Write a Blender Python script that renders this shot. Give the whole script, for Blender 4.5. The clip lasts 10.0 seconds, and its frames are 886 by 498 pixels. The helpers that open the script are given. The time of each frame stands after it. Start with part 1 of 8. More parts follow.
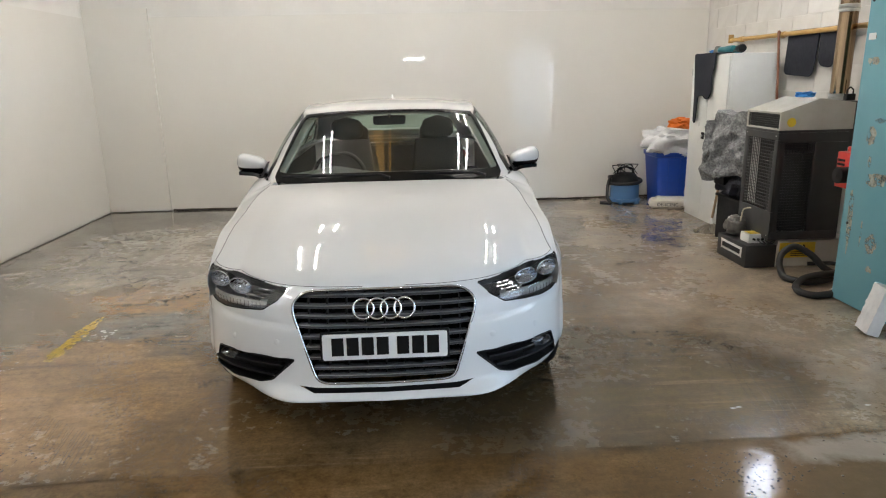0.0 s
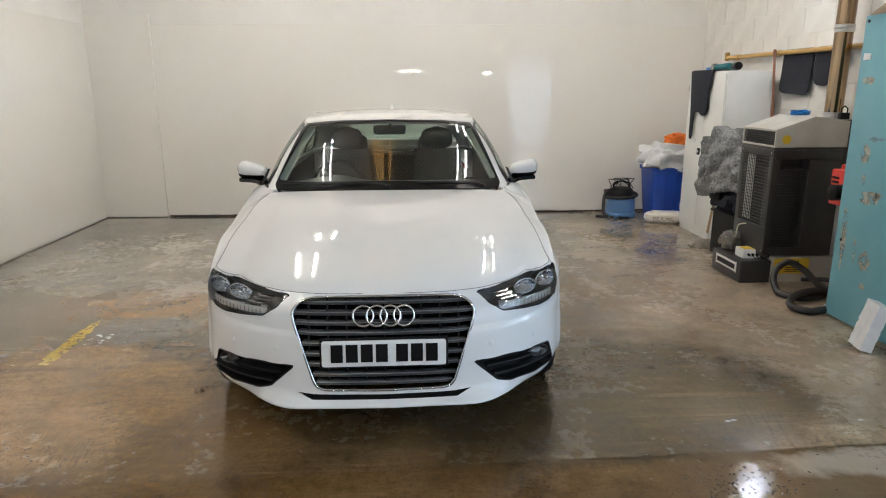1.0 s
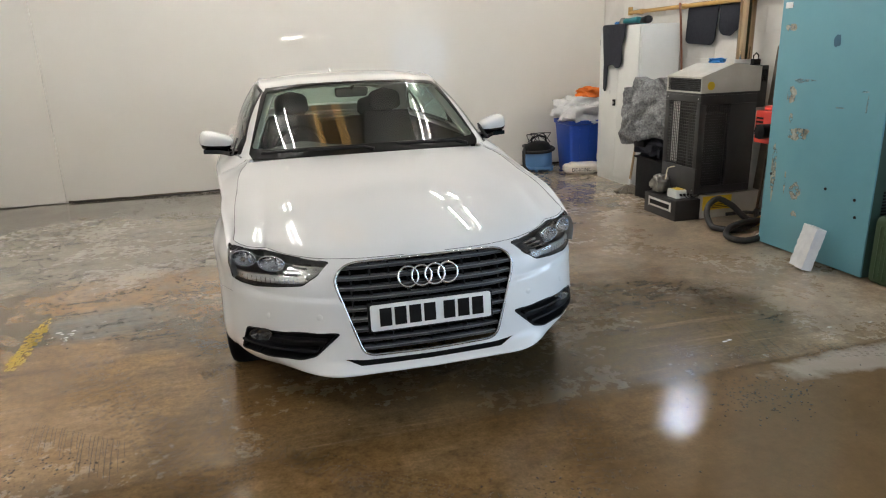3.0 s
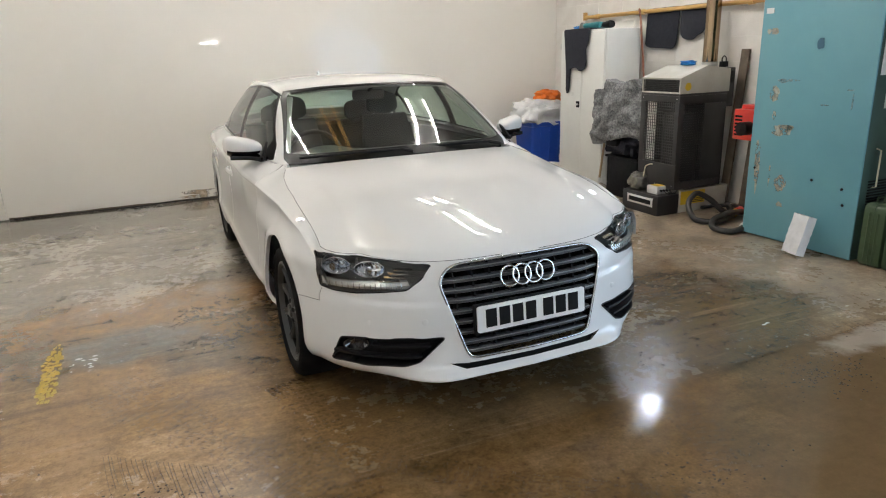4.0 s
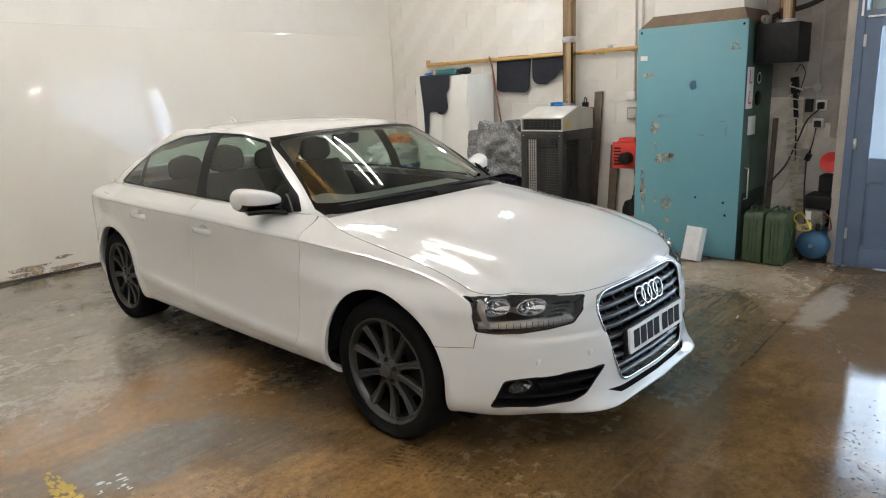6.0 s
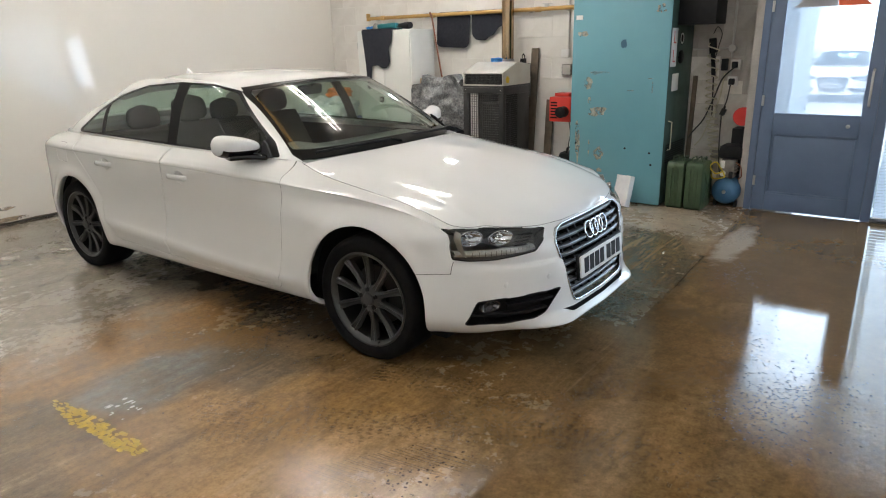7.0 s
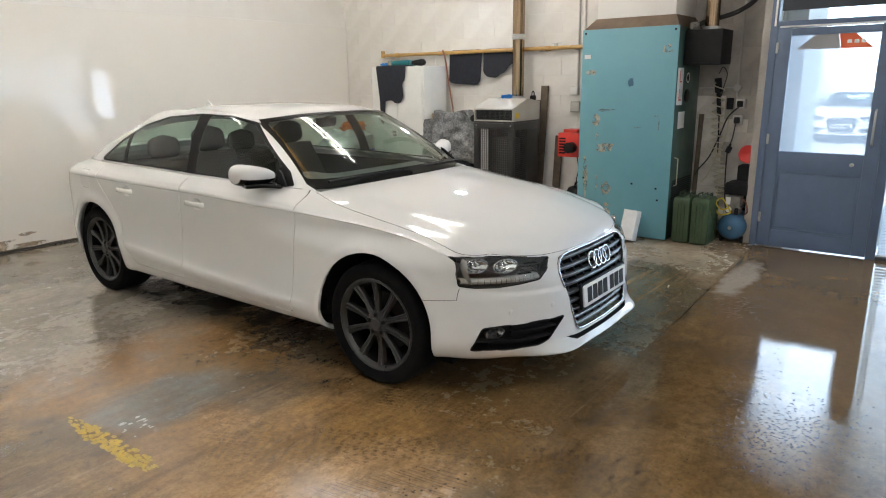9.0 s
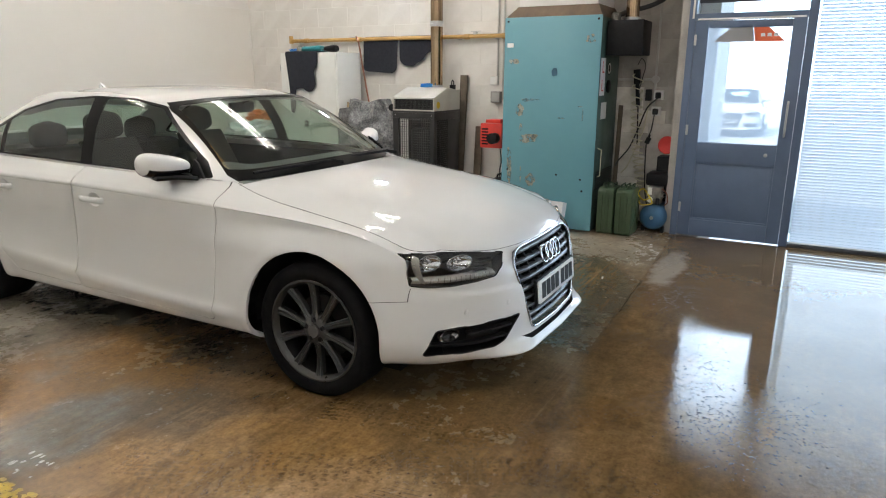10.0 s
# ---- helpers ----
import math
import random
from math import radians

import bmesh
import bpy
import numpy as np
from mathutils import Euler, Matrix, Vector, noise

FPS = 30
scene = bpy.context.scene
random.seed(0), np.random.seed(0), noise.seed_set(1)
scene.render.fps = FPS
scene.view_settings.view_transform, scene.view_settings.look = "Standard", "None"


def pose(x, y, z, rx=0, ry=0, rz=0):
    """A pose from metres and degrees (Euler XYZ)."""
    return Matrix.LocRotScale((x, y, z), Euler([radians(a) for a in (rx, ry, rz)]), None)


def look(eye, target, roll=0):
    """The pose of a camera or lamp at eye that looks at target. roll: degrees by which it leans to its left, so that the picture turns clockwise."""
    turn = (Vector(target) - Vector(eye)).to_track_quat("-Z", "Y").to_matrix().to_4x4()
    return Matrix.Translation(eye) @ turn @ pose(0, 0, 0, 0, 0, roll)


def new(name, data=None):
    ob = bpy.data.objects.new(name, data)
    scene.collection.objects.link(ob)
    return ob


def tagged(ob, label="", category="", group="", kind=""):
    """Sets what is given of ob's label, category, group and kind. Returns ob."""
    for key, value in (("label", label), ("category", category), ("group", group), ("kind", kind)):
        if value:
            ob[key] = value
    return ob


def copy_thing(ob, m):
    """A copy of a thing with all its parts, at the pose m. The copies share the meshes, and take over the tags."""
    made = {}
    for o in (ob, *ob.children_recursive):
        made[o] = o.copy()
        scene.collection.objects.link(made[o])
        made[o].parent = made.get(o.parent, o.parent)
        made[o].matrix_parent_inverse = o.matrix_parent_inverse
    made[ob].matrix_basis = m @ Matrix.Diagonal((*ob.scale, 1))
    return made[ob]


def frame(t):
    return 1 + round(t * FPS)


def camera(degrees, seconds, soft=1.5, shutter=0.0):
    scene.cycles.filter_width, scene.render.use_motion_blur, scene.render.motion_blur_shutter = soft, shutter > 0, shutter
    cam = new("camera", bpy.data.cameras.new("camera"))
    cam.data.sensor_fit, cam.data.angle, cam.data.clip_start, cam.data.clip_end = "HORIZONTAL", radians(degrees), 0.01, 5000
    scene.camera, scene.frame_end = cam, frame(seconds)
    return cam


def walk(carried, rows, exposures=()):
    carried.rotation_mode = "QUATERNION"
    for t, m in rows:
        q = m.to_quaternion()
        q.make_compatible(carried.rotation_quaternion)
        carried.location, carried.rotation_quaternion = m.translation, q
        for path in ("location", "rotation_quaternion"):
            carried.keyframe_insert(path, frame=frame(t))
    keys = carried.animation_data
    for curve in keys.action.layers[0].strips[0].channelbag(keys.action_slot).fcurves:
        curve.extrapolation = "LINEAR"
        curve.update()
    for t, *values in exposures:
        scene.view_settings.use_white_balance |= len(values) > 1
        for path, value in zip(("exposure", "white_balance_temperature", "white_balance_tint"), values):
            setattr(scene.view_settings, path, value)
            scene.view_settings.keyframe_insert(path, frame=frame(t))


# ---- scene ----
cam = camera(67.7, 10.0, soft=1.1)
PATH = [
    (0, (0.122, -0.017, 1.551), (0.218, 1.915, 1.044), -1.2),
    (0.5, (0.094, -0.025, 1.554), (0.201, 1.91, 1.059), -0.8),
    (1, (0.094, -0.04, 1.547), (0.209, 1.9, 1.073), -0.1),
    (1.5, (0.119, -0.021, 1.525), (0.199, 1.911, 1.015), -1.0),
    (2, (0.039, -0.003, 1.521), (0.208, 1.91, 0.965), 0.1),
    (2.5, (-0.254, -0.048, 1.527), (0.032, 1.842, 0.937), -2.2),
    (3.8, (-1.206, 0.296, 1.49), (-0.45, 2.067, 0.95), -0.8),
    (4, (-1.367, 0.332, 1.513), (-0.603, 2.091, 0.943), -1.9),
    (4.5, (-1.729, 0.605, 1.497), (-0.763, 2.278, 0.978), -2.3),
    (5, (-2.122, 0.803, 1.496), (-0.929, 2.313, 0.951), -2.7),
    (5.5, (-2.383, 1.107, 1.5), (-1.041, 2.516, 1.037), -5.0),
    (6, (-2.678, 1.339, 1.522), (-1.257, 2.668, 1.06), -2.5),
    (6.2, (-2.841, 1.375, 1.523), (-1.296, 2.498, 0.931), -1.6),
    (7.3, (-3.131, 1.229, 1.537), (-1.604, 2.379, 0.949), -1.4),
    (7.5, (-3.15, 1.205, 1.542), (-1.635, 2.381, 0.977), -1.6),
    (8, (-3.183, 1.209, 1.551), (-1.661, 2.422, 1.091), -1.2),
    (8.5, (-3.187, 1.209, 1.542), (-1.674, 2.414, 1.032), -0.6),
    (9, (-3.183, 1.209, 1.527), (-1.642, 2.384, 1.034), -0.8),
    (9.5, (-3.154, 1.259, 1.513), (-1.608, 2.409, 0.978), -1.5),
    (10, (-3.077, 1.538, 1.468), (-1.379, 2.462, 0.956), 0.2),
]
walk(cam, [(t, look(eye, target, roll)) for t, eye, target, roll in PATH], [(0.0, 0.34), (2.5, 0.37), (5.0, 0.44), (6.0, 0.44), (8.0, 0.42), (10.0, 0.40)])

# ---- light ----
world = bpy.data.worlds.new("world")
scene.world = world
world.use_nodes = True
wn = world.node_tree.nodes
sky = wn.new("ShaderNodeTexSky")
sky.sky_type, sky.sun_disc = "NISHITA", False
sky.sun_elevation, sky.sun_rotation = radians(50), radians(250)
sky.dust_density, sky.ozone_density = 0.3, 2.0
wn["Background"].inputs["Strength"].default_value = 0.15
world.node_tree.links.new(sky.outputs["Color"], wn["Background"].inputs["Color"])
sun = new("sun", bpy.data.lights.new("sun", "SUN"))
sun.data.energy, sun.data.angle, sun.data.color = 5.0, radians(3), (1.0, 0.96, 0.9)
sun.matrix_world = look((-14, 12, 30), (6, 0, 0))
# daylight through the glazed front
for ly, lz, wy, wz, e in ((0.4, 1.15, 2.2, 2.0, 27.0), (-2.2, 1.15, 2.6, 2.0, 36.0), (2.07, 1.35, 0.6, 0.9, 11.0)):
    dl = new("daylight", bpy.data.lights.new("daylight", "AREA"))
    dl.data.shape, dl.data.size, dl.data.size_y = "RECTANGLE", wy, wz
    dl.data.energy, dl.data.color = e, (0.62, 0.79, 1.0)
    dl.matrix_world = look((3.27, ly, lz), (0, ly, lz - 0.3))


# ---- materials ----
def colour(c):
    return (c[0], c[1], c[2], 1.0)


def mat(name, base, rough=0.5, metal=0.0, second=None, scale=8.0, amount=0.5, bump=0.0, bump_scale=60.0, coat=0.0, rough_var=0.0, spec=0.5):
    """A principled material: a second colour in blotches, a fine grain in relief, gloss that varies."""
    m = bpy.data.materials.new(name)
    m.use_nodes = True
    nt = m.node_tree
    n, l = nt.nodes, nt.links
    p = n["Principled BSDF"]
    p.inputs["Base Color"].default_value = colour(base)
    p.inputs["Roughness"].default_value = rough
    p.inputs["Metallic"].default_value = metal
    p.inputs["Coat Weight"].default_value = coat
    p.inputs["Coat Roughness"].default_value = 0.04
    p.inputs["Specular IOR Level"].default_value = spec
    if second or bump or rough_var:
        tc = n.new("ShaderNodeTexCoord")
    if second:
        a = n.new("ShaderNodeTexNoise")
        a.inputs["Scale"].default_value, a.inputs["Detail"].default_value, a.inputs["Roughness"].default_value = scale, 8, 0.65
        l.new(tc.outputs["Object"], a.inputs["Vector"])
        r = n.new("ShaderNodeMapRange")
        r.inputs["From Min"].default_value, r.inputs["From Max"].default_value = 0.5 - 0.25 * amount, 0.5 + 0.35 * amount
        l.new(a.outputs["Fac"], r.inputs["Value"])
        mx = n.new("ShaderNodeMix")
        mx.data_type = "RGBA"
        mx.inputs["A"].default_value, mx.inputs["B"].default_value = colour(base), colour(second)
        l.new(r.outputs["Result"], mx.inputs["Factor"])
        l.new(mx.outputs["Result"], p.inputs["Base Color"])
    if rough_var:
        c = n.new("ShaderNodeTexNoise")
        c.inputs["Scale"].default_value, c.inputs["Detail"].default_value = scale * 1.7, 6
        l.new(tc.outputs["Object"], c.inputs["Vector"])
        r2 = n.new("ShaderNodeMapRange")
        r2.inputs["From Min"].default_value, r2.inputs["From Max"].default_value = 0.3, 0.7
        r2.inputs["To Min"].default_value, r2.inputs["To Max"].default_value = max(0.02, rough - rough_var), min(1, rough + rough_var)
        l.new(c.outputs["Fac"], r2.inputs["Value"])
        l.new(r2.outputs["Result"], p.inputs["Roughness"])
    if bump:
        b = n.new("ShaderNodeTexNoise")
        b.inputs["Scale"].default_value, b.inputs["Detail"].default_value = bump_scale, 5
        l.new(tc.outputs["Object"], b.inputs["Vector"])
        bp = n.new("ShaderNodeBump")
        bp.inputs["Strength"].default_value, bp.inputs["Distance"].default_value = bump, 0.01
        l.new(b.outputs["Fac"], bp.inputs["Height"])
        l.new(bp.outputs["Normal"], p.inputs["Normal"])
    return m


def glow(name, c, strength):
    m = bpy.data.materials.new(name)
    m.use_nodes = True
    p = m.node_tree.nodes["Principled BSDF"]
    p.inputs["Base Color"].default_value = colour(c)
    p.inputs["Emission Color"].default_value = colour(c)
    p.inputs["Emission Strength"].default_value = strength
    return m


def glass(name, tint, gloss_rough=0.01, face=0.08):
    """A thin pane: see-through with a tint, and the gloss of both its faces, which grows at flat angles."""
    m = bpy.data.materials.new(name)
    m.use_nodes = True
    n, l = m.node_tree.nodes, m.node_tree.links
    n.remove(n["Principled BSDF"])
    t, g, f, x = n.new("ShaderNodeBsdfTransparent"), n.new("ShaderNodeBsdfGlossy"), n.new("ShaderNodeLayerWeight"), n.new("ShaderNodeMixShader")
    t.inputs["Color"].default_value = colour(tint)
    g.inputs["Roughness"].default_value = gloss_rough
    f.inputs["Blend"].default_value = 0.5
    q = n.new("ShaderNodeMath")
    q.operation, q.inputs[1].default_value = "POWER", 5.0
    l.new(f.outputs["Facing"], q.inputs[0])
    a = n.new("ShaderNodeMath")
    a.operation, a.inputs[1].default_value, a.inputs[2].default_value = "MULTIPLY_ADD", 1.0 - face, face
    l.new(q.outputs["Value"], a.inputs[0])
    l.new(a.outputs["Value"], x.inputs["Fac"])
    l.new(t.outputs["BSDF"], x.inputs[1])
    l.new(g.outputs["BSDF"], x.inputs[2])
    l.new(x.outputs["Shader"], n["Material Output"].inputs["Surface"])
    return m


def floor_material():
    """Old wet concrete: grey cement, brown rust-coloured stains, puddled gloss, fine scratches, a browner slab by the front."""
    m = bpy.data.materials.new("wet_concrete")
    m.use_nodes = True
    n, l = m.node_tree.nodes, m.node_tree.links
    p = n["Principled BSDF"]
    tc = n.new("ShaderNodeTexCoord")

    def tex(scale, detail, rough, dist=0.0, stretch=None):
        a = n.new("ShaderNodeTexNoise")
        a.inputs["Scale"].default_value, a.inputs["Detail"].default_value = scale, detail
        a.inputs["Roughness"].default_value, a.inputs["Distortion"].default_value = rough, dist
        src = tc.outputs["Object"]
        if stretch:
            mp = n.new("ShaderNodeMapping")
            mp.inputs["Scale"].default_value = stretch[0]
            mp.inputs["Rotation"].default_value = (0, 0, stretch[1])
            l.new(src, mp.inputs["Vector"])
            src = mp.outputs["Vector"]
        l.new(src, a.inputs["Vector"])
        return a.outputs["Fac"]

    def ramp(v, lo, hi, a=0.0, b=1.0):
        r = n.new("ShaderNodeMapRange")
        for k, q in (("From Min", lo), ("From Max", hi), ("To Min", a), ("To Max", b)):
            r.inputs[k].default_value = q
        l.new(v, r.inputs["Value"])
        return r.outputs["Result"]

    def maths(op, a, b):
        q = n.new("ShaderNodeMath")
        q.operation = op
        for k, v in enumerate((a, b)):
            if isinstance(v, float):
                q.inputs[k].default_value = v
            else:
                l.new(v, q.inputs[k])
        return q.outputs["Value"]

    def mix(f, a, b, mode="MIX"):
        q = n.new("ShaderNodeMix")
        q.data_type, q.blend_type = "RGBA", mode
        l.new(f, q.inputs["Factor"])
        for k, v in (("A", a), ("B", b)):
            if isinstance(v, tuple):
                q.inputs[k].default_value = colour(v)
            else:
                l.new(v, q.inputs[k])
        return q.outputs["Result"]

    sep = n.new("ShaderNodeSeparateXYZ")
    l.new(tc.outputs["Object"], sep.inputs["Vector"])
    ridge = tex(1.3, 4, 0.6)
    # the slab by the camera, and the area left of and before the car, are browner
    ycut = maths("ADD", sep.outputs["Y"], maths("MULTIPLY", ridge, 3.0))
    brown_zone = ramp(ycut, 7.4, 4.4)
    xcut = maths("ADD", sep.outputs["X"], maths("MULTIPLY", tex(0.9, 3, 0.6), 2.0))
    right_dry = maths("MULTIPLY", ramp(xcut, 2.2, 3.1), ramp(maths("ADD", sep.outputs["Y"], maths("MULTIPLY", ridge, 1.4)), 2.85, 3.5))
    stain = ramp(tex(0.9, 12, 0.66, 0.5), 0.38, 0.62)
    fine = ramp(tex(5.0, 10, 0.64), 0.30, 0.72)
    c = mix(fine, FLOOR_A, FLOOR_B)
    c = mix(maths("MULTIPLY", brown_zone, 0.82), c, (0.128, 0.074, 0.027))
    rust = mix(ramp(tex(3.0, 8, 0.7), 0.35, 0.65), FLOOR_C, FLOOR_D)
    amt = maths("MULTIPLY", stain, maths("MAXIMUM", maths("ADD", maths("MULTIPLY", brown_zone, 1.0), 0.12), 0.12))
    c = mix(amt, c, rust)
    c = mix(maths("MULTIPLY", ramp(tex(1.1, 6, 0.6), 0.52, 0.68), maths("MULTIPLY", brown_zone, 0.8)), c, FLOOR_E)
    c = mix(maths("MULTIPLY", ramp(tex(9.0, 6, 0.7), 0.6, 0.72), 0.5), c, (0.05, 0.04, 0.03))
    c = mix(maths("MULTIPLY", ramp(tex(2.2, 8, 0.7, 0.5), 0.30, 0.54), maths("MULTIPLY", right_dry, 0.92)), c, (0.42, 0.34, 0.25))
    joint = maths("ADD", sep.outputs["Y"], maths("MULTIPLY", sep.outputs["X"], -0.03))
    near_slab = ramp(joint, 2.44, 2.41)
    c = mix(maths("MULTIPLY", near_slab, 0.84), c, mix(ramp(tex(2.1, 7, 0.65), 0.35, 0.65), (0.138, 0.076, 0.027), (0.082, 0.048, 0.018)))

    def zone(cx, cy, rx, ry, soft=0.5, wob=0.9, scale=2.6):
        """A blotch of its own shape: 1 within an uneven oval, 0 outside."""
        dx = maths("MULTIPLY", maths("ADD", sep.outputs["X"], -float(cx)), 1.0 / rx)
        dy = maths("MULTIPLY", maths("ADD", sep.outputs["Y"], -float(cy)), 1.0 / ry)
        d = maths("SQRT", maths("ADD", maths("MULTIPLY", dx, dx), maths("MULTIPLY", dy, dy)), 0.0)
        d = maths("ADD", d, maths("MULTIPLY", maths("ADD", tex(scale, 7, 0.65, 0.3), -0.5), 2.0 * wob))
        return ramp(d, 1.0 + 0.5 * soft, 1.0 - 0.5 * soft)

    # mottling by silt: darker films and paler washes over everything
    c = mix(maths("MULTIPLY", ramp(tex(1.6, 10, 0.62, 0.8), 0.40, 0.70), 0.55), c, (0.066, 0.042, 0.018))
    c = mix(maths("MULTIPLY", ramp(tex(3.1, 9, 0.62, 0.6), 0.44, 0.74), 0.45), c, (0.25, 0.158, 0.072))
    # ochre silt, bare grey cement, pale dry scum and a dark damp patch where the floor shows them, with two reflections
    # painted in
    strokes = ramp(tex(9.0, 6, 0.7, 0.0, ((0.25, 2.2, 1.0), 0.6)), 0.35, 0.65)
    for z_, col, k in ((zone(-1.55, 4.75, 0.85, 0.42), (0.35, 0.21, 0.095), 0.9), (zone(-1.15, 4.35, 0.30, 0.35), (0.22, 0.132, 0.052), 0.85), (zone(-1.75, 3.45, 0.62, 0.48), (0.33, 0.205, 0.095), 0.9),
                       # the oval at (-1.9, 6.1) is pale cement with the white wall's reflection painted in
                       (zone(-1.62, 4.18, 0.36, 0.24), (0.19, 0.185, 0.165), 0.85), (zone(-1.9, 6.1, 1.35, 1.15), (0.37, 0.335, 0.275), 0.9), (zone(-1.27, 3.85, 0.22, 0.26), (0.095, 0.075, 0.05), 0.75), (zone(1.15, 3.12, 1.12, 0.72, 0.18, 0.30, 1.8), (0.074, 0.052, 0.026), 0.95), (zone(1.45, 2.95, 0.55, 0.30, 0.7), (0.125, 0.088, 0.036), 0.7), (zone(-1.05, 2.75, 0.55, 0.40, 0.7), (0.20, 0.120, 0.047), 0.85),
                       # the peach oval at (-1.62, 2.80) paints a tube's glare into the floor colour
                       (zone(-1.35, 3.15, 0.35, 0.4), (0.27, 0.157, 0.056), 0.9), (zone(-1.62, 2.80, 0.42, 0.34, 0.5, 0.6), (0.35, 0.225, 0.115), 0.9), (zone(2.15, 2.36, 0.55, 0.11, 0.3, 0.6, 6.0), (0.26, 0.22, 0.175), 0.7)):
        c = mix(maths("MULTIPLY", z_, maths("ADD", maths("MULTIPLY", ramp(tex(7.0, 8, 0.75), 0.35, 0.6), 0.5), k - 0.38)), c, col)
    # dark smears dragged across by mop and tyres, in two directions
    c = mix(maths("MULTIPLY", ramp(tex(5.0, 7, 0.62, 0.3, ((0.20, 1.3, 1.0), 1.15)), 0.48, 0.70), maths("MULTIPLY", ramp(tex(0.9, 4, 0.6), 0.44, 0.60), 0.6)), c, (0.052, 0.034, 0.017))
    c = mix(maths("MULTIPLY", ramp(tex(7.0, 7, 0.62, 0.3, ((0.16, 1.4, 1.0), -0.35)), 0.50, 0.72), maths("MULTIPLY", ramp(tex(1.1, 4, 0.6, 0.2), 0.50, 0.64), 0.6)), c, (0.045, 0.030, 0.016))
    c = mix(maths("MULTIPLY", ramp(tex(13.0, 6, 0.7, 0.2, ((0.10, 1.5, 1.0), 0.75)), 0.52, 0.66), maths("MULTIPLY", maths("SUBTRACT", 1.0, near_slab), maths("MULTIPLY", ramp(tex(0.8, 3, 0.6, 0.2), 0.48, 0.58), 0.4))), c, (0.34, 0.235, 0.135))
    speck = ramp(tex(45.0, 3, 0.6), 0.66, 0.74)
    c = mix(maths("MULTIPLY", speck, 0.35), c, (0.03, 0.026, 0.022))
    # worn grain at two finer sizes
    grain = maths("ADD", maths("MULTIPLY", ramp(tex(22.0, 9, 0.78), 0.32, 0.68), 0.75), maths("MULTIPLY", ramp(tex(70.0, 5, 0.7), 0.3, 0.7), 0.45))
    grain = maths("MULTIPLY", maths("ADD", grain, 0.50), maths("ADD", maths("MULTIPLY", maths("MULTIPLY", strokes, ramp(tex(1.7, 3, 0.5), 0.48, 0.6)), 0.3), 0.9))
    shade_ = n.new("ShaderNodeCombineColor")
    for k in ("Red", "Green", "Blue"):
        l.new(grain, shade_.inputs[k])
    full = n.new("ShaderNodeValue")
    full.outputs[0].default_value = 1.0
    c = mix(full.outputs[0], c, shade_.outputs["Color"], "MULTIPLY")
    wet = ramp(tex(0.8, 7, 0.62, 0.3), 0.36, 0.6)
    fine_r = tex(14.0, 6, 0.7)
    rough = maths("ADD", maths("MULTIPLY", wet, -0.09), maths("ADD", maths("MULTIPLY", fine_r, 0.20), 0.20))
    rough = maths("ADD", rough, maths("MULTIPLY", right_dry, 0.03))
    rough = maths("ADD", rough, maths("MULTIPLY", near_slab, -0.22))
    # standing water by the glazed front, and a churned rim of grit beside it
    pool = maths("MULTIPLY", zone(2.05, 0.80, 1.95, 1.66, 0.22, 0.22, 1.6), near_slab)
    churn = maths("MAXIMUM", zone(-0.35, 1.50, 0.42, 0.42, 0.6, 0.8, 4.0), zone(1.38, 2.2, 0.5, 0.34, 0.7, 0.8, 4.0))
    dry = maths("SUBTRACT", 1.0, pool)
    c = mix(maths("MULTIPLY", pool, 0.72), c, (0.120, 0.078, 0.041))
    c = mix(maths("MULTIPLY", zone(2.17, 2.36, 0.50, 0.10, 0.5, 0.7, 6.0), 0.6), c, (0.36, 0.30, 0.24))
    l.new(c, p.inputs["Base Color"])
    rough = maths("ADD", maths("MULTIPLY", rough, dry), maths("MULTIPLY", pool, 0.045))
    l.new(maths("MAXIMUM", rough, 0.03), p.inputs["Roughness"])
    l.new(ramp(near_slab, 0.0, 1.0, 0.5, 0.22), p.inputs["Specular IOR Level"])
    # a film of water lies over most of it
    away = maths("MULTIPLY", maths("SUBTRACT", 1.0, maths("MULTIPLY", near_slab, 0.85)), maths("SUBTRACT", 1.0, maths("MULTIPLY", maths("MULTIPLY", ramp(xcut, 1.6, 2.6), ramp(sep.outputs["Y"], 6.2, 5.0)), 0.9)))
    l.new(maths("MULTIPLY", ramp(tex(0.7, 6, 0.6, 0.4), 0.34, 0.56, 0.35, 0.85), maths("MULTIPLY", away, ramp(maths("ADD", sep.outputs["Y"], ridge), 3.4, 5.0, 0.12, 1.0))), p.inputs["Coat Weight"])
    l.new(ramp(tex(2.2, 4, 0.6), 0.3, 0.7, 0.04, 0.20), p.inputs["Coat Roughness"])
    p.inputs["Coat IOR"].default_value = 1.6
    h = maths("ADD", maths("MULTIPLY", tex(26.0, 8, 0.7), 0.5), maths("MULTIPLY", tex(5.0, 4, 0.6), 0.9))
    brush = tex(30.0, 4, 0.6, 0.0, ((0.12, 1.6, 1.0), 0.5))
    h = maths("ADD", h, maths("MULTIPLY", brush, 0.08))
    bp = n.new("ShaderNodeBump")
    bp.inputs["Distance"].default_value = 0.008
    grit_h = maths("MULTIPLY", tex(42.0, 5, 0.6), maths("MULTIPLY", churn, 1.0))
    h = maths("ADD", h, grit_h)
    l.new(maths("ADD", maths("MULTIPLY", dry, 0.10), maths("ADD", maths("MULTIPLY", churn, 0.05), 0.012)), bp.inputs["Strength"])
    l.new(h, bp.inputs["Height"])
    l.new(bp.outputs["Normal"], p.inputs["Normal"])
    return m


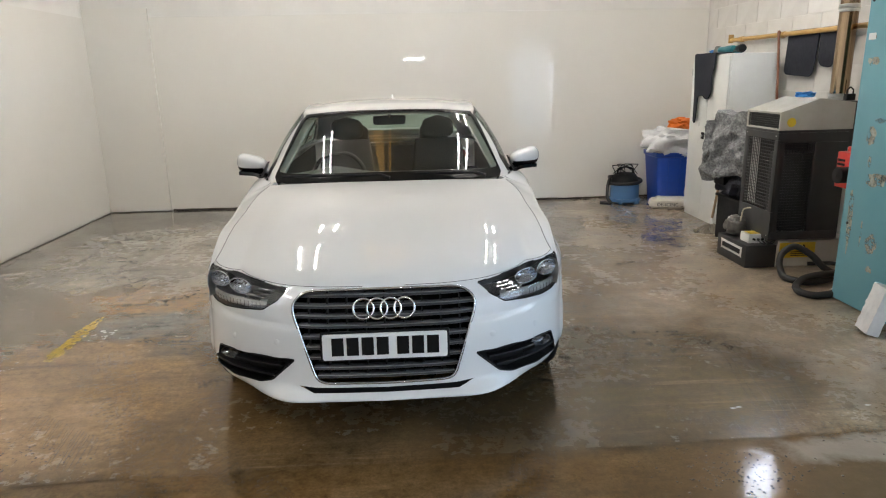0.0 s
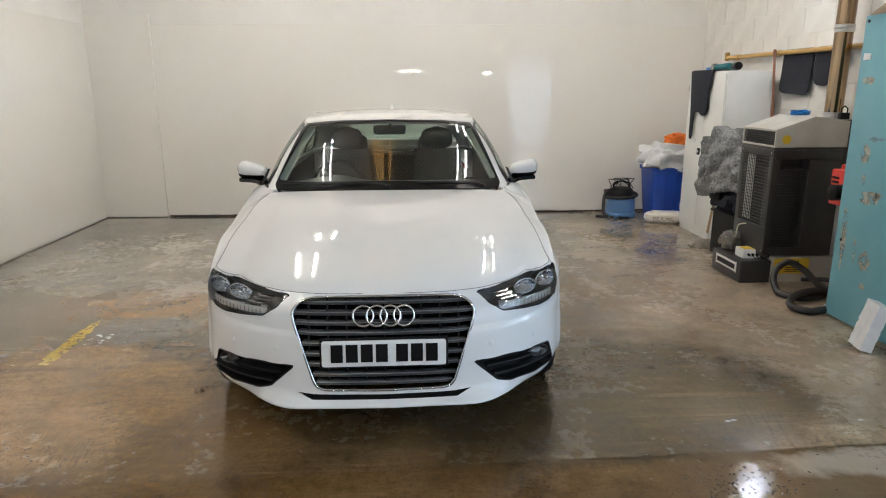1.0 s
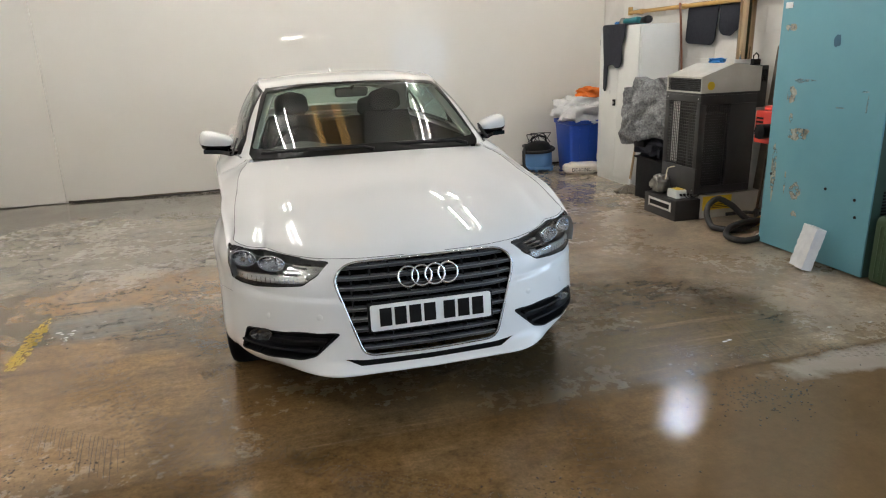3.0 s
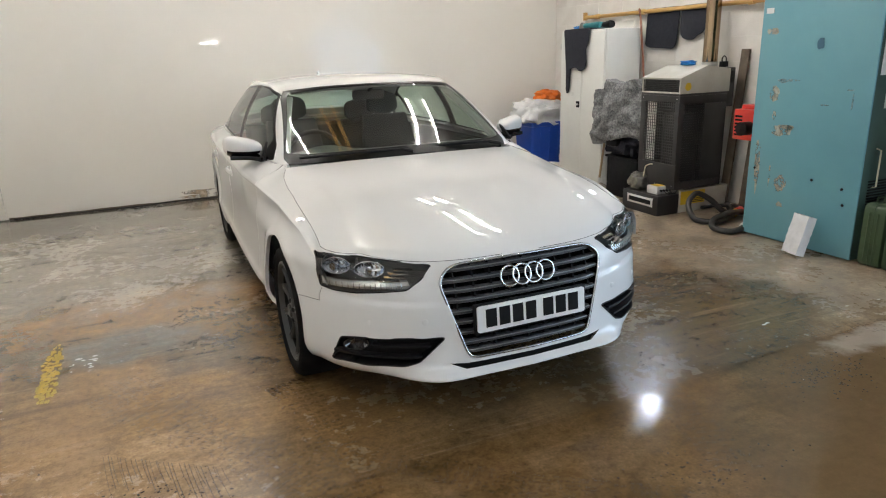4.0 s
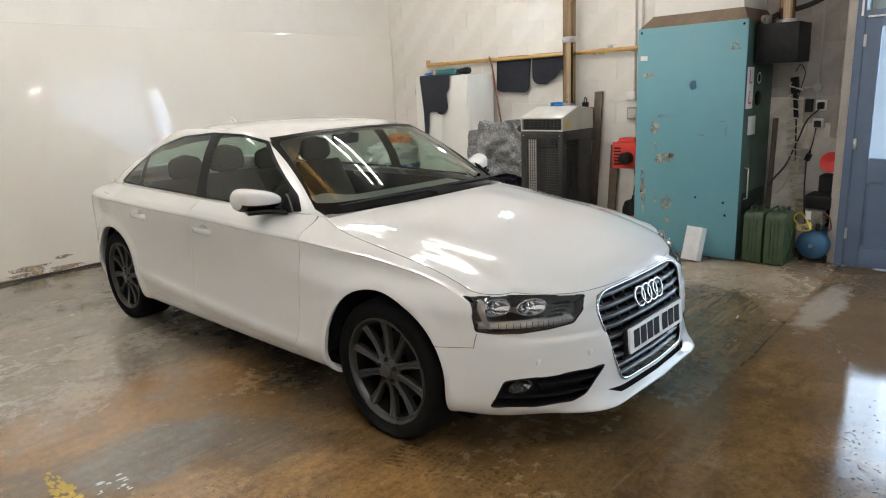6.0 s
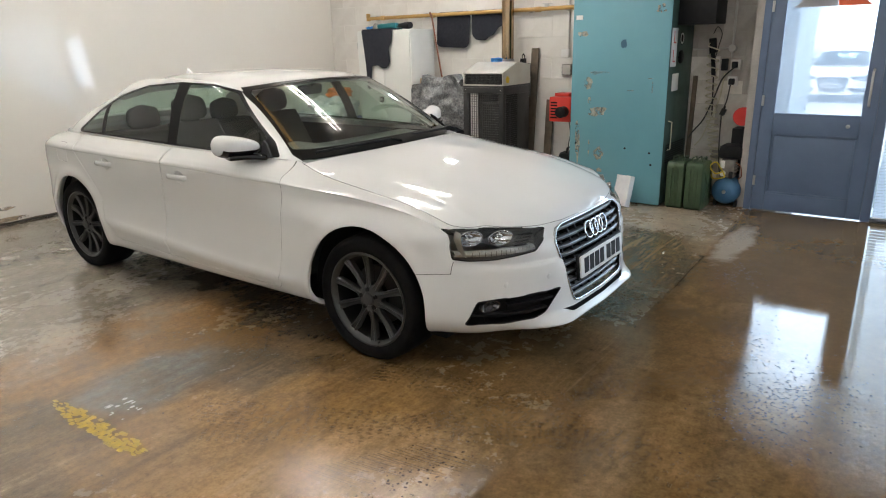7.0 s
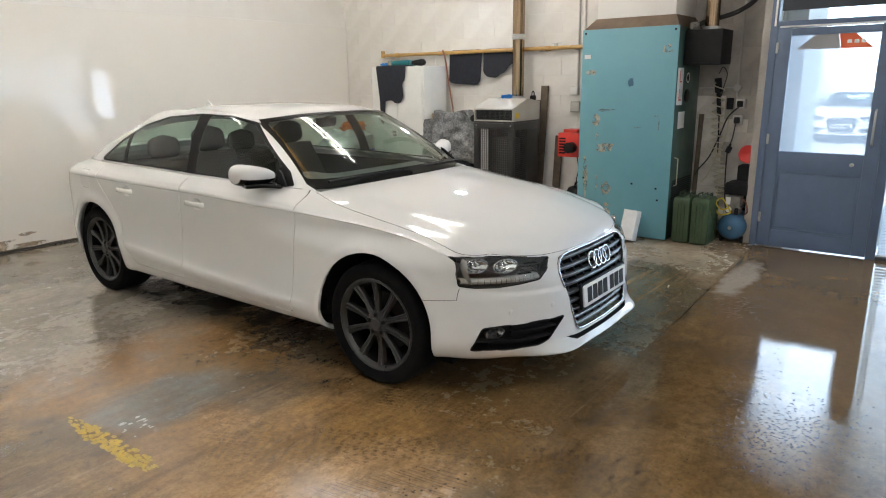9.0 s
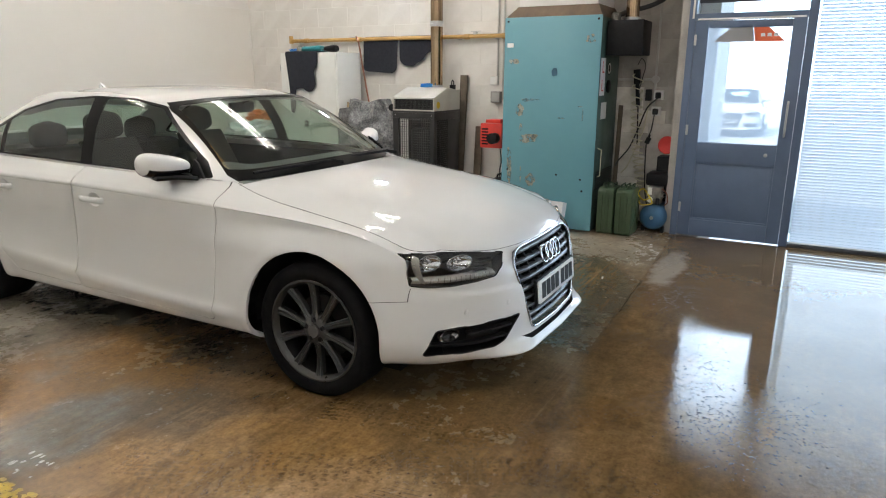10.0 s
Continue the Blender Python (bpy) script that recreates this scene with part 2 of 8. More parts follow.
FLOOR_A, FLOOR_B = (0.115, 0.107, 0.088), (0.232, 0.217, 0.184)
FLOOR_C, FLOOR_D, FLOOR_E = (0.068, 0.038, 0.013), (0.19, 0.112, 0.042), (0.044, 0.028, 0.014)
M_FLOOR = floor_material()
M_PANEL = mat("cream_wall_panel", (0.84, 0.82, 0.77), 0.024, second=(0.79, 0.765, 0.71), scale=0.9, amount=1.0, bump=0.045, bump_scale=2.4, rough_var=0.012, spec=0.5)
M_UPPER = mat("white_wall_paint", (0.80, 0.785, 0.75), 0.6, second=(0.72, 0.70, 0.66), scale=1.5, amount=0.8, bump=0.1)
M_BLOCK = mat("painted_block", (0.74, 0.72, 0.68), 0.55, second=(0.63, 0.605, 0.56), scale=3.0, amount=0.7, bump=0.3, bump_scale=70)
M_BARE = mat("bare_block", (0.50, 0.465, 0.42), 0.85, second=(0.29, 0.262, 0.235), scale=3.0, amount=0.8, bump=0.5, bump_scale=60)
M_WORN = mat("worn_white_block", (0.80, 0.77, 0.71), 0.75, second=(0.54, 0.50, 0.44), scale=5.0, amount=0.6, bump=0.4, bump_scale=60)
M_CEIL = mat("ceiling_board", (0.6, 0.58, 0.54), 0.8, second=(0.52, 0.5, 0.46), scale=1.2, amount=0.8)
M_TUBE = glow("tube_light", (1.0, 0.95, 0.895), 86.0)
M_CAR = mat("white_car_paint", (0.69, 0.695, 0.69), 0.55, second=(0.675, 0.677, 0.668), scale=2.5, amount=1.0, coat=1.0, spec=0.12)
M_BLACK = mat("black_plastic", (0.008, 0.008, 0.009), 0.5, second=(0.013, 0.013, 0.014), scale=20, bump=0.05, bump_scale=300, spec=0.15)
M_TRIM = mat("gloss_black", (0.006, 0.006, 0.007), 0.10, spec=0.4, rough_var=0.04, scale=3.0)
M_PILLAR = mat("satin_black", (0.005, 0.005, 0.005), 0.3, spec=0.1)
M_SATIN = mat("satin_chrome", (0.50, 0.51, 0.53), 0.18, 1.0)
M_LAMPBAR = mat("lamp_silver", (0.50, 0.50, 0.48), 0.28, 0.6, second=(0.40, 0.40, 0.39), scale=40)
M_FOGLAMP = mat("fog_lamp_glass", (0.30, 0.30, 0.31), 0.14, 0.85, second=(0.05, 0.05, 0.05), scale=60, amount=0.4)
M_GAP = mat("shut_line_rubber", (0.03, 0.03, 0.03), 0.8, spec=0.1)
M_CHROME = mat("chrome", (0.72, 0.73, 0.75), 0.08, 1.0)
M_GREYSLAT = mat("dark_grey_grille", (0.045, 0.048, 0.055), 0.3, second=(0.075, 0.077, 0.08), scale=15)
M_TYRE = mat("tyre_rubber", (0.006, 0.006, 0.007), 0.75, spec=0.05, second=(0.010, 0.0098, 0.0095), scale=14, bump=0.2, bump_scale=120)
M_RIM = mat("anthracite_alloy", (0.046, 0.047, 0.047), 0.34, 0.6, second=(0.060, 0.060, 0.059), scale=9, rough_var=0.08)
M_DARKIN = mat("dark_interior_cloth", (0.016, 0.018, 0.017), 0.85, second=(0.022, 0.025, 0.024), scale=30, bump=0.3, bump_scale=200)
M_DASH = mat("grey_dashboard", (0.19, 0.193, 0.19), 0.65, bump=0.15, bump_scale=260, second=(0.15, 0.152, 0.15), scale=12)
M_LINER = mat("pale_headliner", (0.60, 0.60, 0.58), 0.9, second=(0.52, 0.52, 0.50), scale=9)
M_WGLASS = glass("car_glass", (0.68, 0.76, 0.71), 0.006, 0.085)
M_SGLASS = glass("car_side_glass", (0.60, 0.73, 0.655), 0.01, 0.085)
M_LENS = glass("lamp_lens", (0.95, 0.955, 0.96), 0.01, 0.07)
M_PANE = glass("window_pane", (0.93, 0.96, 0.95), 0.01, 0.04)
# a translucent film mixed into the door pane imitates glare from the bright yard
M_GLAREPANE = glass("glare_pane", (0.95, 0.97, 0.97), 0.01, 0.04)
dn, dl_ = M_GLAREPANE.node_tree.nodes, M_GLAREPANE.node_tree.links
film = dn.new("ShaderNodeBsdfTranslucent")
film.inputs["Color"].default_value = (0.85, 0.92, 1.0, 1)
dmix = dn.new("ShaderNodeMixShader")
dmix.inputs["Fac"].default_value = 0.27
dl_.new(dn["Material Output"].inputs["Surface"].links[0].from_socket, dmix.inputs[1])
dl_.new(film.outputs["BSDF"], dmix.inputs[2])
dl_.new(dmix.outputs["Shader"], dn["Material Output"].inputs["Surface"])
M_PLATE = mat("plate_white", (0.78, 0.78, 0.76), 0.3)
M_INK = mat("plate_ink", (0.008, 0.008, 0.008), 0.4, spec=0.12)
M_LAMPBLACK = mat("lamp_housing", (0.15, 0.15, 0.145), 0.3, 0.3, second=(0.06, 0.06, 0.06), scale=30, amount=0.6)
M_TAIL = mat("tail_lamp_red", (0.22, 0.012, 0.015), 0.12)
M_UNDER = mat("underbody", (0.007, 0.007, 0.007), 0.9, spec=0.1)


def ragged(m, scale, lo, hi):
    """Lets a thin layer break up at a fine grain, so that what lies under it shows."""
    n, l = m.node_tree.nodes, m.node_tree.links
    tc, a, r = n.new("ShaderNodeTexCoord"), n.new("ShaderNodeTexNoise"), n.new("ShaderNodeMapRange")
    a.inputs["Scale"].default_value, a.inputs["Detail"].default_value, a.inputs["Roughness"].default_value = scale, 9, 0.75
    r.inputs["From Min"].default_value, r.inputs["From Max"].default_value = lo, hi
    l.new(tc.outputs["Object"], a.inputs["Vector"])
    l.new(a.outputs["Fac"], r.inputs["Value"])
    l.new(r.outputs["Result"], n["Principled BSDF"].inputs["Alpha"])
    return m


# ---- shape helpers ----
class Geo:
    """Vertices and faces gathered for one mesh."""

    def __init__(self):
        self.v, self.f = [], []

    def add(self, vs, fs):
        k = len(self.v)
        self.v += [tuple(map(float, q)) for q in vs]
        self.f += [tuple(k + i for i in g) for g in fs]
        return self

    def grid(self, rows, close_u=False, close_v=False, flip=False):
        """A sheet from rows of points, all of one length."""
        r, c = len(rows), len(rows[0])
        fs = []
        for i in range(r if close_v else r - 1):
            for j in range(c if close_u else c - 1):
                q = (i * c + j, i * c + (j + 1) % c, (i + 1) % r * c + (j + 1) % c, (i + 1) % r * c + j)
                fs.append(q[::-1] if flip else q)
        return self.add([p for row in rows for p in row], fs)

    def box(self, x0, y0, z0, x1, y1, z1):
        vs = [(x, y, z) for z in (z0, z1) for y in (y0, y1) for x in (x0, x1)]
        return self.add(vs, [(0, 2, 3, 1), (4, 5, 7, 6), (0, 1, 5, 4), (2, 6, 7, 3), (0, 4, 6, 2), (1, 3, 7, 5)])

    def lathe(self, profile, seg=32, m=None, caps=False):
        """A profile of (radius, height) turned round z, then moved by m."""
        rows = []
        for r, h in profile:
            rows.append([Vector((r * math.cos(2 * math.pi * k / seg), r * math.sin(2 * math.pi * k / seg), h)) for k in range(seg)])
        if m is not None:
            rows = [[m @ q for q in row] for row in rows]
        k = len(self.v)
        self.grid(rows, close_u=True)
        if caps:
            self.f.append(tuple(k + i for i in range(seg))[::-1])
            self.f.append(tuple(k + (len(rows) - 1) * seg + i for i in range(seg)))
        return self

    def sweep(self, pts, radius, seg=8, close=False, section=None, caps=True):
        """A tube, or a section of (side, up) points, led along pts."""
        pts = [Vector(q) for q in pts]
        nn = len(pts)
        sec = section or [(radius * math.cos(2 * math.pi * k / seg), radius * math.sin(2 * math.pi * k / seg)) for k in range(seg)]
        rows, side = [], None
        for i, q in enumerate(pts):
            d = pts[(i + 1) % nn] - pts[i - 1] if close else pts[min(i + 1, nn - 1)] - pts[max(i - 1, 0)]
            d.normalize()
            if side is None:
                up = Vector((0, 0, 1)) if abs(d.z) < 0.9 else Vector((0, 1, 0))
                side = d.cross(up).normalized()
            else:
                side = (side - d * side.dot(d)).normalized()
            up = side.cross(d)
            rows.append([q + side * a + up * b for a, b in sec])
        k = len(self.v)
        self.grid(rows, close_u=True, close_v=close)
        if caps and not close:
            self.f.append(tuple(k + i for i in range(len(sec))))
            self.f.append(tuple(k + (nn - 1) * len(sec) + i for i in range(len(sec)))[::-1])
        return self

    def prism(self, poly, y0, y1, axis="y"):
        """A flat outline of (a, b) points given depth along one axis."""
        nn = len(poly)

        def at(a, b, d):
            return (a, d, b) if axis == "y" else (d, a, b) if axis == "x" else (a, b, d)

        vs = [at(a, b, y0) for a, b in poly] + [at(a, b, y1) for a, b in poly]
        fs = [tuple(range(nn)), tuple(range(2 * nn - 1, nn - 1, -1))]
        fs += [(i, i + nn, (i + 1) % nn + nn, (i + 1) % nn) for i in range(nn)]
        return self.add(vs, fs)


def finish(geo, bevel=0.0, seg=2, smooth=None, fix=True):
    """A mesh from gathered geometry, with its sharp edges rounded."""
    bm = bmesh.new()
    vs = [bm.verts.new(q) for q in geo.v]
    for g in geo.f:
        try:
            bm.faces.new([vs[i] for i in g])
        except ValueError:
            pass
    if fix:
        bmesh.ops.recalc_face_normals(bm, faces=bm.faces)
    if bevel:
        sharp = [e for e in bm.edges if len(e.link_faces) == 2 and e.calc_face_angle(0) > 0.6]
        bmesh.ops.bevel(bm, geom=sharp, offset=bevel, segments=seg, profile=0.6, affect="EDGES", clamp_overlap=True)
    me = bpy.data.meshes.new("mesh")
    bm.to_mesh(me)
    bm.free()
    ang = smooth if smooth is not None else 0.6
    me.polygons.foreach_set("use_smooth", [True] * len(me.polygons))
    me.set_sharp_from_angle(angle=ang)
    return me


def thing(name, m, label, category, group="", kind=""):
    """An Empty at a thing's base, which carries its parts."""
    ob = new(name)
    ob.empty_display_size = 0.05
    ob.matrix_world = m
    return tagged(ob, label, category, group, kind)


def part(name, me, material, parent=None, label="", m=None):
    if isinstance(me, Geo):
        me = finish(me)
    if material is not None and not me.materials:
        me.materials.append(material)
    ob = new(name, me)
    if parent is not None:
        ob.parent = parent
    if m is not None:
        ob.matrix_local = m
    if label:
        ob["label"] = label
    return ob


def solid(name, geo, material, label, category, bevel=0.0, group="", kind="", m=None):
    """A thing that is one mesh."""
    ob = part(name, finish(geo, bevel) if isinstance(geo, Geo) else geo, material, None, "", m)
    return tagged(ob, label, category, group, kind)


def rbox(x0, y0, z0, x1, y1, z1, b=0.006, seg=2):
    return finish(Geo().box(x0, y0, z0, x1, y1, z1), b, seg)


def smooth_curve(xs, ys):
    """A monotone cubic through the points, as a function of arrays."""
    xs, ys = np.array(xs, float), np.array(ys, float)
    h = np.diff(xs)
    d = np.diff(ys) / h
    s = np.zeros(len(xs))
    s[0], s[-1] = d[0], d[-1]
    for k in range(1, len(xs) - 1):
        if d[k - 1] * d[k] > 0:
            w1, w2 = 2 * h[k] + h[k - 1], h[k] + 2 * h[k - 1]
            s[k] = (w1 + w2) / (w1 / d[k - 1] + w2 / d[k])

    def at(x):
        x = np.clip(np.asarray(x, float), xs[0], xs[-1])
        k = np.clip(np.searchsorted(xs, x) - 1, 0, len(xs) - 2)
        t = (x - xs[k]) / h[k]
        return (1 + 2 * t) * (1 - t) ** 2 * ys[k] + t * (1 - t) ** 2 * h[k] * s[k] + t * t * (3 - 2 * t) * ys[k + 1] + t * t * (t - 1) * h[k] * s[k + 1]

    return at


# ---- structure ----
XL, XR, YB, YF, XS, ZC = -3.55, 3.80, 8.20, -5.0, 3.33, 3.80
SEAM = 2.27


def slab_edge(x):
    return 2.425 + 0.03 * x + 0.012 * noise.noise((x * 2.3, 0, 5.0)) + 0.004 * noise.noise((x * 17, 0, 9.0))


def build_floor():
    xs = np.linspace(XL - 0.2, XR + 0.15, 260)
    g = Geo()
    g.grid([[(x, YF - 0.2, 0.0) for x in xs], [(x, slab_edge(x) - 0.004 - 0.003 * abs(noise.noise((x * 31, 1, 0))), 0.0) for x in xs]])
    g.grid([[(x, slab_edge(x) + 0.004 + 0.003 * abs(noise.noise((x * 29, 7, 0))), 0.0) for x in xs], [(x, YB + 0.2, 0.0) for x in xs]])
    g.grid([[(x, slab_edge(x) - 0.02, -0.006) for x in xs], [(x, slab_edge(x) + 0.02, -0.006) for x in xs]])
    fl = solid("floor", finish(g, fix=False), M_FLOOR, "wet stained concrete workshop floor with a cracked slab joint", "floor", kind="structure")
    return fl


build_floor()

# the yard outside
M_ASPHALT = mat("asphalt", (0.46, 0.46, 0.455), 0.7, second=(0.55, 0.55, 0.545), scale=0.6, bump=0.3, bump_scale=40)
solid("ground", Geo().grid([[(x, y, z) for x, z in ((-2000, -0.06), (3.5, -0.06), (12, -0.25), (40, -0.42), (2000, -0.42))] for y in (-2000, -20, 20, 2000)]), M_ASPHALT, "pale worn asphalt yard outside the shopfront", "ground", kind="structure")

# left and back walls: glossy cream sheets below a seam, paint above
solid("wall_left", Geo().box(XL - 0.16, YF, 0.0, XL - 0.02, YB + 0.16, ZC), M_UPPER, "white painted side wall above cream panels", "wall", kind="structure")
solid("wall_back", Geo().box(XL - 0.02, YB + 0.02, 0.0, XR + 0.2, YB + 0.18, ZC), M_UPPER, "white painted back wall above cream panels", "wall", kind="structure")


def wall_sheet(name, pts, z0, z1, thick, nrm, label):
    """A cladding sheet, a few millimetres off true, with a rounded rim."""
    (x0, y0), (x1, y1) = pts
    nx, ny = nrm
    g = Geo()
    cols, rows = 40, 16
    front = []
    for r in range(rows + 1):
        z = z0 + (z1 - z0) * r / rows
        line = []
        for c in range(cols + 1):
            f = c / cols
            x, y = x0 + (x1 - x0) * f, y0 + (y1 - y0) * f
            b = 0.0035 * noise.noise((x * 0.7 + y * 0.6, z * 0.8, 3.3))
            line.append((x + nx * b, y + ny * b, z))
        front.append(line)
    g.grid(front)
    back = [[(p[0] - nx * thick, p[1] - ny * thick, p[2]) for p in row] for row in front]
    for a, b in ((front[0], back[0]), (front[-1], back[-1])):
        g.grid([a, b])
    for k in (0, -1):
        g.grid([[row[k] for row in front], [row[k] for row in back]])
    return solid(name, finish(g), M_PANEL, label, "wall panel", kind="structure")


wall_sheet("wall_panel_left", ((XL, YF), (XL, YB - 0.03)), 0.012, SEAM, 0.02, (1, 0), "glossy cream cladding sheet on the side wall, scuffed")
wall_sheet("wall_panel_back", ((-2.82, YB), (XR, YB)), 0.02, SEAM, 0.02, (0, -1), "glossy cream cladding sheet on the back wall with faint stains")
wall_sheet("wall_panel_corner", ((XL, YB - 0.03), (-2.82, YB - 0.03)), 0.012, SEAM + 0.1, 0.03, (0, -1), "glossy cream boxed-out cladding in the corner")
solid("trim", Geo().box(-2.82, YB + 0.002, SEAM, XR, YB + 0.02, SEAM + 0.012), M_UPPER, "painted ledge over the wall cladding", "trim", 0.004, kind="structure")
M_SKIRT = mat("dirty_skirt", (0.07, 0.055, 0.04), 0.8, second=(0.16, 0.12, 0.085), scale=9, bump=0.4)
sk = Geo()
sk.grid([[(x, YB - 0.006 - 0.01 * noise.noise((x * 3, 0, 0)), 0.003) for x in np.linspace(-2.8, XR, 90)], [(x, YB - 0.003, 0.022 + 0.012 * noise.noise((x * 4, 2, 0))) for x in np.linspace(-2.8, XR, 90)]])
solid("baseboard", sk, M_SKIRT, "dark dirty gap along the foot of the back wall", "baseboard", kind="structure")

# rust-brown damp stains low on the back wall
M_STAIN = ragged(mat("damp_stain", (0.62, 0.52, 0.40), 0.4, second=(0.40, 0.29, 0.18), scale=16, amount=0.9, bump=0.2), 9.0, 0.42, 0.6)


def blot(cx, cy, w, h, seed, lobes=40):
    """An uneven outline round a middle."""
    pts = []
    for k in range(lobes):
        a = 2 * math.pi * k / lobes
        r = 1 + 0.45 * noise.noise((math.cos(a) * 1.6 + seed, math.sin(a) * 1.6, seed)) + 0.22 * noise.noise((math.cos(a) * 5 + seed, math.sin(a) * 5, 2 * seed))
        pts.append((cx + 0.5 * w * r * math.cos(a), cy + 0.5 * h * r * math.sin(a)))
    return pts


def flat_patch(name, poly, plane, at, material, label, category, thick=0.0015, parent=None):
    """A thin film of paint, dirt or paper with an uneven outline, lying on a surface."""
    g = Geo()
    if plane == "z":
        g.prism(poly, at, at + thick, "z")
    elif plane == "y":
        g.prism(poly, at - thick, at, "y")
    else:
        g.prism(poly, at - thick, at, "x")
    if parent is not None:
        return part(name, g, material, parent, label)
    return solid(name, g, material, label, category, kind="stuff")


for k, (cx, cz, w, h) in enumerate(((-0.95, 0.095, 0.36, 0.05), (-0.78, 0.045, 0.7, 0.04), (-0.66, 0.15, 0.16, 0.03))):
    flat_patch("damp_stain", blot(cx, cz, w, h, 3.1 + k), "y", YB - 0.0045 - 0.002 * k, M_STAIN, "brown damp stain at the foot of the wall", "stain")

# right wall of painted blocks with recessed joints
solid("wall_right", Geo().box(XR + 0.004, 4.3, 0.0, XR + 0.2, YB + 0.18, ZC), M_BLOCK, "mortar bed of the block wall, painted white", "wall", kind="structure")
solid("wall_right_bare", Geo().box(XR + 0.004, 2.58, 0.0, XR + 0.2, 4.3, ZC), M_BARE, "bare grey stretch of the side wall", "wall", kind="structure")
solid("wall_pier", Geo().box(XS + 0.06, 2.575, 0.0, XR + 0.2, 2.645, ZC), M_BARE, "short grey return wall beside the door frame", "wall", 0.004, kind="structure")
for nm, b in (("wall_front", (XL - 0.16, YF - 0.16, 0.0, XS + 0.3, YF, ZC)),):
    solid(nm, Geo().box(*b), M_UPPER, "white painted wall closing the workshop", "wall", kind="structure")
solid("ceiling", Geo().box(XL - 0.16, YF - 0.16, ZC, XR + 0.2, YB + 0.18, ZC + 0.1), M_CEIL, "pale board ceiling", "ceiling", kind="structure")

# glazed front: frames, door, transom, windows with blinds
M_FRAME = mat("slate_blue_paint", (0.086, 0.126, 0.205), 0.42, second=(0.098, 0.140, 0.225), scale=5, bump=0.06, bump_scale=120)
M_FRAMED = mat("dark_frame", (0.03, 0.035, 0.045), 0.5, second=(0.045, 0.05, 0.06), scale=6)
M_STEEL = mat("brushed_steel", (0.55, 0.55, 0.54), 0.3, 1.0, second=(0.45, 0.45, 0.45), scale=20)
front = thing("shopfront_frame", pose(0, 0, 0), "slate blue painted timber frame round door and windows", "frame", kind="structure")
for b in ((XS + 0.01, 2.515, 0, XS + 0.11, 2.575, ZC), (XS + 0.01, 1.575, 0, XS + 0.11, 1.645, ZC), (XS + 0.01, 1.645, 1.93, XS + 0.11, 2.515, 1.985),
          (XS + 0.01, 1.645, 2.62, XS + 0.11, 2.515, 2.70), (XS + 0.01, -0.86, 0, XS + 0.11, -0.78, ZC), (XS + 0.01, -3.6, 0, XS + 0.11, -3.5, ZC),
          (XS + 0.01, -0.78, 2.62, XS + 0.11, 1.575, 2.70), (XS + 0.01, -3.5, 2.62, XS + 0.11, -0.86, 2.70)):
    part("frame_bar", rbox(*b, 0.006), M_FRAME, front)
for b in ((XS + 0.01, -0.78, 0.0, XS + 0.11, 1.575, 0.03), (XS + 0.01, -3.5, 0.0, XS + 0.11, -0.86, 0.03)):
    part("sill", rbox(*b, 0.004), M_FRAMED, front)
solid("wall_over_front", Geo().box(XS + 0.012, YF, 2.70, XS + 0.2, 2.515, ZC), M_BARE, "grey wall over the glazed front", "wall", kind="structure")
solid("wall_front_end", Geo().box(XS + 0.012, YF, 0, XS + 0.2, -3.6, 2.70), M_BARE, "grey wall beside the glazed front", "wall", kind="structure")

door = thing("door_1", pose(XS, 0, 0), "slate blue half-glazed door, closed, with a lower panel", "door", kind="structure")
for b in ((0.015, 2.405, 0.012, 0.06, 2.5135, 1.928), (0.015, 1.6465, 0.012, 0.06, 1.752, 1.928)):
    part("stile", rbox(*b, 0.004), M_FRAME, door)
for b in ((0.015, 1.752, 1.862, 0.06, 2.405, 1.922), (0.015, 1.752, 0.70, 0.06, 2.405, 0.878), (0.015, 1.752, 0.012, 0.06, 2.405, 0.165)):
    part("rail", rbox(*b, 0.004), M_FRAME, door)
part("panel", rbox(0.032, 1.745, 0.16, 0.05, 2.41, 0.705, 0.003), M_FRAME, door)
bd = Geo()
for a, b in (((1.752, 0.165), (2.405, 0.70)),):
    (y0, z0), (y1, z1) = a, b
    for q in ((0.024, y0, z0, 0.034, y1, z0 + 0.018), (0.024, y0, z1 - 0.018, 0.034, y1, z1), (0.024, y0, z0 + 0.018, 0.034, y0 + 0.018, z1 - 0.018), (0.024, y1 - 0.018, z0 + 0.018, 0.034, y1, z1 - 0.018)):
        bd.box(*q)
part("panel_moulding", finish(bd, 0.003), M_FRAME, door)
pane = part("pane", Geo().box(0.034, 1.748, 0.874, 0.040, 2.41, 1.866), M_GLAREPANE, door, "glass pane with a film for outdoor glare")
pane.visible_shadow = False
for z in (0.23, 0.94, 1.72):
    part("hinge", rbox(0.004, 2.496, z, 0.02, 2.516, z + 0.09, 0.003), M_STEEL, door, "steel butt hinge")
hb = Geo().sweep([(0.014, 1.71, 0.96), (-0.035, 1.71, 0.975), (-0.04, 1.71, 1.0), (-0.04, 1.71, 1.21), (-0.035, 1.71, 1.235), (0.014, 1.71, 1.25)], 0.009, 10)
part("pull_handle", hb, M_STEEL, door, "brushed steel pull handle")
part("lock", Geo().lathe([(0.0, 0.0), (0.016, 0.0), (0.016, 0.012), (0.009, 0.016), (0.0, 0.016)], 20, pose(0.016, 1.834, 0.79, 0, -90, 0)), M_STEEL, door, "round steel lock cylinder")
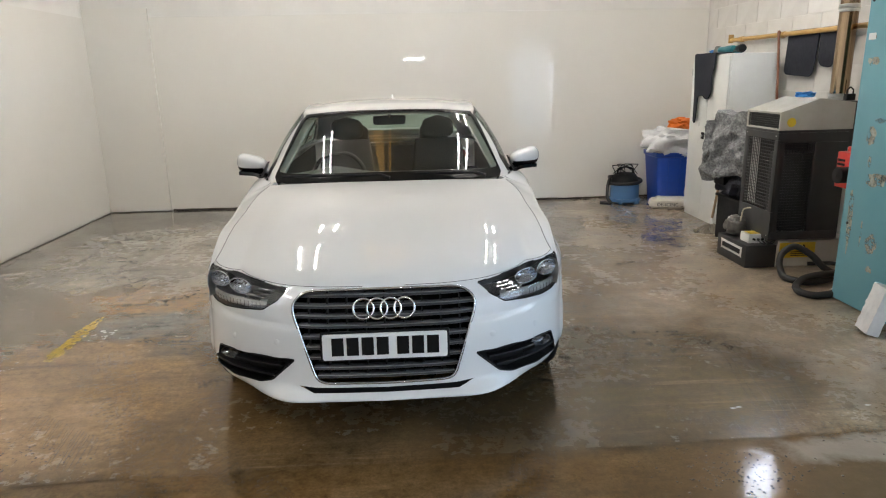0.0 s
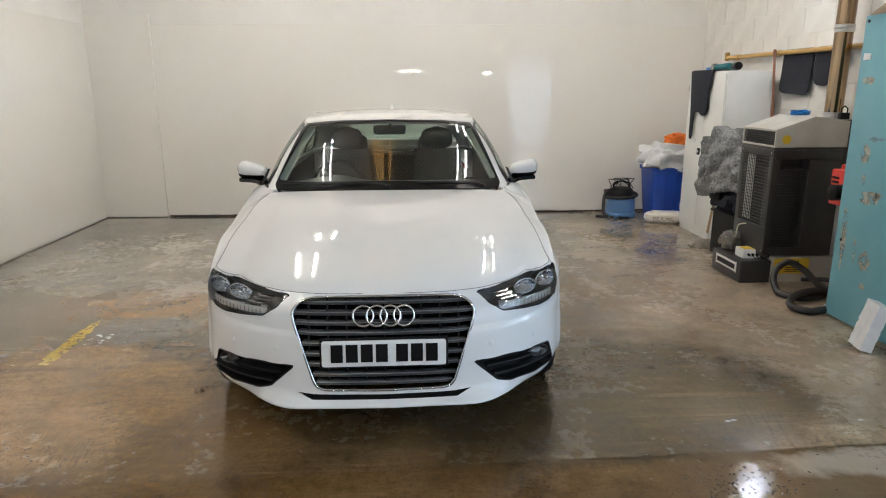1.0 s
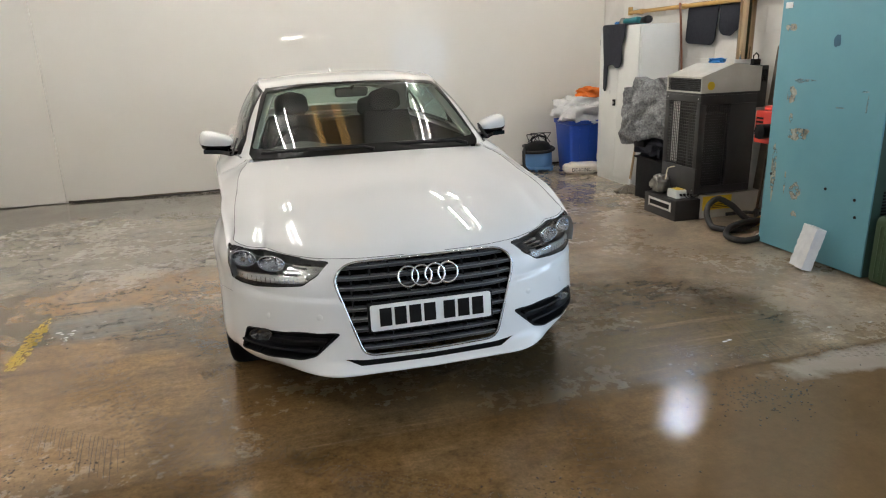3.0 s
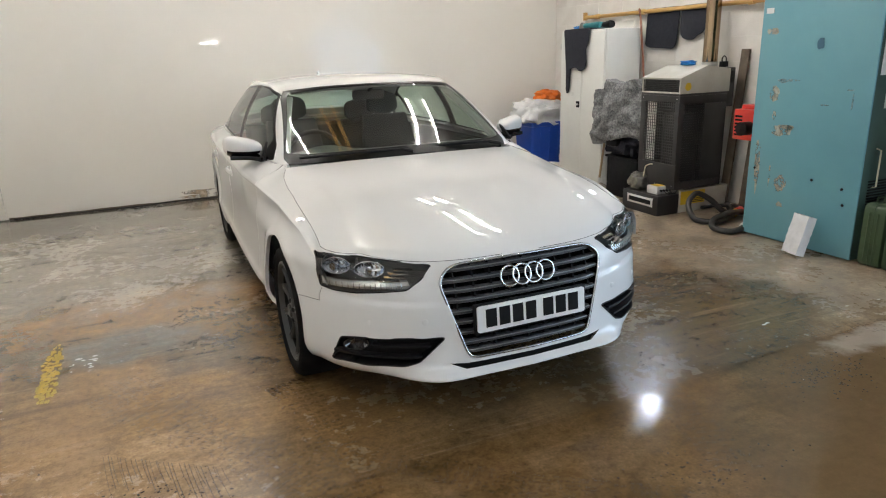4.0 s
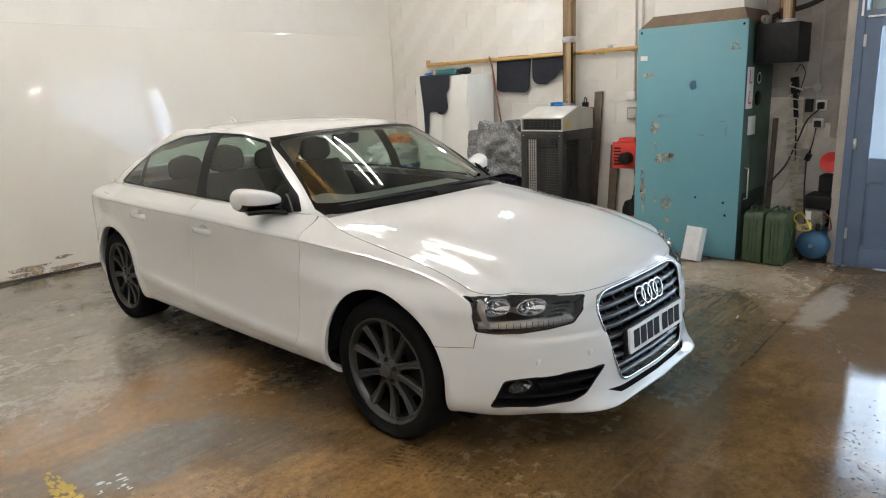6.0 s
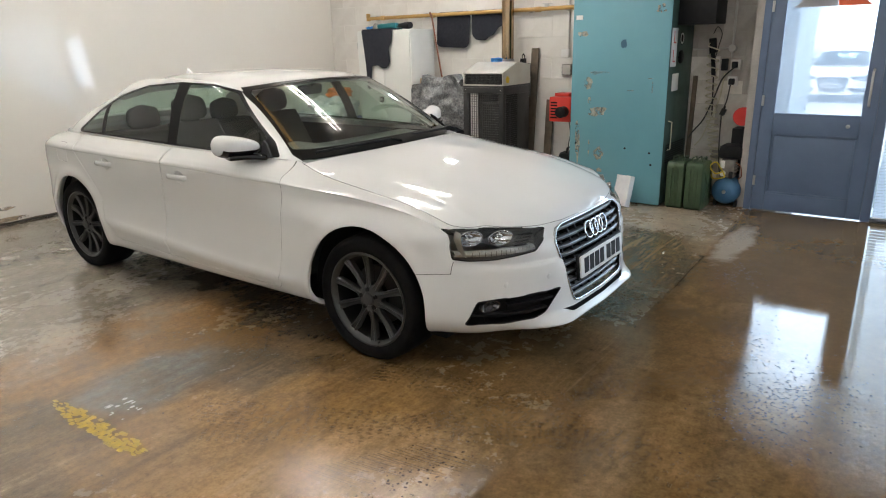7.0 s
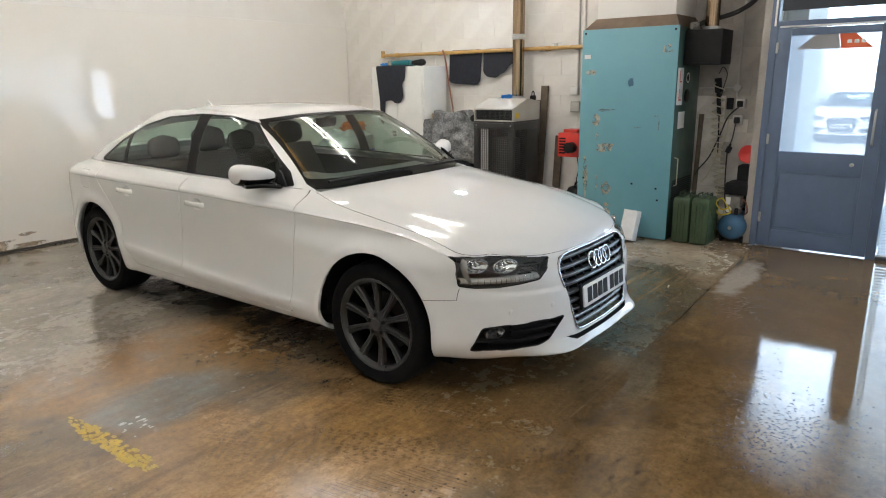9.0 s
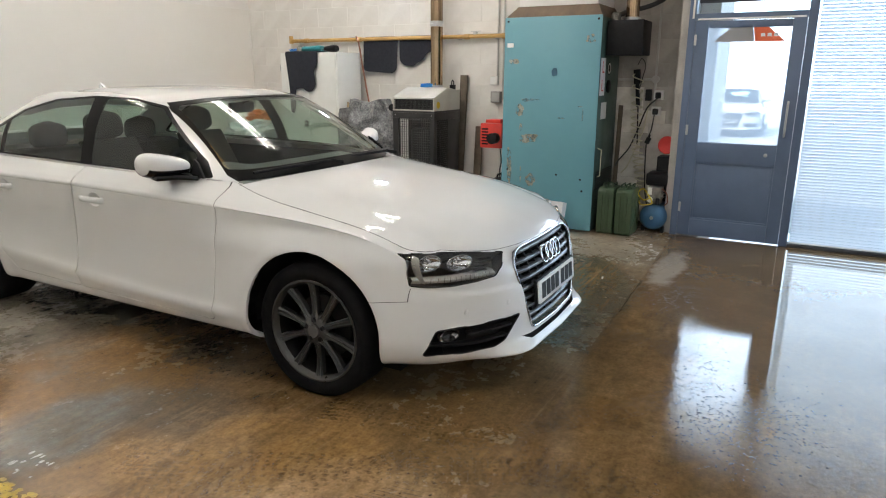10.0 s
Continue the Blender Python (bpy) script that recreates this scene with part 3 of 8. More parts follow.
# the grey and orange sticker high on the glass
M_GREYD = mat("grey_sticker", (0.28, 0.28, 0.29), 0.5)
M_ORANGED = mat("orange_sticker", (0.75, 0.13, 0.045), 0.5)
part("sticker", Geo().prism([(2.355, 1.745), (2.03, 1.745), (2.05, 1.862), (2.225, 1.862)], 0.028, 0.031, "x"), M_GREYD, door, "grey half of a sloping sticker")
part("sticker", Geo().prism([(2.027, 1.745), (1.795, 1.745), (1.93, 1.862), (2.047, 1.862)], 0.028, 0.031, "x"), M_ORANGED, door, "orange half of a sloping sticker")
for k in range(3):
    part("lettering_bar", Geo().prism([(1.985 - 0.05 * k, 1.785), (1.95 - 0.05 * k, 1.785), (1.955 - 0.05 * k, 1.812), (1.985 - 0.05 * k, 1.812)], 0.025, 0.0275, "x"), M_PLATE, door)

part("draught_strip", rbox(0.006, 1.66, 1.930, 0.0145, 2.50, 1.944, 0.002), M_PLATE, front, "pale aluminium strip", pose(XS, 0, 0))
part("draught_strip", rbox(0.004, 2.530, 1.945, 0.0095, 2.546, 2.25, 0.002), M_PLATE, front, "pale aluminium strip", pose(XS, 0, 0))

tr = thing("window_1", pose(XS, 0, 0), "narrow glazed light over the door, mostly covered by a dark box", "window", kind="structure")
p = part("pane", Geo().box(0.05, 1.645, 1.985, 0.056, 2.515, 2.62), M_PANE, tr)
p.visible_shadow = False
part("shutter_box", rbox(0.02, 1.66, 2.07, 0.045, 2.50, 2.62, 0.006), M_FRAMED, tr, "dark roller shutter box")

# venetian blinds
M_SLAT = bpy.data.materials.new("white_blind_slat")
M_SLAT.use_nodes = True
sn, sl = M_SLAT.node_tree.nodes, M_SLAT.node_tree.links
tl_ = sn.new("ShaderNodeBsdfTranslucent")
tl_.inputs["Color"].default_value = (0.70, 0.80, 0.92, 1)
sn["Principled BSDF"].inputs["Base Color"].default_value = (0.78, 0.79, 0.8, 1)
sn["Principled BSDF"].inputs["Roughness"].default_value = 0.4
ms = sn.new("ShaderNodeMixShader")
ms.inputs["Fac"].default_value = 0.55
sl.new(sn["Principled BSDF"].outputs["BSDF"], ms.inputs[1])
sl.new(tl_.outputs["BSDF"], ms.inputs[2])
sl.new(ms.outputs["Shader"], sn["Material Output"].inputs["Surface"])


def blind_window(name, y0, y1):
    w = thing(name, pose(XS, 0, 0), "tall shop window behind a closed white venetian blind", "window", kind="structure")
    q = part("pane", Geo().box(0.07, y0, 0.03, 0.076, y1, 2.62), M_PANE, w)
    q.visible_shadow = False
    bl = thing("venetian_blind", pose(XS, 0, 0), "white venetian blind, slats nearly closed, backlit by daylight", "blind", "window blinds")
    sg = Geo()
    L = y1 - y0 - 0.03
    rows = []
    for k in range(5):
        a = -0.0125 + 0.025 * k / 4
        rows.append([(a * math.cos(1.0) + 0.0025 * (1 - (a / 0.0125) ** 2), y, a * math.sin(1.0)) for y in (-L / 2, L / 2)])
    sg.grid(rows)
    me = finish(sg, fix=False)
    n = int(2.52 / 0.0262)
    for k in range(n):
        part("slat", me, M_SLAT, bl, "", pose(0.035 + random.uniform(-0.001, 0.001), (y0 + y1) / 2, 0.055 + 0.0262 * k, 0, random.uniform(-4, 4), 0))
    part("head_rail", rbox(0.018, y0 + 0.012, 2.575, 0.055, y1 - 0.012, 2.615, 0.004), M_PLATE, bl)
    part("bottom_rail", rbox(0.024, y0 + 0.015, 0.034, 0.046, y1 - 0.015, 0.046, 0.003), M_PLATE, bl)
    for y in (y0 + 0.22, (y0 + y1) / 2, y1 - 0.22):
        part("cord", Geo().sweep([(0.034, y, 0.05), (0.034, y, 2.58)], 0.0012, 5), M_PLATE, bl)


blind_window("window_2", -0.78, 1.575)
blind_window("window_3", -3.5, -0.86)


# ---- ceiling lights ----
M_BATTEN = mat("white_batten", (0.75, 0.75, 0.73), 0.4, second=(0.68, 0.68, 0.66), scale=4)
lights = []


def strip_light(x, y, z, rz, length, hang=False):
    s = thing("strip_light", pose(x, y, z, 0, 0, rz), "twin fluorescent tube batten, lit", "ceiling light", "workshop strip lights")
    part("batten", rbox(-0.16, -length / 2, 0.0, 0.16, length / 2, 0.06, 0.008), M_BATTEN, s)
    for dx in (-0.13, 0.13):
        part("tube", Geo().lathe([(0.0, -length / 2), (0.013, -length / 2), (0.013, length / 2), (0.0, length / 2)], 12, pose(dx, 0, -0.025, 90, 0, 0)), M_TUBE, s, "glowing fluorescent tube")
        for e in (-length / 2, length / 2):
            part("tube_holder", rbox(dx - 0.012, e - 0.012, -0.045, dx + 0.012, e + 0.012, 0.006, 0.003), M_BATTEN, s)
    if hang:
        for e in (-length / 3, length / 3):
            part("rod", Geo().sweep([(0, e, 0.05), (0, e, ZC - z)], 0.004, 6), M_STEEL, s)
    return s


# battens other than the pair at y 5 are unseen, added to brighten walls and car
for lx, ly in ((-1.22, 5.0), (1.50, 5.0), (-2.3, 1.2), (-1.7, -2.6)):
    strip_light(lx, ly, ZC - 0.06, 0, 1.5)
for lx, ly in ((-1.05, 7.1), (1.55, 6.7)):
    strip_light(lx, ly, ZC - 0.06, 0, 0.7)

strip_light(0.36, -2.7, 2.02, 90, 0.55, True)
strip_light(2.45, -2.2, 2.02, 90, 0.2, True)

M_AMBER = glow("amber_tube", (1.0, 0.62, 0.22), 0.95)
for x in (-0.31, 0.0):
    a = thing("strip_light", pose(x, 4.75, ZC - 0.06), "dim amber tube light under the ceiling", "ceiling light", "amber strip lights")
    part("batten", rbox(-0.03, -0.78, 0.015, 0.03, 0.78, 0.06, 0.006), M_BATTEN, a)
    part("tube", Geo().lathe([(0.0, -0.75), (0.05, -0.75), (0.05, 0.75), (0.0, 0.75)], 16, pose(0, 0, -0.04, 90, 0, 0)), M_AMBER, a, "glowing amber tube")
    for e in (-0.75, 0.75):
        part("tube_holder", rbox(-0.02, e - 0.014, -0.06, 0.02, e + 0.014, 0.016, 0.003), M_BATTEN, a)

# a small cool LED floodlight high on the right wall
fl = thing("floodlight", pose(3.79, 5.82, 2.60), "small white LED floodlight on the block wall, lit", "floodlight")
part("body", rbox(-0.14, -0.10, -0.05, -0.09, 0.10, 0.10, 0.01), M_BATTEN, fl, "", pose(0, 0, 0, 0, -25, 0))
part("lens", rbox(-0.146, -0.085, -0.035, -0.1405, 0.085, 0.085, 0.002), glow("flood_led", (0.80, 0.88, 1.0), 130.0), fl, "bright cool white lens", pose(0, 0, 0, 0, -25, 0))
part("bracket", Geo().sweep([(0, 0, 0.0), (-0.05, 0, 0.02), (-0.10, 0, 0.02)], 0.012, 8), M_STEEL, fl)
part("lead", finish(Geo().sweep([(-0.09, -0.06, 0.0), (-0.05, -0.14, -0.02), (-0.03, -0.20, 0.05), (-0.01, -0.24, 0.3), (-0.01, -0.24, 1.1)], 0.005, 6)), M_BLACK, fl)


# ---- the car ----
CAR_Y = 2.54
AX_F, AX_R, HUB = 0.885, 3.693, 0.318


def rails():
    """The plan outline of the lower body, sampled evenly, with its outward normal."""
    out = ((0, 0), (0.24, 0.010), (0.44, 0.05), (0.60, 0.125), (0.735, 0.245), (0.818, 0.385), (0.867, 0.54), (0.895, 0.80), (0.902, 1.3), (0.912, 2.2), (0.912, 3.0),
           (0.905, 3.69), (0.876, 4.05), (0.800, 4.27), (0.645, 4.43), (0.38, 4.55), (0, 4.58))
    k = np.arange(len(out))
    fx, fu = smooth_curve(k, [q[0] for q in out]), smooth_curve(k, [q[1] for q in out])
    t = np.linspace(0, k[-1], 3000)
    x, u = fx(t), fu(t)
    s = np.r_[0, np.cumsum(np.hypot(np.diff(x), np.diff(u)))]
    e = np.linspace(0, s[-1], 190)
    x, u = np.interp(e, s, x), np.interp(e, s, u)
    dx, du = np.gradient(x), np.gradient(u)
    dx[0], du[0], dx[-1], du[-1] = 1, 0, -1, 0
    for _ in range(3):
        dx[1:-1] = (dx[:-2] + dx[1:-1] * 2 + dx[2:]) / 4
        du[1:-1] = (du[:-2] + du[1:-1] * 2 + du[2:]) / 4
    q = np.hypot(dx, du)
    return x, u, du / q, -dx / q


RX, RU, RNX, RNU = rails()
WF, WS, WR = np.maximum(0, -RNU) ** 2, RNX ** 2, np.maximum(0, RNU) ** 2


def body_belt():
    """Rows of the lower body from sill to shoulder, wrapped from nose to tail."""
    u = RU
    top_side = smooth_curve((0.0, 0.05, 0.125, 0.245, 0.36, 0.45, 0.55, 0.65, 0.75, 0.85, 1.0, 1.15, 1.25, 1.3, 1.35, 1.40, 1.45, 1.55, 2.5, 3.7, 4.2, 4.5),
                            (0.698, 0.702, 0.713, 0.727, 0.738, 0.759, 0.787, 0.811, 0.828, 0.842, 0.862, 0.884, 0.902, 0.911, 0.920, 0.929, 0.939, 0.953, 0.972, 0.975, 0.966, 0.945))(u)
    edge_x = smooth_curve((0.38, 0.45, 0.55, 0.65, 0.75, 0.85, 1.0, 1.15, 1.25, 1.3, 1.35, 1.40, 1.45), (0.800, 0.818, 0.826, 0.828, 0.828, 0.826, 0.819, 0.806, 0.790, 0.778, 0.762, 0.742, 0.735))(u)
    in_front = smooth_curve((0, 0.3, 0.5), (0.112, 0.120, 0.125))(u)
    in_back = smooth_curve((1.45, 1.52, 1.62, 2.5, 3.7, 4.2, 4.5), (0.188, 0.135, 0.108, 0.105, 0.130, 0.19, 0.20))(u)
    blend = np.clip((u - 0.26) / 0.15, 0, 1)
    top_in = np.where(u < 1.45, in_front * (1 - blend) + (RX - edge_x) / np.maximum(RNX, 0.5) * blend, in_back)
    crease = smooth_curve((0.3, 0.42, 0.52, 0.69, 0.87, 1.165, 1.4, 2.46, 4.1, 4.6), (0.68, 0.716, 0.756, 0.798, 0.819, 0.838, 0.850, 0.876, 0.880, 0.875))(u)
    low = smooth_curve((0.4, 1.45, 3.25, 4.2), (0.33, 0.337, 0.417, 0.45))(u)
    over = smooth_curve((0.5, 0.8, 1.3, 1.5, 1.8), (0.006, 0.006, 0.010, 0.028, 0.036))(u)
    side_z = [0 * u + 0.195, 0 * u + 0.235, low, 0 * u + 0.60, crease, crease + over, top_side]
    side_i = [0 * u + 0.11, 0 * u + 0.040, 0 * u + 0.002, 0 * u + 0.014, 0 * u, 0.018 + 0 * u, top_in]
    front_z = [0.216, 0.236, 0.280, 0.50, 0.615, 0.64, 0.70]
    front_i = [0.045, -0.022, 0.016, 0.03, 0.06, 0.072, 0.11]
    rear_z = [0.26, 0.33, 0.45, 0.62, 0.79, 0.885, 0.968]
    rear_i = [0.10, 0.03, 0.0, 0.0, 0.026, 0.07, 0.17]
    z = np.array([WF * front_z[k] + WS * side_z[k] + WR * rear_z[k] for k in range(7)])
    i = np.array([WF * front_i[k] + WS * side_i[k] + WR * rear_i[k] for k in range(7)])
    nose = np.clip((u - 0.16) / 0.24, 0, 1) * np.clip((2.0 - u) / 0.5, 0, 1)
    nose = nose * nose * (3 - 2 * nose)
    z[4] = np.where(u < 2.0, z[4] * (1 - nose) + crease * nose, z[4])
    z[5] = np.where(u < 2.0, z[5] * (1 - nose) + (crease + over) * nose, z[5])
    z[6] = np.where(u < 2.0, top_side, z[6])
    i[6] = np.where(u < 2.0, top_in, i[6])
    lift = np.where(u < 0.5, 0.05, 0.0)
    z[4] = np.minimum(z[4], z[6] - lift * (1 - blend) + 0.004)
    z[5] = np.minimum(z[5], z[6] - 0.7 * lift * (1 - blend) + 0.02)
    # the lamp face stands steeper towards its outer corner
    wing = (u > 0.2) & (u < 0.75)
    i[5] = np.where(wing, np.minimum(i[5], i[6] - 0.006), i[5])
    i[4] = np.where(wing, np.minimum(i[4], i[6] - 0.010), i[4])
    # the shoulder rolls over in a wide curve towards the tail
    roll = np.clip((u - 3.2) / 0.7, 0, 1)
    z[5] = np.where(u > 3.2, np.minimum(z[5] + 0.022 * roll, z[6] - 0.020), z[5])
    i[5] = i[5] + 0.046 * roll
    i[4] = i[4] + 0.010 * roll
    z[4] = np.where(u > 3.2, np.minimum(z[4], z[6] - 0.062 - 0.03 * roll), z[4])
    # the lower lip runs flat across the front and cuts back straight to the arches
    lipshape = (0.040 * np.exp(-((RX - 0.66) / 0.13) ** 2) - 0.022 * np.exp(-((RX - 0.40) / 0.10) ** 2)) * (u < 0.5)
    i[0] += lipshape
    i[1] += lipshape
    z[3] = np.minimum(z[3], z[4] - 0.05)
    v = np.r_[np.linspace(0, 1, 4)[:-1], np.linspace(1, 2, 5)[:-1], np.linspace(2, 3, 9)[:-1], 3 + (1 - (1 - np.linspace(0, 1, 26)) ** 1.7)[:-1], np.linspace(4, 5, 9)[:-1], np.linspace(5, 6, 8)]
    zz, ii = np.empty((len(v), len(u))), np.empty((len(v), len(u)))
    for j in range(len(u)):
        zz[:, j] = smooth_curve(range(7), z[:, j])(v)
        ii[:, j] = smooth_curve(range(7), i[:, j])(v)
    # a fine groove under the shoulder crease, from lamp to tail
    fade = (np.clip((u - 0.55) / 0.25, 0, 1) * np.clip((4.1 - u) / 0.3, 0, 1))[None] * WS[None]
    below = z[4][None] - zz
    ii += np.where(below > 0, 0.0032 * (1 - np.exp(-below / 0.004)) * np.exp(-below / 0.07), 0) * fade
    ii += 0.0018 * np.exp(-((below - 0.004) / 0.003) ** 2) * fade
    # the ledge that runs round the bumper under the lamps
    zc = np.interp(RX, (0, 0.37, 0.54, 0.72, 0.80, 0.85), (0.540, 0.542, 0.549, 0.559, 0.574, 0.59))[None]
    near = (np.clip((0.44 - u) / 0.08, 0, 1) * np.clip((RX - 0.30) / 0.06, 0, 1))[None]
    ii += 0.012 * (0.5 + 0.5 * np.tanh((zz - zc) / 0.004)) * np.exp(-np.maximum(0, zz - zc) / 0.05) * near
    # the crease along the foot of the doors
    gate = np.clip((u - 1.3) / 0.15, 0, 1) * np.clip((3.35 - u) / 0.15, 0, 1)
    ii -= 0.020 * np.exp(-np.abs(zz - z[2][None]) / 0.024) * gate[None]
    # wheel arch flares, and the hollow along the doors
    for c in (AX_F, AX_R):
        d = np.hypot(u[None] - c, zz - 0.335)
        ii -= 0.013 * np.exp(-((d - 0.385) / 0.035) ** 2) * WS[None]
    x = np.maximum(RX[None] - RNX[None] * ii, 0)
    uu = u[None] - RNU[None] * ii
    # the wings draw in above the lamps
    draw = np.clip((zz - 0.66) / 0.14, 0, 1)
    draw = draw * draw * (3 - 2 * draw) * np.clip((uu - 0.18) / 0.30, 0, 1) * np.clip((1.75 - uu) / 0.75, 0, 1) * np.clip((x - 0.45) / 0.25, 0, 1)
    x -= 0.055 * draw
    # the tail rounds off towards the boot lid
    far = float(uu.max())
    tail = np.clip((uu - far + 0.50) / 0.40, 0, 1) * np.clip((zz - 0.78) / 0.19, 0, 1) ** 1.8
    x -= 0.09 * tail * np.clip(x / 0.6, 0, 1)
    uu = uu - 0.09 * tail
    zz = zz - 0.02 * tail
    x[:, 0] = x[:, -1] = 0
    return np.stack([x, uu, zz], -1)


BELT = body_belt()
TOP = BELT[-1]


def skin_u(x, z):
    """How far back the nose lies at a place across and up."""
    xs, us = [], []
    for j in range(70):
        col = BELT[:, j]
        xs.append(np.interp(z, col[:, 2], col[:, 0]))
        us.append(np.interp(z, col[:, 2], col[:, 1]))
    return float(np.interp(abs(x), xs, us))


def skin_x(u, z):
    """How far out the side lies at a place along and up."""
    xs, us = [], []
    for j in range(30, 150):
        col = BELT[:, j]
        xs.append(np.interp(z, col[:, 2], col[:, 0]))
        us.append(np.interp(z, col[:, 2], col[:, 1]))
    return float(np.interp(u, us, xs))


def resample(pts, n):
    pts = np.array(pts)
    s = np.r_[0, np.cumsum(np.linalg.norm(np.diff(pts, axis=0), axis=1))]
    e = np.linspace(0, s[-1], n)
    return np.stack([np.interp(e, s, pts[:, k]) for k in range(3)], -1)


def coons(a, b, c, d):
    """A patch between curves a (t, r=0), b (t, r=1), c (r, t=0) and d (r, t=1)."""
    t, r = np.linspace(0, 1, len(a))[None, :, None], np.linspace(0, 1, len(c))[:, None, None]
    p = (1 - r) * a[None] + r * b[None] + (1 - t) * c[:, None] + t * d[:, None]
    return p - ((1 - r) * (1 - t) * a[0] + (1 - r) * t * a[-1] + r * (1 - t) * b[0] + r * t * b[-1])


def ring(points, n=120):
    k = np.arange(len(points))
    t = np.linspace(0, k[-1], n)
    return np.stack([smooth_curve(k, [q[c] for q in points])(t) for c in range(3)], -1)


RING_LOW = ring(((0, 1.33, 0.962), (0.35, 1.36, 0.958), (0.62, 1.45, 0.947), (0.742, 1.53, 0.945), (0.795, 1.80, 0.955), (0.805, 2.4, 0.970), (0.797, 3.0, 0.984), (0.778, 3.5, 0.985),
                 (0.742, 3.85, 0.982), (0.66, 4.03, 0.984), (0.4, 4.09, 0.992), (0, 4.11, 0.997)))
RING_TOP = ring(((0, 1.955, 1.342), (0.3, 1.975, 1.337), (0.49, 2.03, 1.322), (0.572, 2.11, 1.312), (0.596, 2.3, 1.342), (0.602, 2.6, 1.359), (0.594, 2.95, 1.358), (0.574, 3.25, 1.320),
                 (0.55, 3.46, 1.250), (0.49, 3.55, 1.225), (0.3, 3.53, 1.262), (0, 3.51, 1.28)))


def glasshouse():
    rows = []
    cx = np.array([0, 2.75, 0.6])
    for f in np.linspace(0, 1, 15):
        p = RING_LOW * (1 - f) + RING_TOP * f
        d = p - cx
        d[:, 2] *= 0.4
        d /= np.linalg.norm(d, axis=1)[:, None]
        d[0, 0] = d[-1, 0] = 0
        rows.append(p + d * (0.030 + 0.020 * np.clip((np.arange(120) - 84) / 12, 0, 1))[:, None] * 4 * f * (1 - f))
    return np.array(rows)


GLASS = glasshouse()


def bonnet_patch():
    jc = int(np.argmin(np.abs(TOP[:, 1] - 0.41)[:80]))
    jw = int(np.argmin(np.abs(TOP[:110, 1] - 1.44)))
    lead, edge = resample(TOP[: jc + 1], 36), resample(TOP[jc : jw + 1], 44)
    corner = edge[-1]
    cu = np.linspace(lead[0][1], 1.315, 44)
    cz = smooth_curve((0.1, 0.16, 0.3, 0.55, 0.9, 1.2, 1.33), (0.70, 0.738, 0.795, 0.862, 0.918, 0.950, 0.960))(cu)
    cz[0] = lead[0][2]
    centre = np.stack([0 * cu, cu, cz], -1)
    k = np.linspace(0, 1, 36)
    cowl = np.stack([corner[0] * k, 1.315 + (corner[1] - 1.315) * k ** 2.2, 0.960 + (corner[2] - 0.960) * k ** 2.5], -1)
    p = coons(lead, cowl, centre, edge)
    # the crown: flat in the middle, falling away towards the wings
    t = np.linspace(0, 1, p.shape[1])[None]
    rr = np.linspace(0, 1, p.shape[0])
    fall = centre[:, 2] - edge[:, 2]
    p[..., 2] += (fall - rr * fall[-1] - (1 - rr) * fall[0])[:, None] * (t - t ** 2.6)
    # the two raised lines that run from the lamps to the windscreen
    r = np.linspace(0, 1, p.shape[0])[:, None]
    xc = 0.50 + 0.09 * r
    off = p[..., 0] - xc
    p[..., 2] += 0.0045 * np.exp(-(off / np.where(off > 0, 0.08, 0.16)) ** 2) * np.sin(math.pi * np.clip(r * 0.9 + 0.1, 0, 1)) ** 0.7
    return p


def roof_patch():
    k3, k8 = int(round(3 / 11 * 119)), int(round(8.3 / 11 * 119))
    front, side, rear = resample(RING_TOP[: k3 + 1], 24), resample(RING_TOP[k3 : k8 + 1], 50), resample(RING_TOP[k8:][::-1], 24)
    cu = np.linspace(front[0][1], rear[0][1], 50)
    cz = smooth_curve((1.955, 2.2, 2.6, 3.0, 3.28, 3.51), (1.342, 1.377, 1.393, 1.384, 1.342, 1.280))(cu)
    return coons(front, rear, np.stack([0 * cu, cu, cz], -1), side)


def deck_strip():
    jw = int(np.argmin(np.abs(TOP[:110, 1] - 1.44)))
    low = TOP[jw:]
    kw = int(round(2.4 / 11 * 119))
    inner = RING_LOW[kw:]
    a, b = resample(low, 110), resample(inner, 110)
    # pair the two rails by how far along they lie
    ua = np.interp(np.linspace(0, 1, 110), np.linspace(0, 1, 110), np.arange(110))
    rows = []
    for f in np.linspace(0, 1, 7):
        p = a * (1 - f) + b * f
        p[:, 2] += (0.012 * np.linspace(0.3, 1.0, 110) + 0.008 * np.clip((np.linspace(0, 1, 110) - 0.62) / 0.2, 0, 1)) * 4 * f * (1 - f)
        rows.append(p)
    return np.array(rows)


def car_skin():
    """The half body in one bmesh, each sheet with its tag."""
    bm = bmesh.new()
    tag = bm.faces.layers.int.new("tag")
    for number, grid, flip in ((0, BELT, False), (1, bonnet_patch(), False), (2, GLASS, False), (3, roof_patch(), False), (4, deck_strip(), False)):
        vs = [[bm.verts.new(q) for q in row] for row in grid]
        for i in range(len(vs) - 1):
            for j in range(len(vs[0]) - 1):
                q = [vs[i][j], vs[i][j + 1], vs[i + 1][j + 1], vs[i + 1][j]]
                f = bm.faces.new(q)
                f[tag] = number
    bmesh.ops.remove_doubles(bm, verts=bm.verts, dist=0.0002)
    bm.normal_update()
    # turn all faces outward
    for f in bm.faces:
        c = f.calc_center_median()
        if f.normal.dot(c - Vector((0, min(max(c.y, 0.9), 3.9), 0.55))) < 0:
            f.normal_flip()
    bm.normal_update()
    return bm, tag


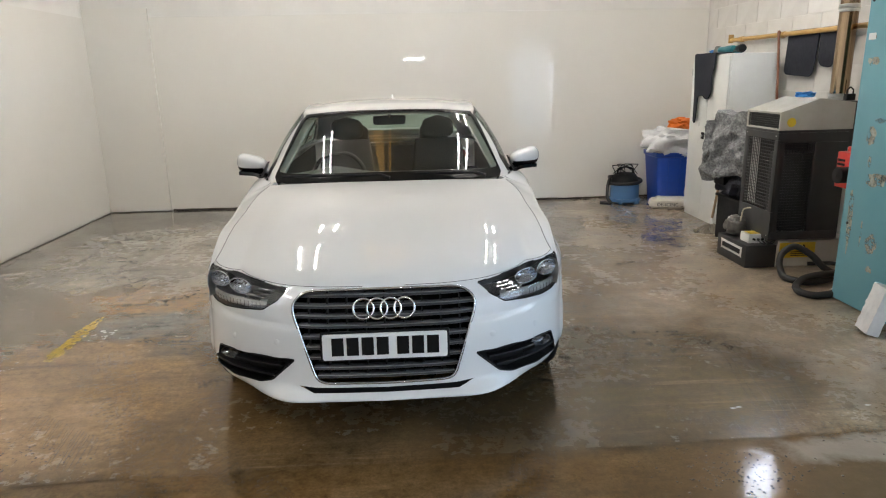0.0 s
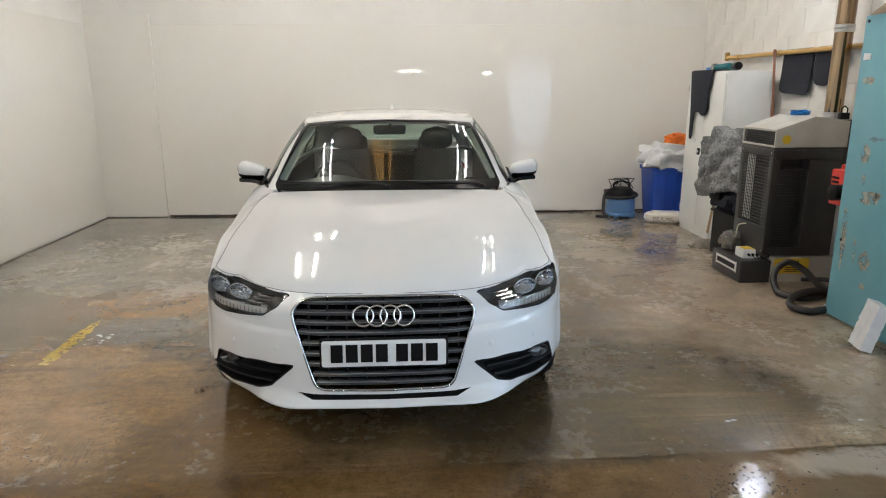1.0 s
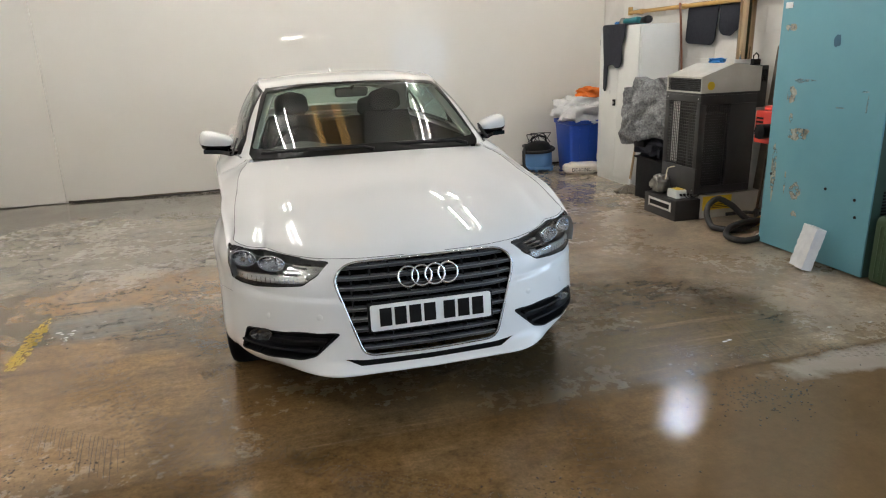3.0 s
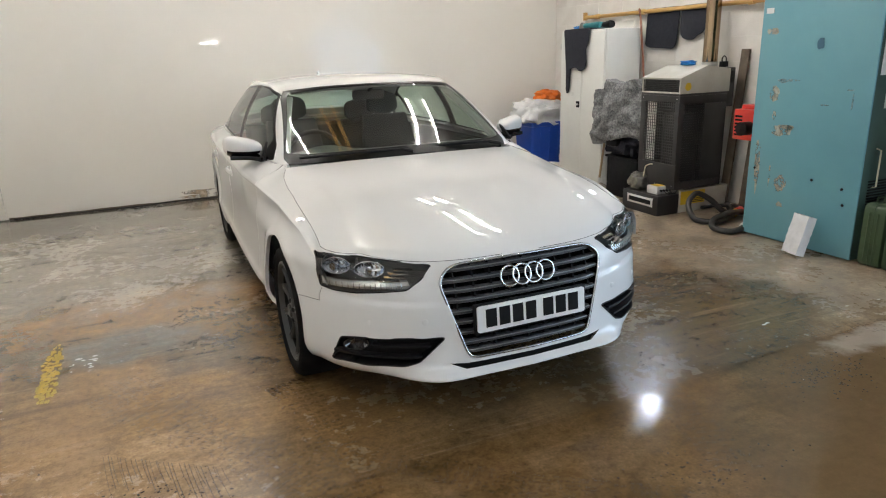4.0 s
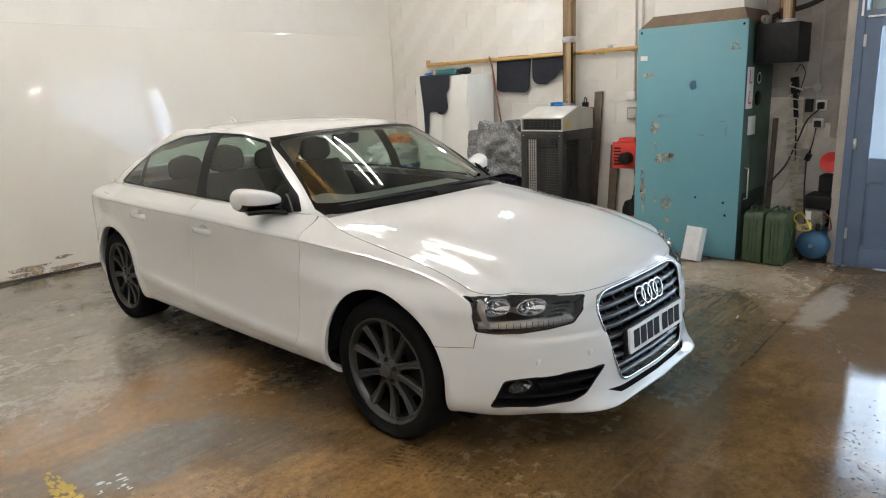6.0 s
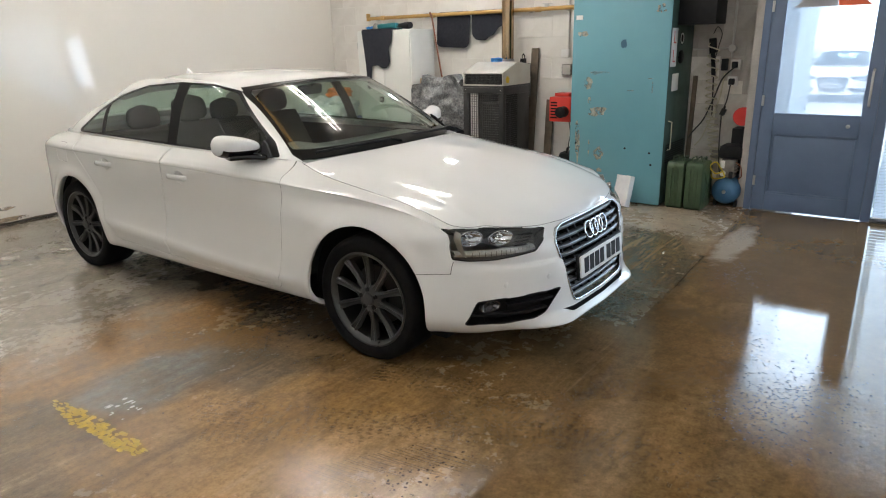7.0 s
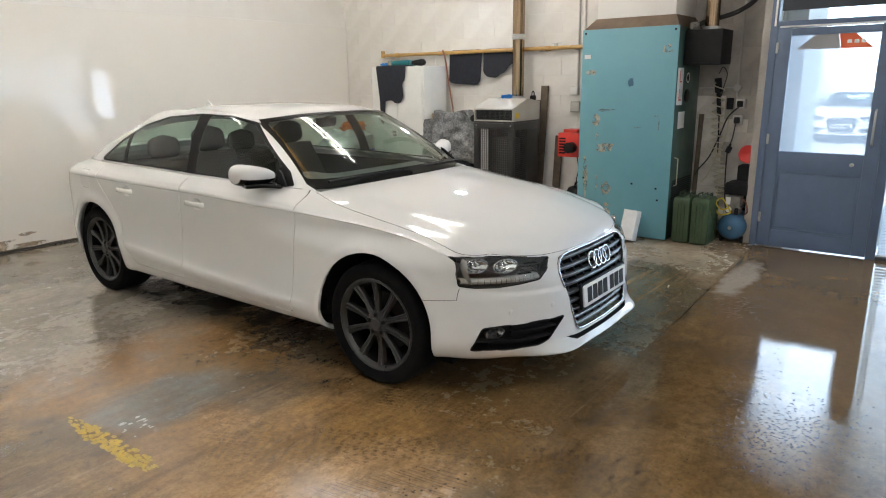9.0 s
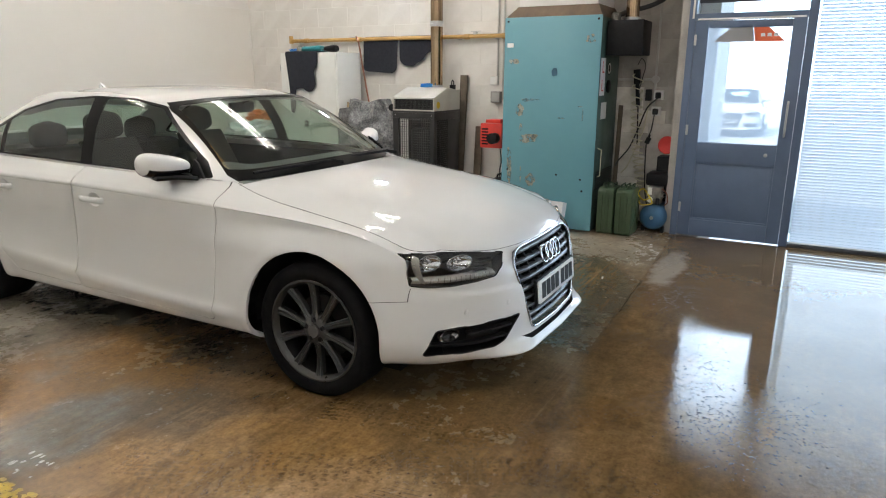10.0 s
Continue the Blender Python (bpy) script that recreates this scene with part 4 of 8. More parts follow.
def inside(poly, a, b):
    hit = False
    j = len(poly) - 1
    for i in range(len(poly)):
        (x0, y0), (x1, y1) = poly[i], poly[j]
        if (y0 > b) != (y1 > b) and a < (x1 - x0) * (b - y0) / (y1 - y0) + x0:
            hit = not hit
        j = i
    return hit


def rounded(poly, r=0.02, n=4):
    """A polygon with its corners rounded."""
    out = []
    for i in range(len(poly)):
        p, q, w = Vector(poly[i - 1]), Vector(poly[i]), Vector(poly[(i + 1) % len(poly)])
        d1, d2 = (p - q), (w - q)
        k = min(r, d1.length * 0.45, d2.length * 0.45)
        a, b = q + d1.normalized() * k, q + d2.normalized() * k
        for s in range(n + 1):
            t = s / n
            out.append(tuple(a * (1 - t) ** 2 + q * 2 * t * (1 - t) + b * t * t))
    return out


def grown(poly, d):
    """The polygon moved outward by d."""
    area = sum(poly[i - 1][0] * poly[i][1] - poly[i][0] * poly[i - 1][1] for i in range(len(poly)))
    sg = 1 if area > 0 else -1
    out = []
    for i in range(len(poly)):
        p, q, w = Vector(poly[i - 1]), Vector(poly[i]), Vector(poly[(i + 1) % len(poly)])
        e1, e2 = (q - p).normalized(), (w - q).normalized()
        n1, n2 = Vector((e1.y, -e1.x)) * sg, Vector((e2.y, -e2.x)) * sg
        m = n1 + n2
        if m.length < 1e-6:
            m = n1
        m.normalize()
        out.append(tuple(q + m * d / max(0.5, m.dot(n1))))
    return out


PROJ = {"side": (1, 2, 0), "front": (0, 2, 1), "top": (0, 1, 2)}


def knife(bm, tag, poly, view, accept, into):
    """Cuts the outline into the skin as seen from one side and tags the faces within it."""
    ia, ib, ic = PROJ[view]
    lo = (min(q[0] for q in poly) - 0.02, min(q[1] for q in poly) - 0.02)
    hi = (max(q[0] for q in poly) + 0.02, max(q[1] for q in poly) + 0.02)

    def near(f, l, h):
        return any(l[0] <= v.co[ia] for v in f.verts) and any(v.co[ia] <= h[0] for v in f.verts) and any(l[1] <= v.co[ib] for v in f.verts) and any(v.co[ib] <= h[1] for v in f.verts)

    pool = [f for f in bm.faces if accept(f) and near(f, lo, hi)]
    for i in range(len(poly)):
        (a0, b0), (a1, b1) = poly[i - 1], poly[i]
        if math.hypot(a1 - a0, b1 - b0) < 1e-5:
            continue
        l, h = (min(a0, a1) - 1e-4, min(b0, b1) - 1e-4), (max(a0, a1) + 1e-4, max(b0, b1) + 1e-4)
        pool = [f for f in pool if f.is_valid]
        pick = [f for f in pool if near(f, l, h)]
        if not pick:
            continue
        co, no = [0, 0, 0], [0, 0, 0]
        co[ia], co[ib] = a0, b0
        no[ia], no[ib] = b1 - b0, -(a1 - a0)
        es, vs = {e for f in pick for e in f.edges}, {v for f in pick for v in f.verts}
        res = bmesh.ops.bisect_plane(bm, geom=list(vs) + list(es) + pick, dist=1e-6, plane_co=co, plane_no=no)
        have = set(pool)
        for e in res["geom_cut"]:
            if isinstance(e, bmesh.types.BMEdge):
                for f in e.link_faces:
                    if f not in have:
                        have.add(f)
                        pool.append(f)
    for f in pool:
        if f.is_valid and accept(f):
            c = f.calc_center_median()
            if inside(poly, c[ia], c[ib]):
                f[tag] = into


def cut_car():
    bm, tag = car_skin()

    def on(*tags):
        return lambda f: f[tag] in tags

    # wheel arches
    for c, t in ((AX_F, 90), (AX_R, 90)):
        ra = 0.372 if c == AX_F else 0.360
        arch = [(c + ra * math.cos(a), 0.330 + ra * math.sin(a)) for a in np.linspace(-0.5, math.pi + 0.5, 60)]
        knife(bm, tag, arch + [(c - 0.33, 0.1), (c + 0.33, 0.1)], "side", lambda f: f[tag] == 0 and f.normal.x > 0.3, 90)
    # nose: grille, lower slot, fog recesses, lamps
    knife(bm, tag, GRILLE, "front", lambda f: f[tag] == 0 and f.normal.y < -0.2, 20)
    knife(bm, tag, [(-0.01, 0.262), (0.31, 0.262), (0.375, 0.288), (0.30, 0.282), (-0.01, 0.280)], "front", lambda f: f[tag] == 0 and f.normal.y < -0.2, 21)
    knife(bm, tag, FOG, "front", lambda f: f[tag] == 0 and f.normal.y < -0.05, 22)
    knife(bm, tag, LAMP, "front", lambda f: f[tag] == 0 and f.normal.y < 0.05 and f.calc_center_median().y < 0.55, 23)
    knife(bm, tag, rounded([(4.30, 0.725), (4.75, 0.71), (4.75, 0.845), (4.36, 0.855)], 0.02), "side", lambda f: f[tag] == 0 and f.normal.x > 0.02 and f.calc_center_median().x > 0.42, 24)
    # bumper seam
    side0 = lambda f: f[tag] == 0 and f.normal.x > 0.25
    knife(bm, tag, [(0.60, 0.5145), (0.405, 0.5295), (0.397, 0.585), (0.3945, 0.585), (0.402, 0.527), (0.60, 0.512)], "side", side0, 50)
    # doors
    for poly, t in ((DOOR_F, 10), (DOOR_R, 11)):
        knife(bm, tag, grown(poly, 0.0036), "side", lambda f: f[tag] in (0, 4) and f.normal.x > 0.1, t + 41)
        knife(bm, tag, poly, "side", on(t + 41), t)
    for t, (hu, hz) in ((13, (2.31, 0.812)), (14, (3.15, 0.822))):
        knife(bm, tag, [(hu + 0.052 * math.cos(a), hz + 0.038 * math.sin(a)) for a in np.linspace(0, 2 * math.pi, 28, endpoint=False)], "side", on(t - 3), t)
    # fuel flap
    flap = rounded([(3.70, 0.79), (3.86, 0.795), (3.86, 0.925), (3.70, 0.92)], 0.03)
    knife(bm, tag, grown(flap, 0.002), "side", lambda f: f[tag] == 0 and f.normal.x > 0.3, 53)
    knife(bm, tag, flap, "side", on(53), 12)
    # glass
    knife(bm, tag, DLO, "side", lambda f: f[tag] in (2, 3) and f.normal.x > 0.35, 30)
    for poly, t in ((WIN_F, 31), (WIN_R, 32), (WIN_Q, 33)):
        knife(bm, tag, poly, "side", on(30), t)
    knife(bm, tag, SCREEN, "front", lambda f: f[tag] in (2, 3) and f.normal.y < -0.25, 34)
    knife(bm, tag, SCREEN_IN, "front", on(34), 35)
    knife(bm, tag, BACKLIGHT, "front", lambda f: f[tag] in (2, 3) and f.normal.y > 0.25, 36)
    # bonnet against wing and bumper
    bm.normal_update()
    for v in bm.verts:
        if abs(v.co.x) < 1e-5:
            v.co.x = 0
    return bm, tag


GRILLE = [(-0.01, 0.690), (0.30, 0.687), (0.343, 0.677), (0.373, 0.652), (0.387, 0.625), (0.380, 0.585), (0.300, 0.335), (0.285, 0.312), (0.255, 0.302), (-0.01, 0.300)]
FOG = rounded([(0.385, 0.402), (0.547, 0.409), (0.70, 0.406), (0.757, 0.396), (0.776, 0.335), (0.789, 0.284), (0.674, 0.287), (0.546, 0.290), (0.49, 0.306)], 0.012)
LAMP = rounded([(0.400, 0.690), (0.552, 0.711), (0.66, 0.722), (0.758, 0.731), (0.806, 0.734), (0.812, 0.66), (0.802, 0.597), (0.765, 0.590), (0.70, 0.592), (0.61, 0.600), (0.517, 0.607), (0.452, 0.646)], 0.010)
DOOR_F = rounded([(1.56, 1.02), (1.47, 0.935), (1.435, 0.84), (1.452, 0.60), (1.485, 0.275), (2.535, 0.29), (2.515, 0.60), (2.47, 1.02)], 0.03)
DOOR_R = rounded([(2.478, 1.02), (2.523, 0.60), (2.543, 0.29), (3.16, 0.30), (3.26, 0.40), (3.30, 0.58), (3.42, 0.72), (3.56, 0.86), (3.60, 0.94), (3.62, 1.02), (3.0, 1.02)], 0.03)
DLO = rounded([(1.57, 0.962), (1.64, 1.035), (2.06, 1.295), (2.28, 1.334), (2.60, 1.342), (2.95, 1.318), (3.28, 1.250), (3.52, 1.145), (3.74, 1.005), (3.70, 0.988), (3.0, 0.985), (2.5, 0.975), (1.9, 0.960)], 0.02)
WIN_F = rounded([(1.71, 0.972), (1.705, 1.062), (2.075, 1.287), (2.28, 1.325), (2.492, 1.333), (2.458, 1.1), (2.450, 0.986), (2.0, 0.974)], 0.015)
WIN_R = rounded([(2.545, 0.990), (2.553, 1.1), (2.60, 1.333), (2.94, 1.310), (3.26, 1.243), (3.375, 1.194), (3.345, 1.06), (3.335, 0.996), (3.0, 0.995)], 0.015)
WIN_Q = rounded([(3.374, 0.998), (3.412, 1.166), (3.51, 1.134), (3.695, 1.015), (3.685, 0.998)], 0.012)
SCREEN = [(-0.01, 0.90), (0.35, 0.90), (0.60, 0.90), (0.655, 0.90), (0.698, 0.972), (0.588, 1.290), (0.565, 1.318), (0.50, 1.322), (0.3, 1.349), (-0.01, 1.359)]
SCREEN_IN = [(-0.01, 1.005), (0.35, 1.000), (0.60, 0.992), (0.670, 0.998), (0.674, 1.012), (0.560, 1.282), (0.535, 1.300), (0.3, 1.325), (-0.01, 1.334)]
BACKLIGHT = [(-0.01, 1.072), (0.40, 1.068), (0.60, 1.045), (0.61, 1.06), (0.50, 1.205), (0.47, 1.222), (0.3, 1.245), (-0.01, 1.262)]
BM_CAR, TAG_CAR = cut_car()


def panel(tags, thick=0.012, sides=(1,), push=0.0, back=None):
    """A mesh from the tagged faces of the skin, on one side or both, with turned-in edges. push: metres inward."""
    bm = BM_CAR
    fs = [f for f in bm.faces if f[TAG_CAR] in tags]
    vs, faces, loops = [], [], []
    for sd in sides:
        idx = {}
        base = len(vs)
        use = {}
        for f in fs:
            for v in f.verts:
                if v not in idx:
                    idx[v] = len(vs)
                    nrm = v.normal.copy()
                    if abs(v.co.x) < 1e-4:
                        nrm.x = 0
                        nrm.normalize()
                    p = v.co - nrm * push
                    vs.append((p.x * sd, p.y, p.z))
                    use[idx[v]] = Vector((nrm.x * sd, nrm.y, nrm.z))
            q = [idx[v] for v in f.verts]
            if sd < 0:
                q = q[::-1]
            faces.append(tuple(q))
            loops += [use[i] for i in q]
        if thick:
            inner = {}
            have = set(fs)
            for f in fs:
                for lp in f.loops:
                    e = lp.edge
                    if sum(1 for g in e.link_faces if g in have) != 1:
                        continue
                    if 0 in tags and any(g[TAG_CAR] in (20, 21, 22, 23) for g in e.link_faces):
                        continue
                    a, b = lp.vert, lp.link_loop_next.vert
                    if abs(a.co.x) < 1e-4 and abs(b.co.x) < 1e-4:
                        continue
                    for v in (a, b):
                        if v not in inner:
                            inner[v] = len(vs)
                            p = Vector(vs[idx[v]]) - use[idx[v]] * thick
                            vs.append(tuple(p))
                    q = [idx[b], idx[a], inner[a], inner[b]]
                    if sd < 0:
                        q = q[::-1]
                    n3 = (Vector(vs[q[1]]) - Vector(vs[q[0]])).cross(Vector(vs[q[2]]) - Vector(vs[q[0]]))
                    n3 = n3.normalized() if n3.length > 1e-12 else Vector((0, 0, 1))
                    faces.append(tuple(q))
                    loops += [n3] * 4
    me = bpy.data.meshes.new("panel")
    me.from_pydata(vs, [], faces)
    me.polygons.foreach_set("use_smooth", [True] * len(me.polygons))
    if len(loops) == len(me.loops):
        me.normals_split_custom_set([tuple(q) for q in loops])
    return me


def wheel_geo():
    """Meshes of a wheel that faces -x, its hub at the origin: name, mesh, material, label, pose."""
    turn = pose(0, 0, 0, 0, -90, 0)  # the lathe's z becomes -x, outward
    out = []
    tyre = Geo().lathe([(0.232, -0.215), (0.246, -0.228), (0.29, -0.235), (0.312, -0.228), (0.324, -0.205), (0.327, -0.16), (0.327, -0.05), (0.3235, -0.012), (0.310, 0.010), (0.288, 0.018), (0.262, 0.013), (0.246, 0.002), (0.236, -0.008)], 72, turn)
    out.append(("tyre", finish(tyre, smooth=1.2), M_TYRE, "black low-profile tyre"))
    # the barrel's near-black colour carries the shade between the spokes
    barrel = Geo().lathe([(0.221, -0.018), (0.217, -0.03), (0.210, -0.06), (0.205, -0.2), (0.238, -0.22)], 72, turn)
    out.append(("barrel", finish(barrel), mat("shaded_barrel", (0.006, 0.006, 0.006), 0.5, spec=0.1), "inside of the rim, blackened for shade"))
    rim = Geo().lathe([(0.246, 0.0), (0.248, 0.006), (0.240, 0.008), (0.232, 0.002), (0.226, -0.010), (0.221, -0.018)], 72, turn)
    hub = Geo().lathe([(0.0, 0.0), (0.034, 0.0), (0.036, -0.006), (0.062, -0.012), (0.074, -0.022), (0.080, -0.05), (0.0, -0.06)], 40, pose(0, 0, 0) @ turn)
    rim.add(hub.v, hub.f)
    out.append(("rim", finish(rim), M_RIM, "anthracite alloy rim"))
    spoke = Geo()
    rows = []
    for k in range(9):
        r = 0.052 + (0.232 - 0.052) * k / 8
        w = 0.0135 + 0.008 * (k / 8) ** 2 + 0.010 * max(0, 1 - k / 1.5)
        dep = -0.012 - 0.016 * math.sin(math.pi * k / 8) * 0.6 + 0.004 * k / 8
        sec = [(-w, dep - 0.03), (-w, dep - 0.004), (-w * 0.55, dep + 0.002), (-w * 0.25, dep - 0.003), (w * 0.25, dep - 0.003), (w * 0.55, dep + 0.002), (w, dep - 0.004), (w, dep - 0.03)]
        rows.append([(-b, a, r) for a, b in sec])
    spoke.grid(rows, close_u=True)
    spoke.f.append(tuple(range(8)))
    spoke.f.append(tuple(range(64, 72))[::-1])
    out.append(("spoke", finish(spoke), M_RIM, ""))
    cap = Geo().lathe([(0.0, 0.006), (0.028, 0.004), (0.031, 0.0), (0.031, -0.006)], 32, turn)
    out.append(("hub_cap", finish(cap), mat("hub_cap_grey", (0.085, 0.085, 0.085), 0.35, 0.7), "round grey centre cap"))
    # raised black discs stand in for the shade inside sunken bolt holes
    bolt = Geo().lathe([(0.0, -0.008), (0.007, -0.007), (0.008, -0.005), (0.0115, -0.004), (0.0125, -0.006), (0.013, -0.028)], 6, turn)
    out.append(("bolt_recess", finish(bolt), M_BLACK, ""))
    disc = Geo().lathe([(0.07, -0.085), (0.155, -0.085), (0.155, -0.11), (0.07, -0.11)], 48, turn)
    out.append(("brake_disc", finish(disc), mat("brake_steel", (0.016, 0.015, 0.014), 0.5, 0.5), "grey steel brake disc"))
    return out


def seat_mesh(kind):
    g = Geo()
    if kind == "back":
        rows = []
        for k in range(9):
            f = k / 8
            w, d = 0.235 - 0.05 * f ** 2, 0.075 - 0.02 * f
            c = Vector((0, 0.02 + 0.22 * f, 0.05 + 0.62 * f))
            rows.append([(c.x + w * math.copysign(abs(math.cos(a)) ** 0.5, math.cos(a)), c.y + d * math.copysign(abs(math.sin(a)) ** 0.7, math.sin(a)) - 0.03 * abs(math.cos(a)) ** 4, c.z) for a in np.linspace(0, 2 * math.pi, 24, endpoint=False)])
        g.grid(rows, close_u=True)
        g.f += [tuple(range(24)), tuple(range(8 * 24, 9 * 24))]
        return finish(g, 0.02, 2, 1.0)
    if kind == "cushion":
        g.box(-0.25, -0.48, -0.08, 0.25, 0.04, 0.07)
        return finish(g, 0.05, 4, 1.0)
    rows = []
    for k in range(9):
        f = k / 8
        w, d = 0.135 * (1 - 0.9 * abs(2 * f - 1) ** 5) * (1 - 0.10 * f), 0.050 * (1 - 0.8 * abs(2 * f - 1) ** 3)
        rows.append([(w * math.copysign(abs(math.cos(a)) ** 0.6, math.cos(a)), d * math.copysign(abs(math.sin(a)) ** 0.8, math.sin(a)), 0.19 * f) for a in np.linspace(0, 2 * math.pi, 24, endpoint=False)])
    g.grid(rows, close_u=True)
    g.f += [tuple(range(24)), tuple(range(8 * 24, 9 * 24))]
    return finish(g, smooth=1.2)


def build_car():
    car = thing("car", pose(0, CAR_Y, 0), "clean white four-door saloon car with grey alloy wheels", "car")
    body = part("body", panel({0, 2, 4}, 0.02, (1, -1)), M_CAR, car, "white painted wings, pillars, bumper and sills")
    part("bonnet", panel({1}, 0.012, (1, -1)), M_CAR, car, "smooth white bonnet")
    part("roof", panel({3}, 0.01, (1, -1)), M_CAR, car)
    for sd, nm in ((-1, "driver"), (1, "passenger")):
        for t in (10, 11):
            d = part("door", panel({t}, 0.012, (sd,)), M_CAR, car, "white front door" if t == 10 else "white rear door")
            hu, hz = (2.33, 0.812) if t == 10 else (3.17, 0.822)
            hx = skin_x(hu, hz)
            g = Geo()
            rows = []
            for k in range(13):
                f = k / 12
                u = hu - 0.10 + 0.20 * f
                o = 0.005 + 0.030 * math.sin(math.pi * f) ** 0.35
                rows.append([(sd * (hx - 0.004 + o * (0.6 + 0.4 * math.cos(a))), u, hz + 0.016 * math.sin(a)) for a in np.linspace(0, 2 * math.pi, 12, endpoint=False)])
            g.grid(rows, close_u=True)
            part("door_handle", finish(g, smooth=1.2), M_CAR, d, "white pull handle")
            cup = Geo()
            rows = []
            for k in range(7):
                r = 1.02 - k / 6
                rows.append([(sd * (skin_x(hu - 0.02 + 0.052 * math.cos(a), hz + 0.038 * math.sin(a)) - 0.0005 - 0.020 * math.sin(math.pi / 2 * k / 6)), hu - 0.02 + 0.052 * r * math.cos(a), hz + 0.038 * r * math.sin(a)) for a in np.linspace(0, 2 * math.pi, 28, endpoint=False)])
            cup.grid(rows, close_u=True)
            part("handle_cup", finish(cup, smooth=1.2), M_CAR, d, "shallow cup behind the handle")
        part("fuel_flap", panel({12}, 0.008, (sd,)), M_CAR, car)
        for t, nm2 in ((31, "side_window"), (32, "side_window"), (33, "quarter_light")):
            part(nm2, panel({t}, 0.0, (sd,)), M_SGLASS, car, "green-tinted side glass")
        part("window_trim", panel({30}, 0.006, (sd,)), M_PILLAR, car, "gloss black window surround")
        # bright strip under and round the side glass
        pts = []
        for a, z in ((1.52, 0.950), (1.9, 0.957), (2.4, 0.970), (3.0, 0.982), (3.5, 0.982), (3.70, 0.984)):
            pts.append((sd * (float(np.interp(a, RING_LOW[32:100, 1], RING_LOW[32:100, 0])) + 0.006), a, z))
        part("window_strip", finish(Geo().sweep(resample(pts, 30), 0, section=[(-0.006, -0.006), (0.006, -0.006), (0.006, 0.006), (-0.006, 0.006)])), M_CHROME, car, "bright metal strip under the windows")
        # wheelhouse
        for c in (AX_F, AX_R):
            g = Geo()
            arc = np.linspace(-0.12, math.pi + 0.12, 40)
            g.grid([[(sd * x, c + 0.385 * math.cos(a), 0.332 + 0.385 * math.sin(a)) for a in arc] for x in (0.825, 0.6, 0.5)])
            g.grid([[(sd * 0.5, c + 0.385 * math.cos(a), 0.332 + 0.385 * math.sin(a)) for a in arc], [(sd * 0.5, c, 0.3) for a in arc]])
            part("wheel_arch_liner", finish(g), M_UNDER, car, "black wheel arch liner")
        # mirror
        mg, rows = Geo(), []
        for k in range(17):
            f = k / 16
            w = (1 - abs(2 * (0.05 + 0.93 * f) - 1) ** 4.2) ** 0.5
            cx = 0.785 + 0.200 * f
            hh = 0.066 - 0.030 * (1 - f) ** 1.5
            rows.append([(sd * cx, 1.735 + 0.085 * f + (0.055 if math.cos(a) > 0 else 0.085) * w * math.cos(a), 1.022 + 0.012 * f + hh * w * math.copysign(abs(math.sin(a)) ** 0.7, math.sin(a))) for a in np.linspace(0, 2 * math.pi, 28, endpoint=False)])
        mg.grid(rows, close_u=True)
        mg.f += [tuple(range(28)), tuple(range(16 * 28, 17 * 28))]
        mir = part("door_mirror", finish(mg, smooth=1.3), M_CAR, car, "white door mirror")
        lip = Geo()
        lip.grid([[(q[0], c[1] + (q[1] - c[1]) * 1.03, c[2] + (q[2] - c[2]) * 1.03) for q in row[15:28]] for row in rows[1:16] for c in [np.mean(np.array(row), 0)]])
        part("mirror_lip", finish(lip, smooth=1.3), M_TRIM, mir, "black underside")
        arm = Geo().sweep([(sd * 0.765, 1.64, 0.966), (sd * 0.80, 1.69, 0.972), (sd * 0.85, 1.735, 0.974), (sd * 0.945, 1.77, 0.976)], 0, section=[(-0.055, -0.014), (0.05, -0.014), (0.05, 0.012), (-0.055, 0.012)])
        part("mirror_arm", finish(arm, 0.006), M_TRIM, mir, "black mirror foot")
        foot = Geo().prism([(1.58, 0.965), (1.67, 0.968), (1.68, 1.050), (1.65, 1.035)], 0, 0.012, "x")
        foot.v = [(sd * (0.792 - 0.42 * max(0, q[2] - 0.955) + q[0]), q[1], q[2]) for q in foot.v]
        part("mirror_sail", finish(foot), M_BLACK, mir)
        gl = Geo().prism(rounded([(0.815, 0.985), (0.95, 0.99), (0.965, 1.07), (0.825, 1.065)], 0.025), 1.815, 1.818, "y")
        gl.v = [(sd * q[0], q[1], q[2]) for q in gl.v]
        part("mirror_glass", finish(gl), M_CHROME, mir)
        # lamps
        lamp = part("headlamp", panel({23}, 0.0, (sd,), push=0.075), M_LAMPBLACK, car, "dark headlamp with chrome reflectors")
        part("lens", panel({23}, 0.0, (sd,), push=0.001), M_LENS, lamp, "clear headlamp cover")
        wall = panel({23}, 0.074, (sd,), push=0.002)
        wm = bpy.data.meshes.new("rim")
        keep = [p for p in wall.polygons if (Vector(wall.vertices[p.vertices[0]].co) - Vector(wall.vertices[p.vertices[3 if len(p.vertices) > 3 else 2]].co)).length > 0.07]
        wm.from_pydata([tuple(v.co) for v in wall.vertices], [], [tuple(p.vertices) for p in keep])
        part("housing", wm, M_LAMPBLACK, lamp)
        # two oval bowls under the upper edge, a silver bar along the foot, a silver outer cheek
        for (x, z, rx, rz) in ((0.742, 0.690, 0.048, 0.033), (0.630, 0.680, 0.052, 0.032)):
            bowl = Geo()
            rows = []
            for k in range(8):
                f = k / 7
                dep = 0.012 + 0.042 * math.sin(math.pi / 2 * f)
                rr = 1 - 0.82 * f ** 1.3
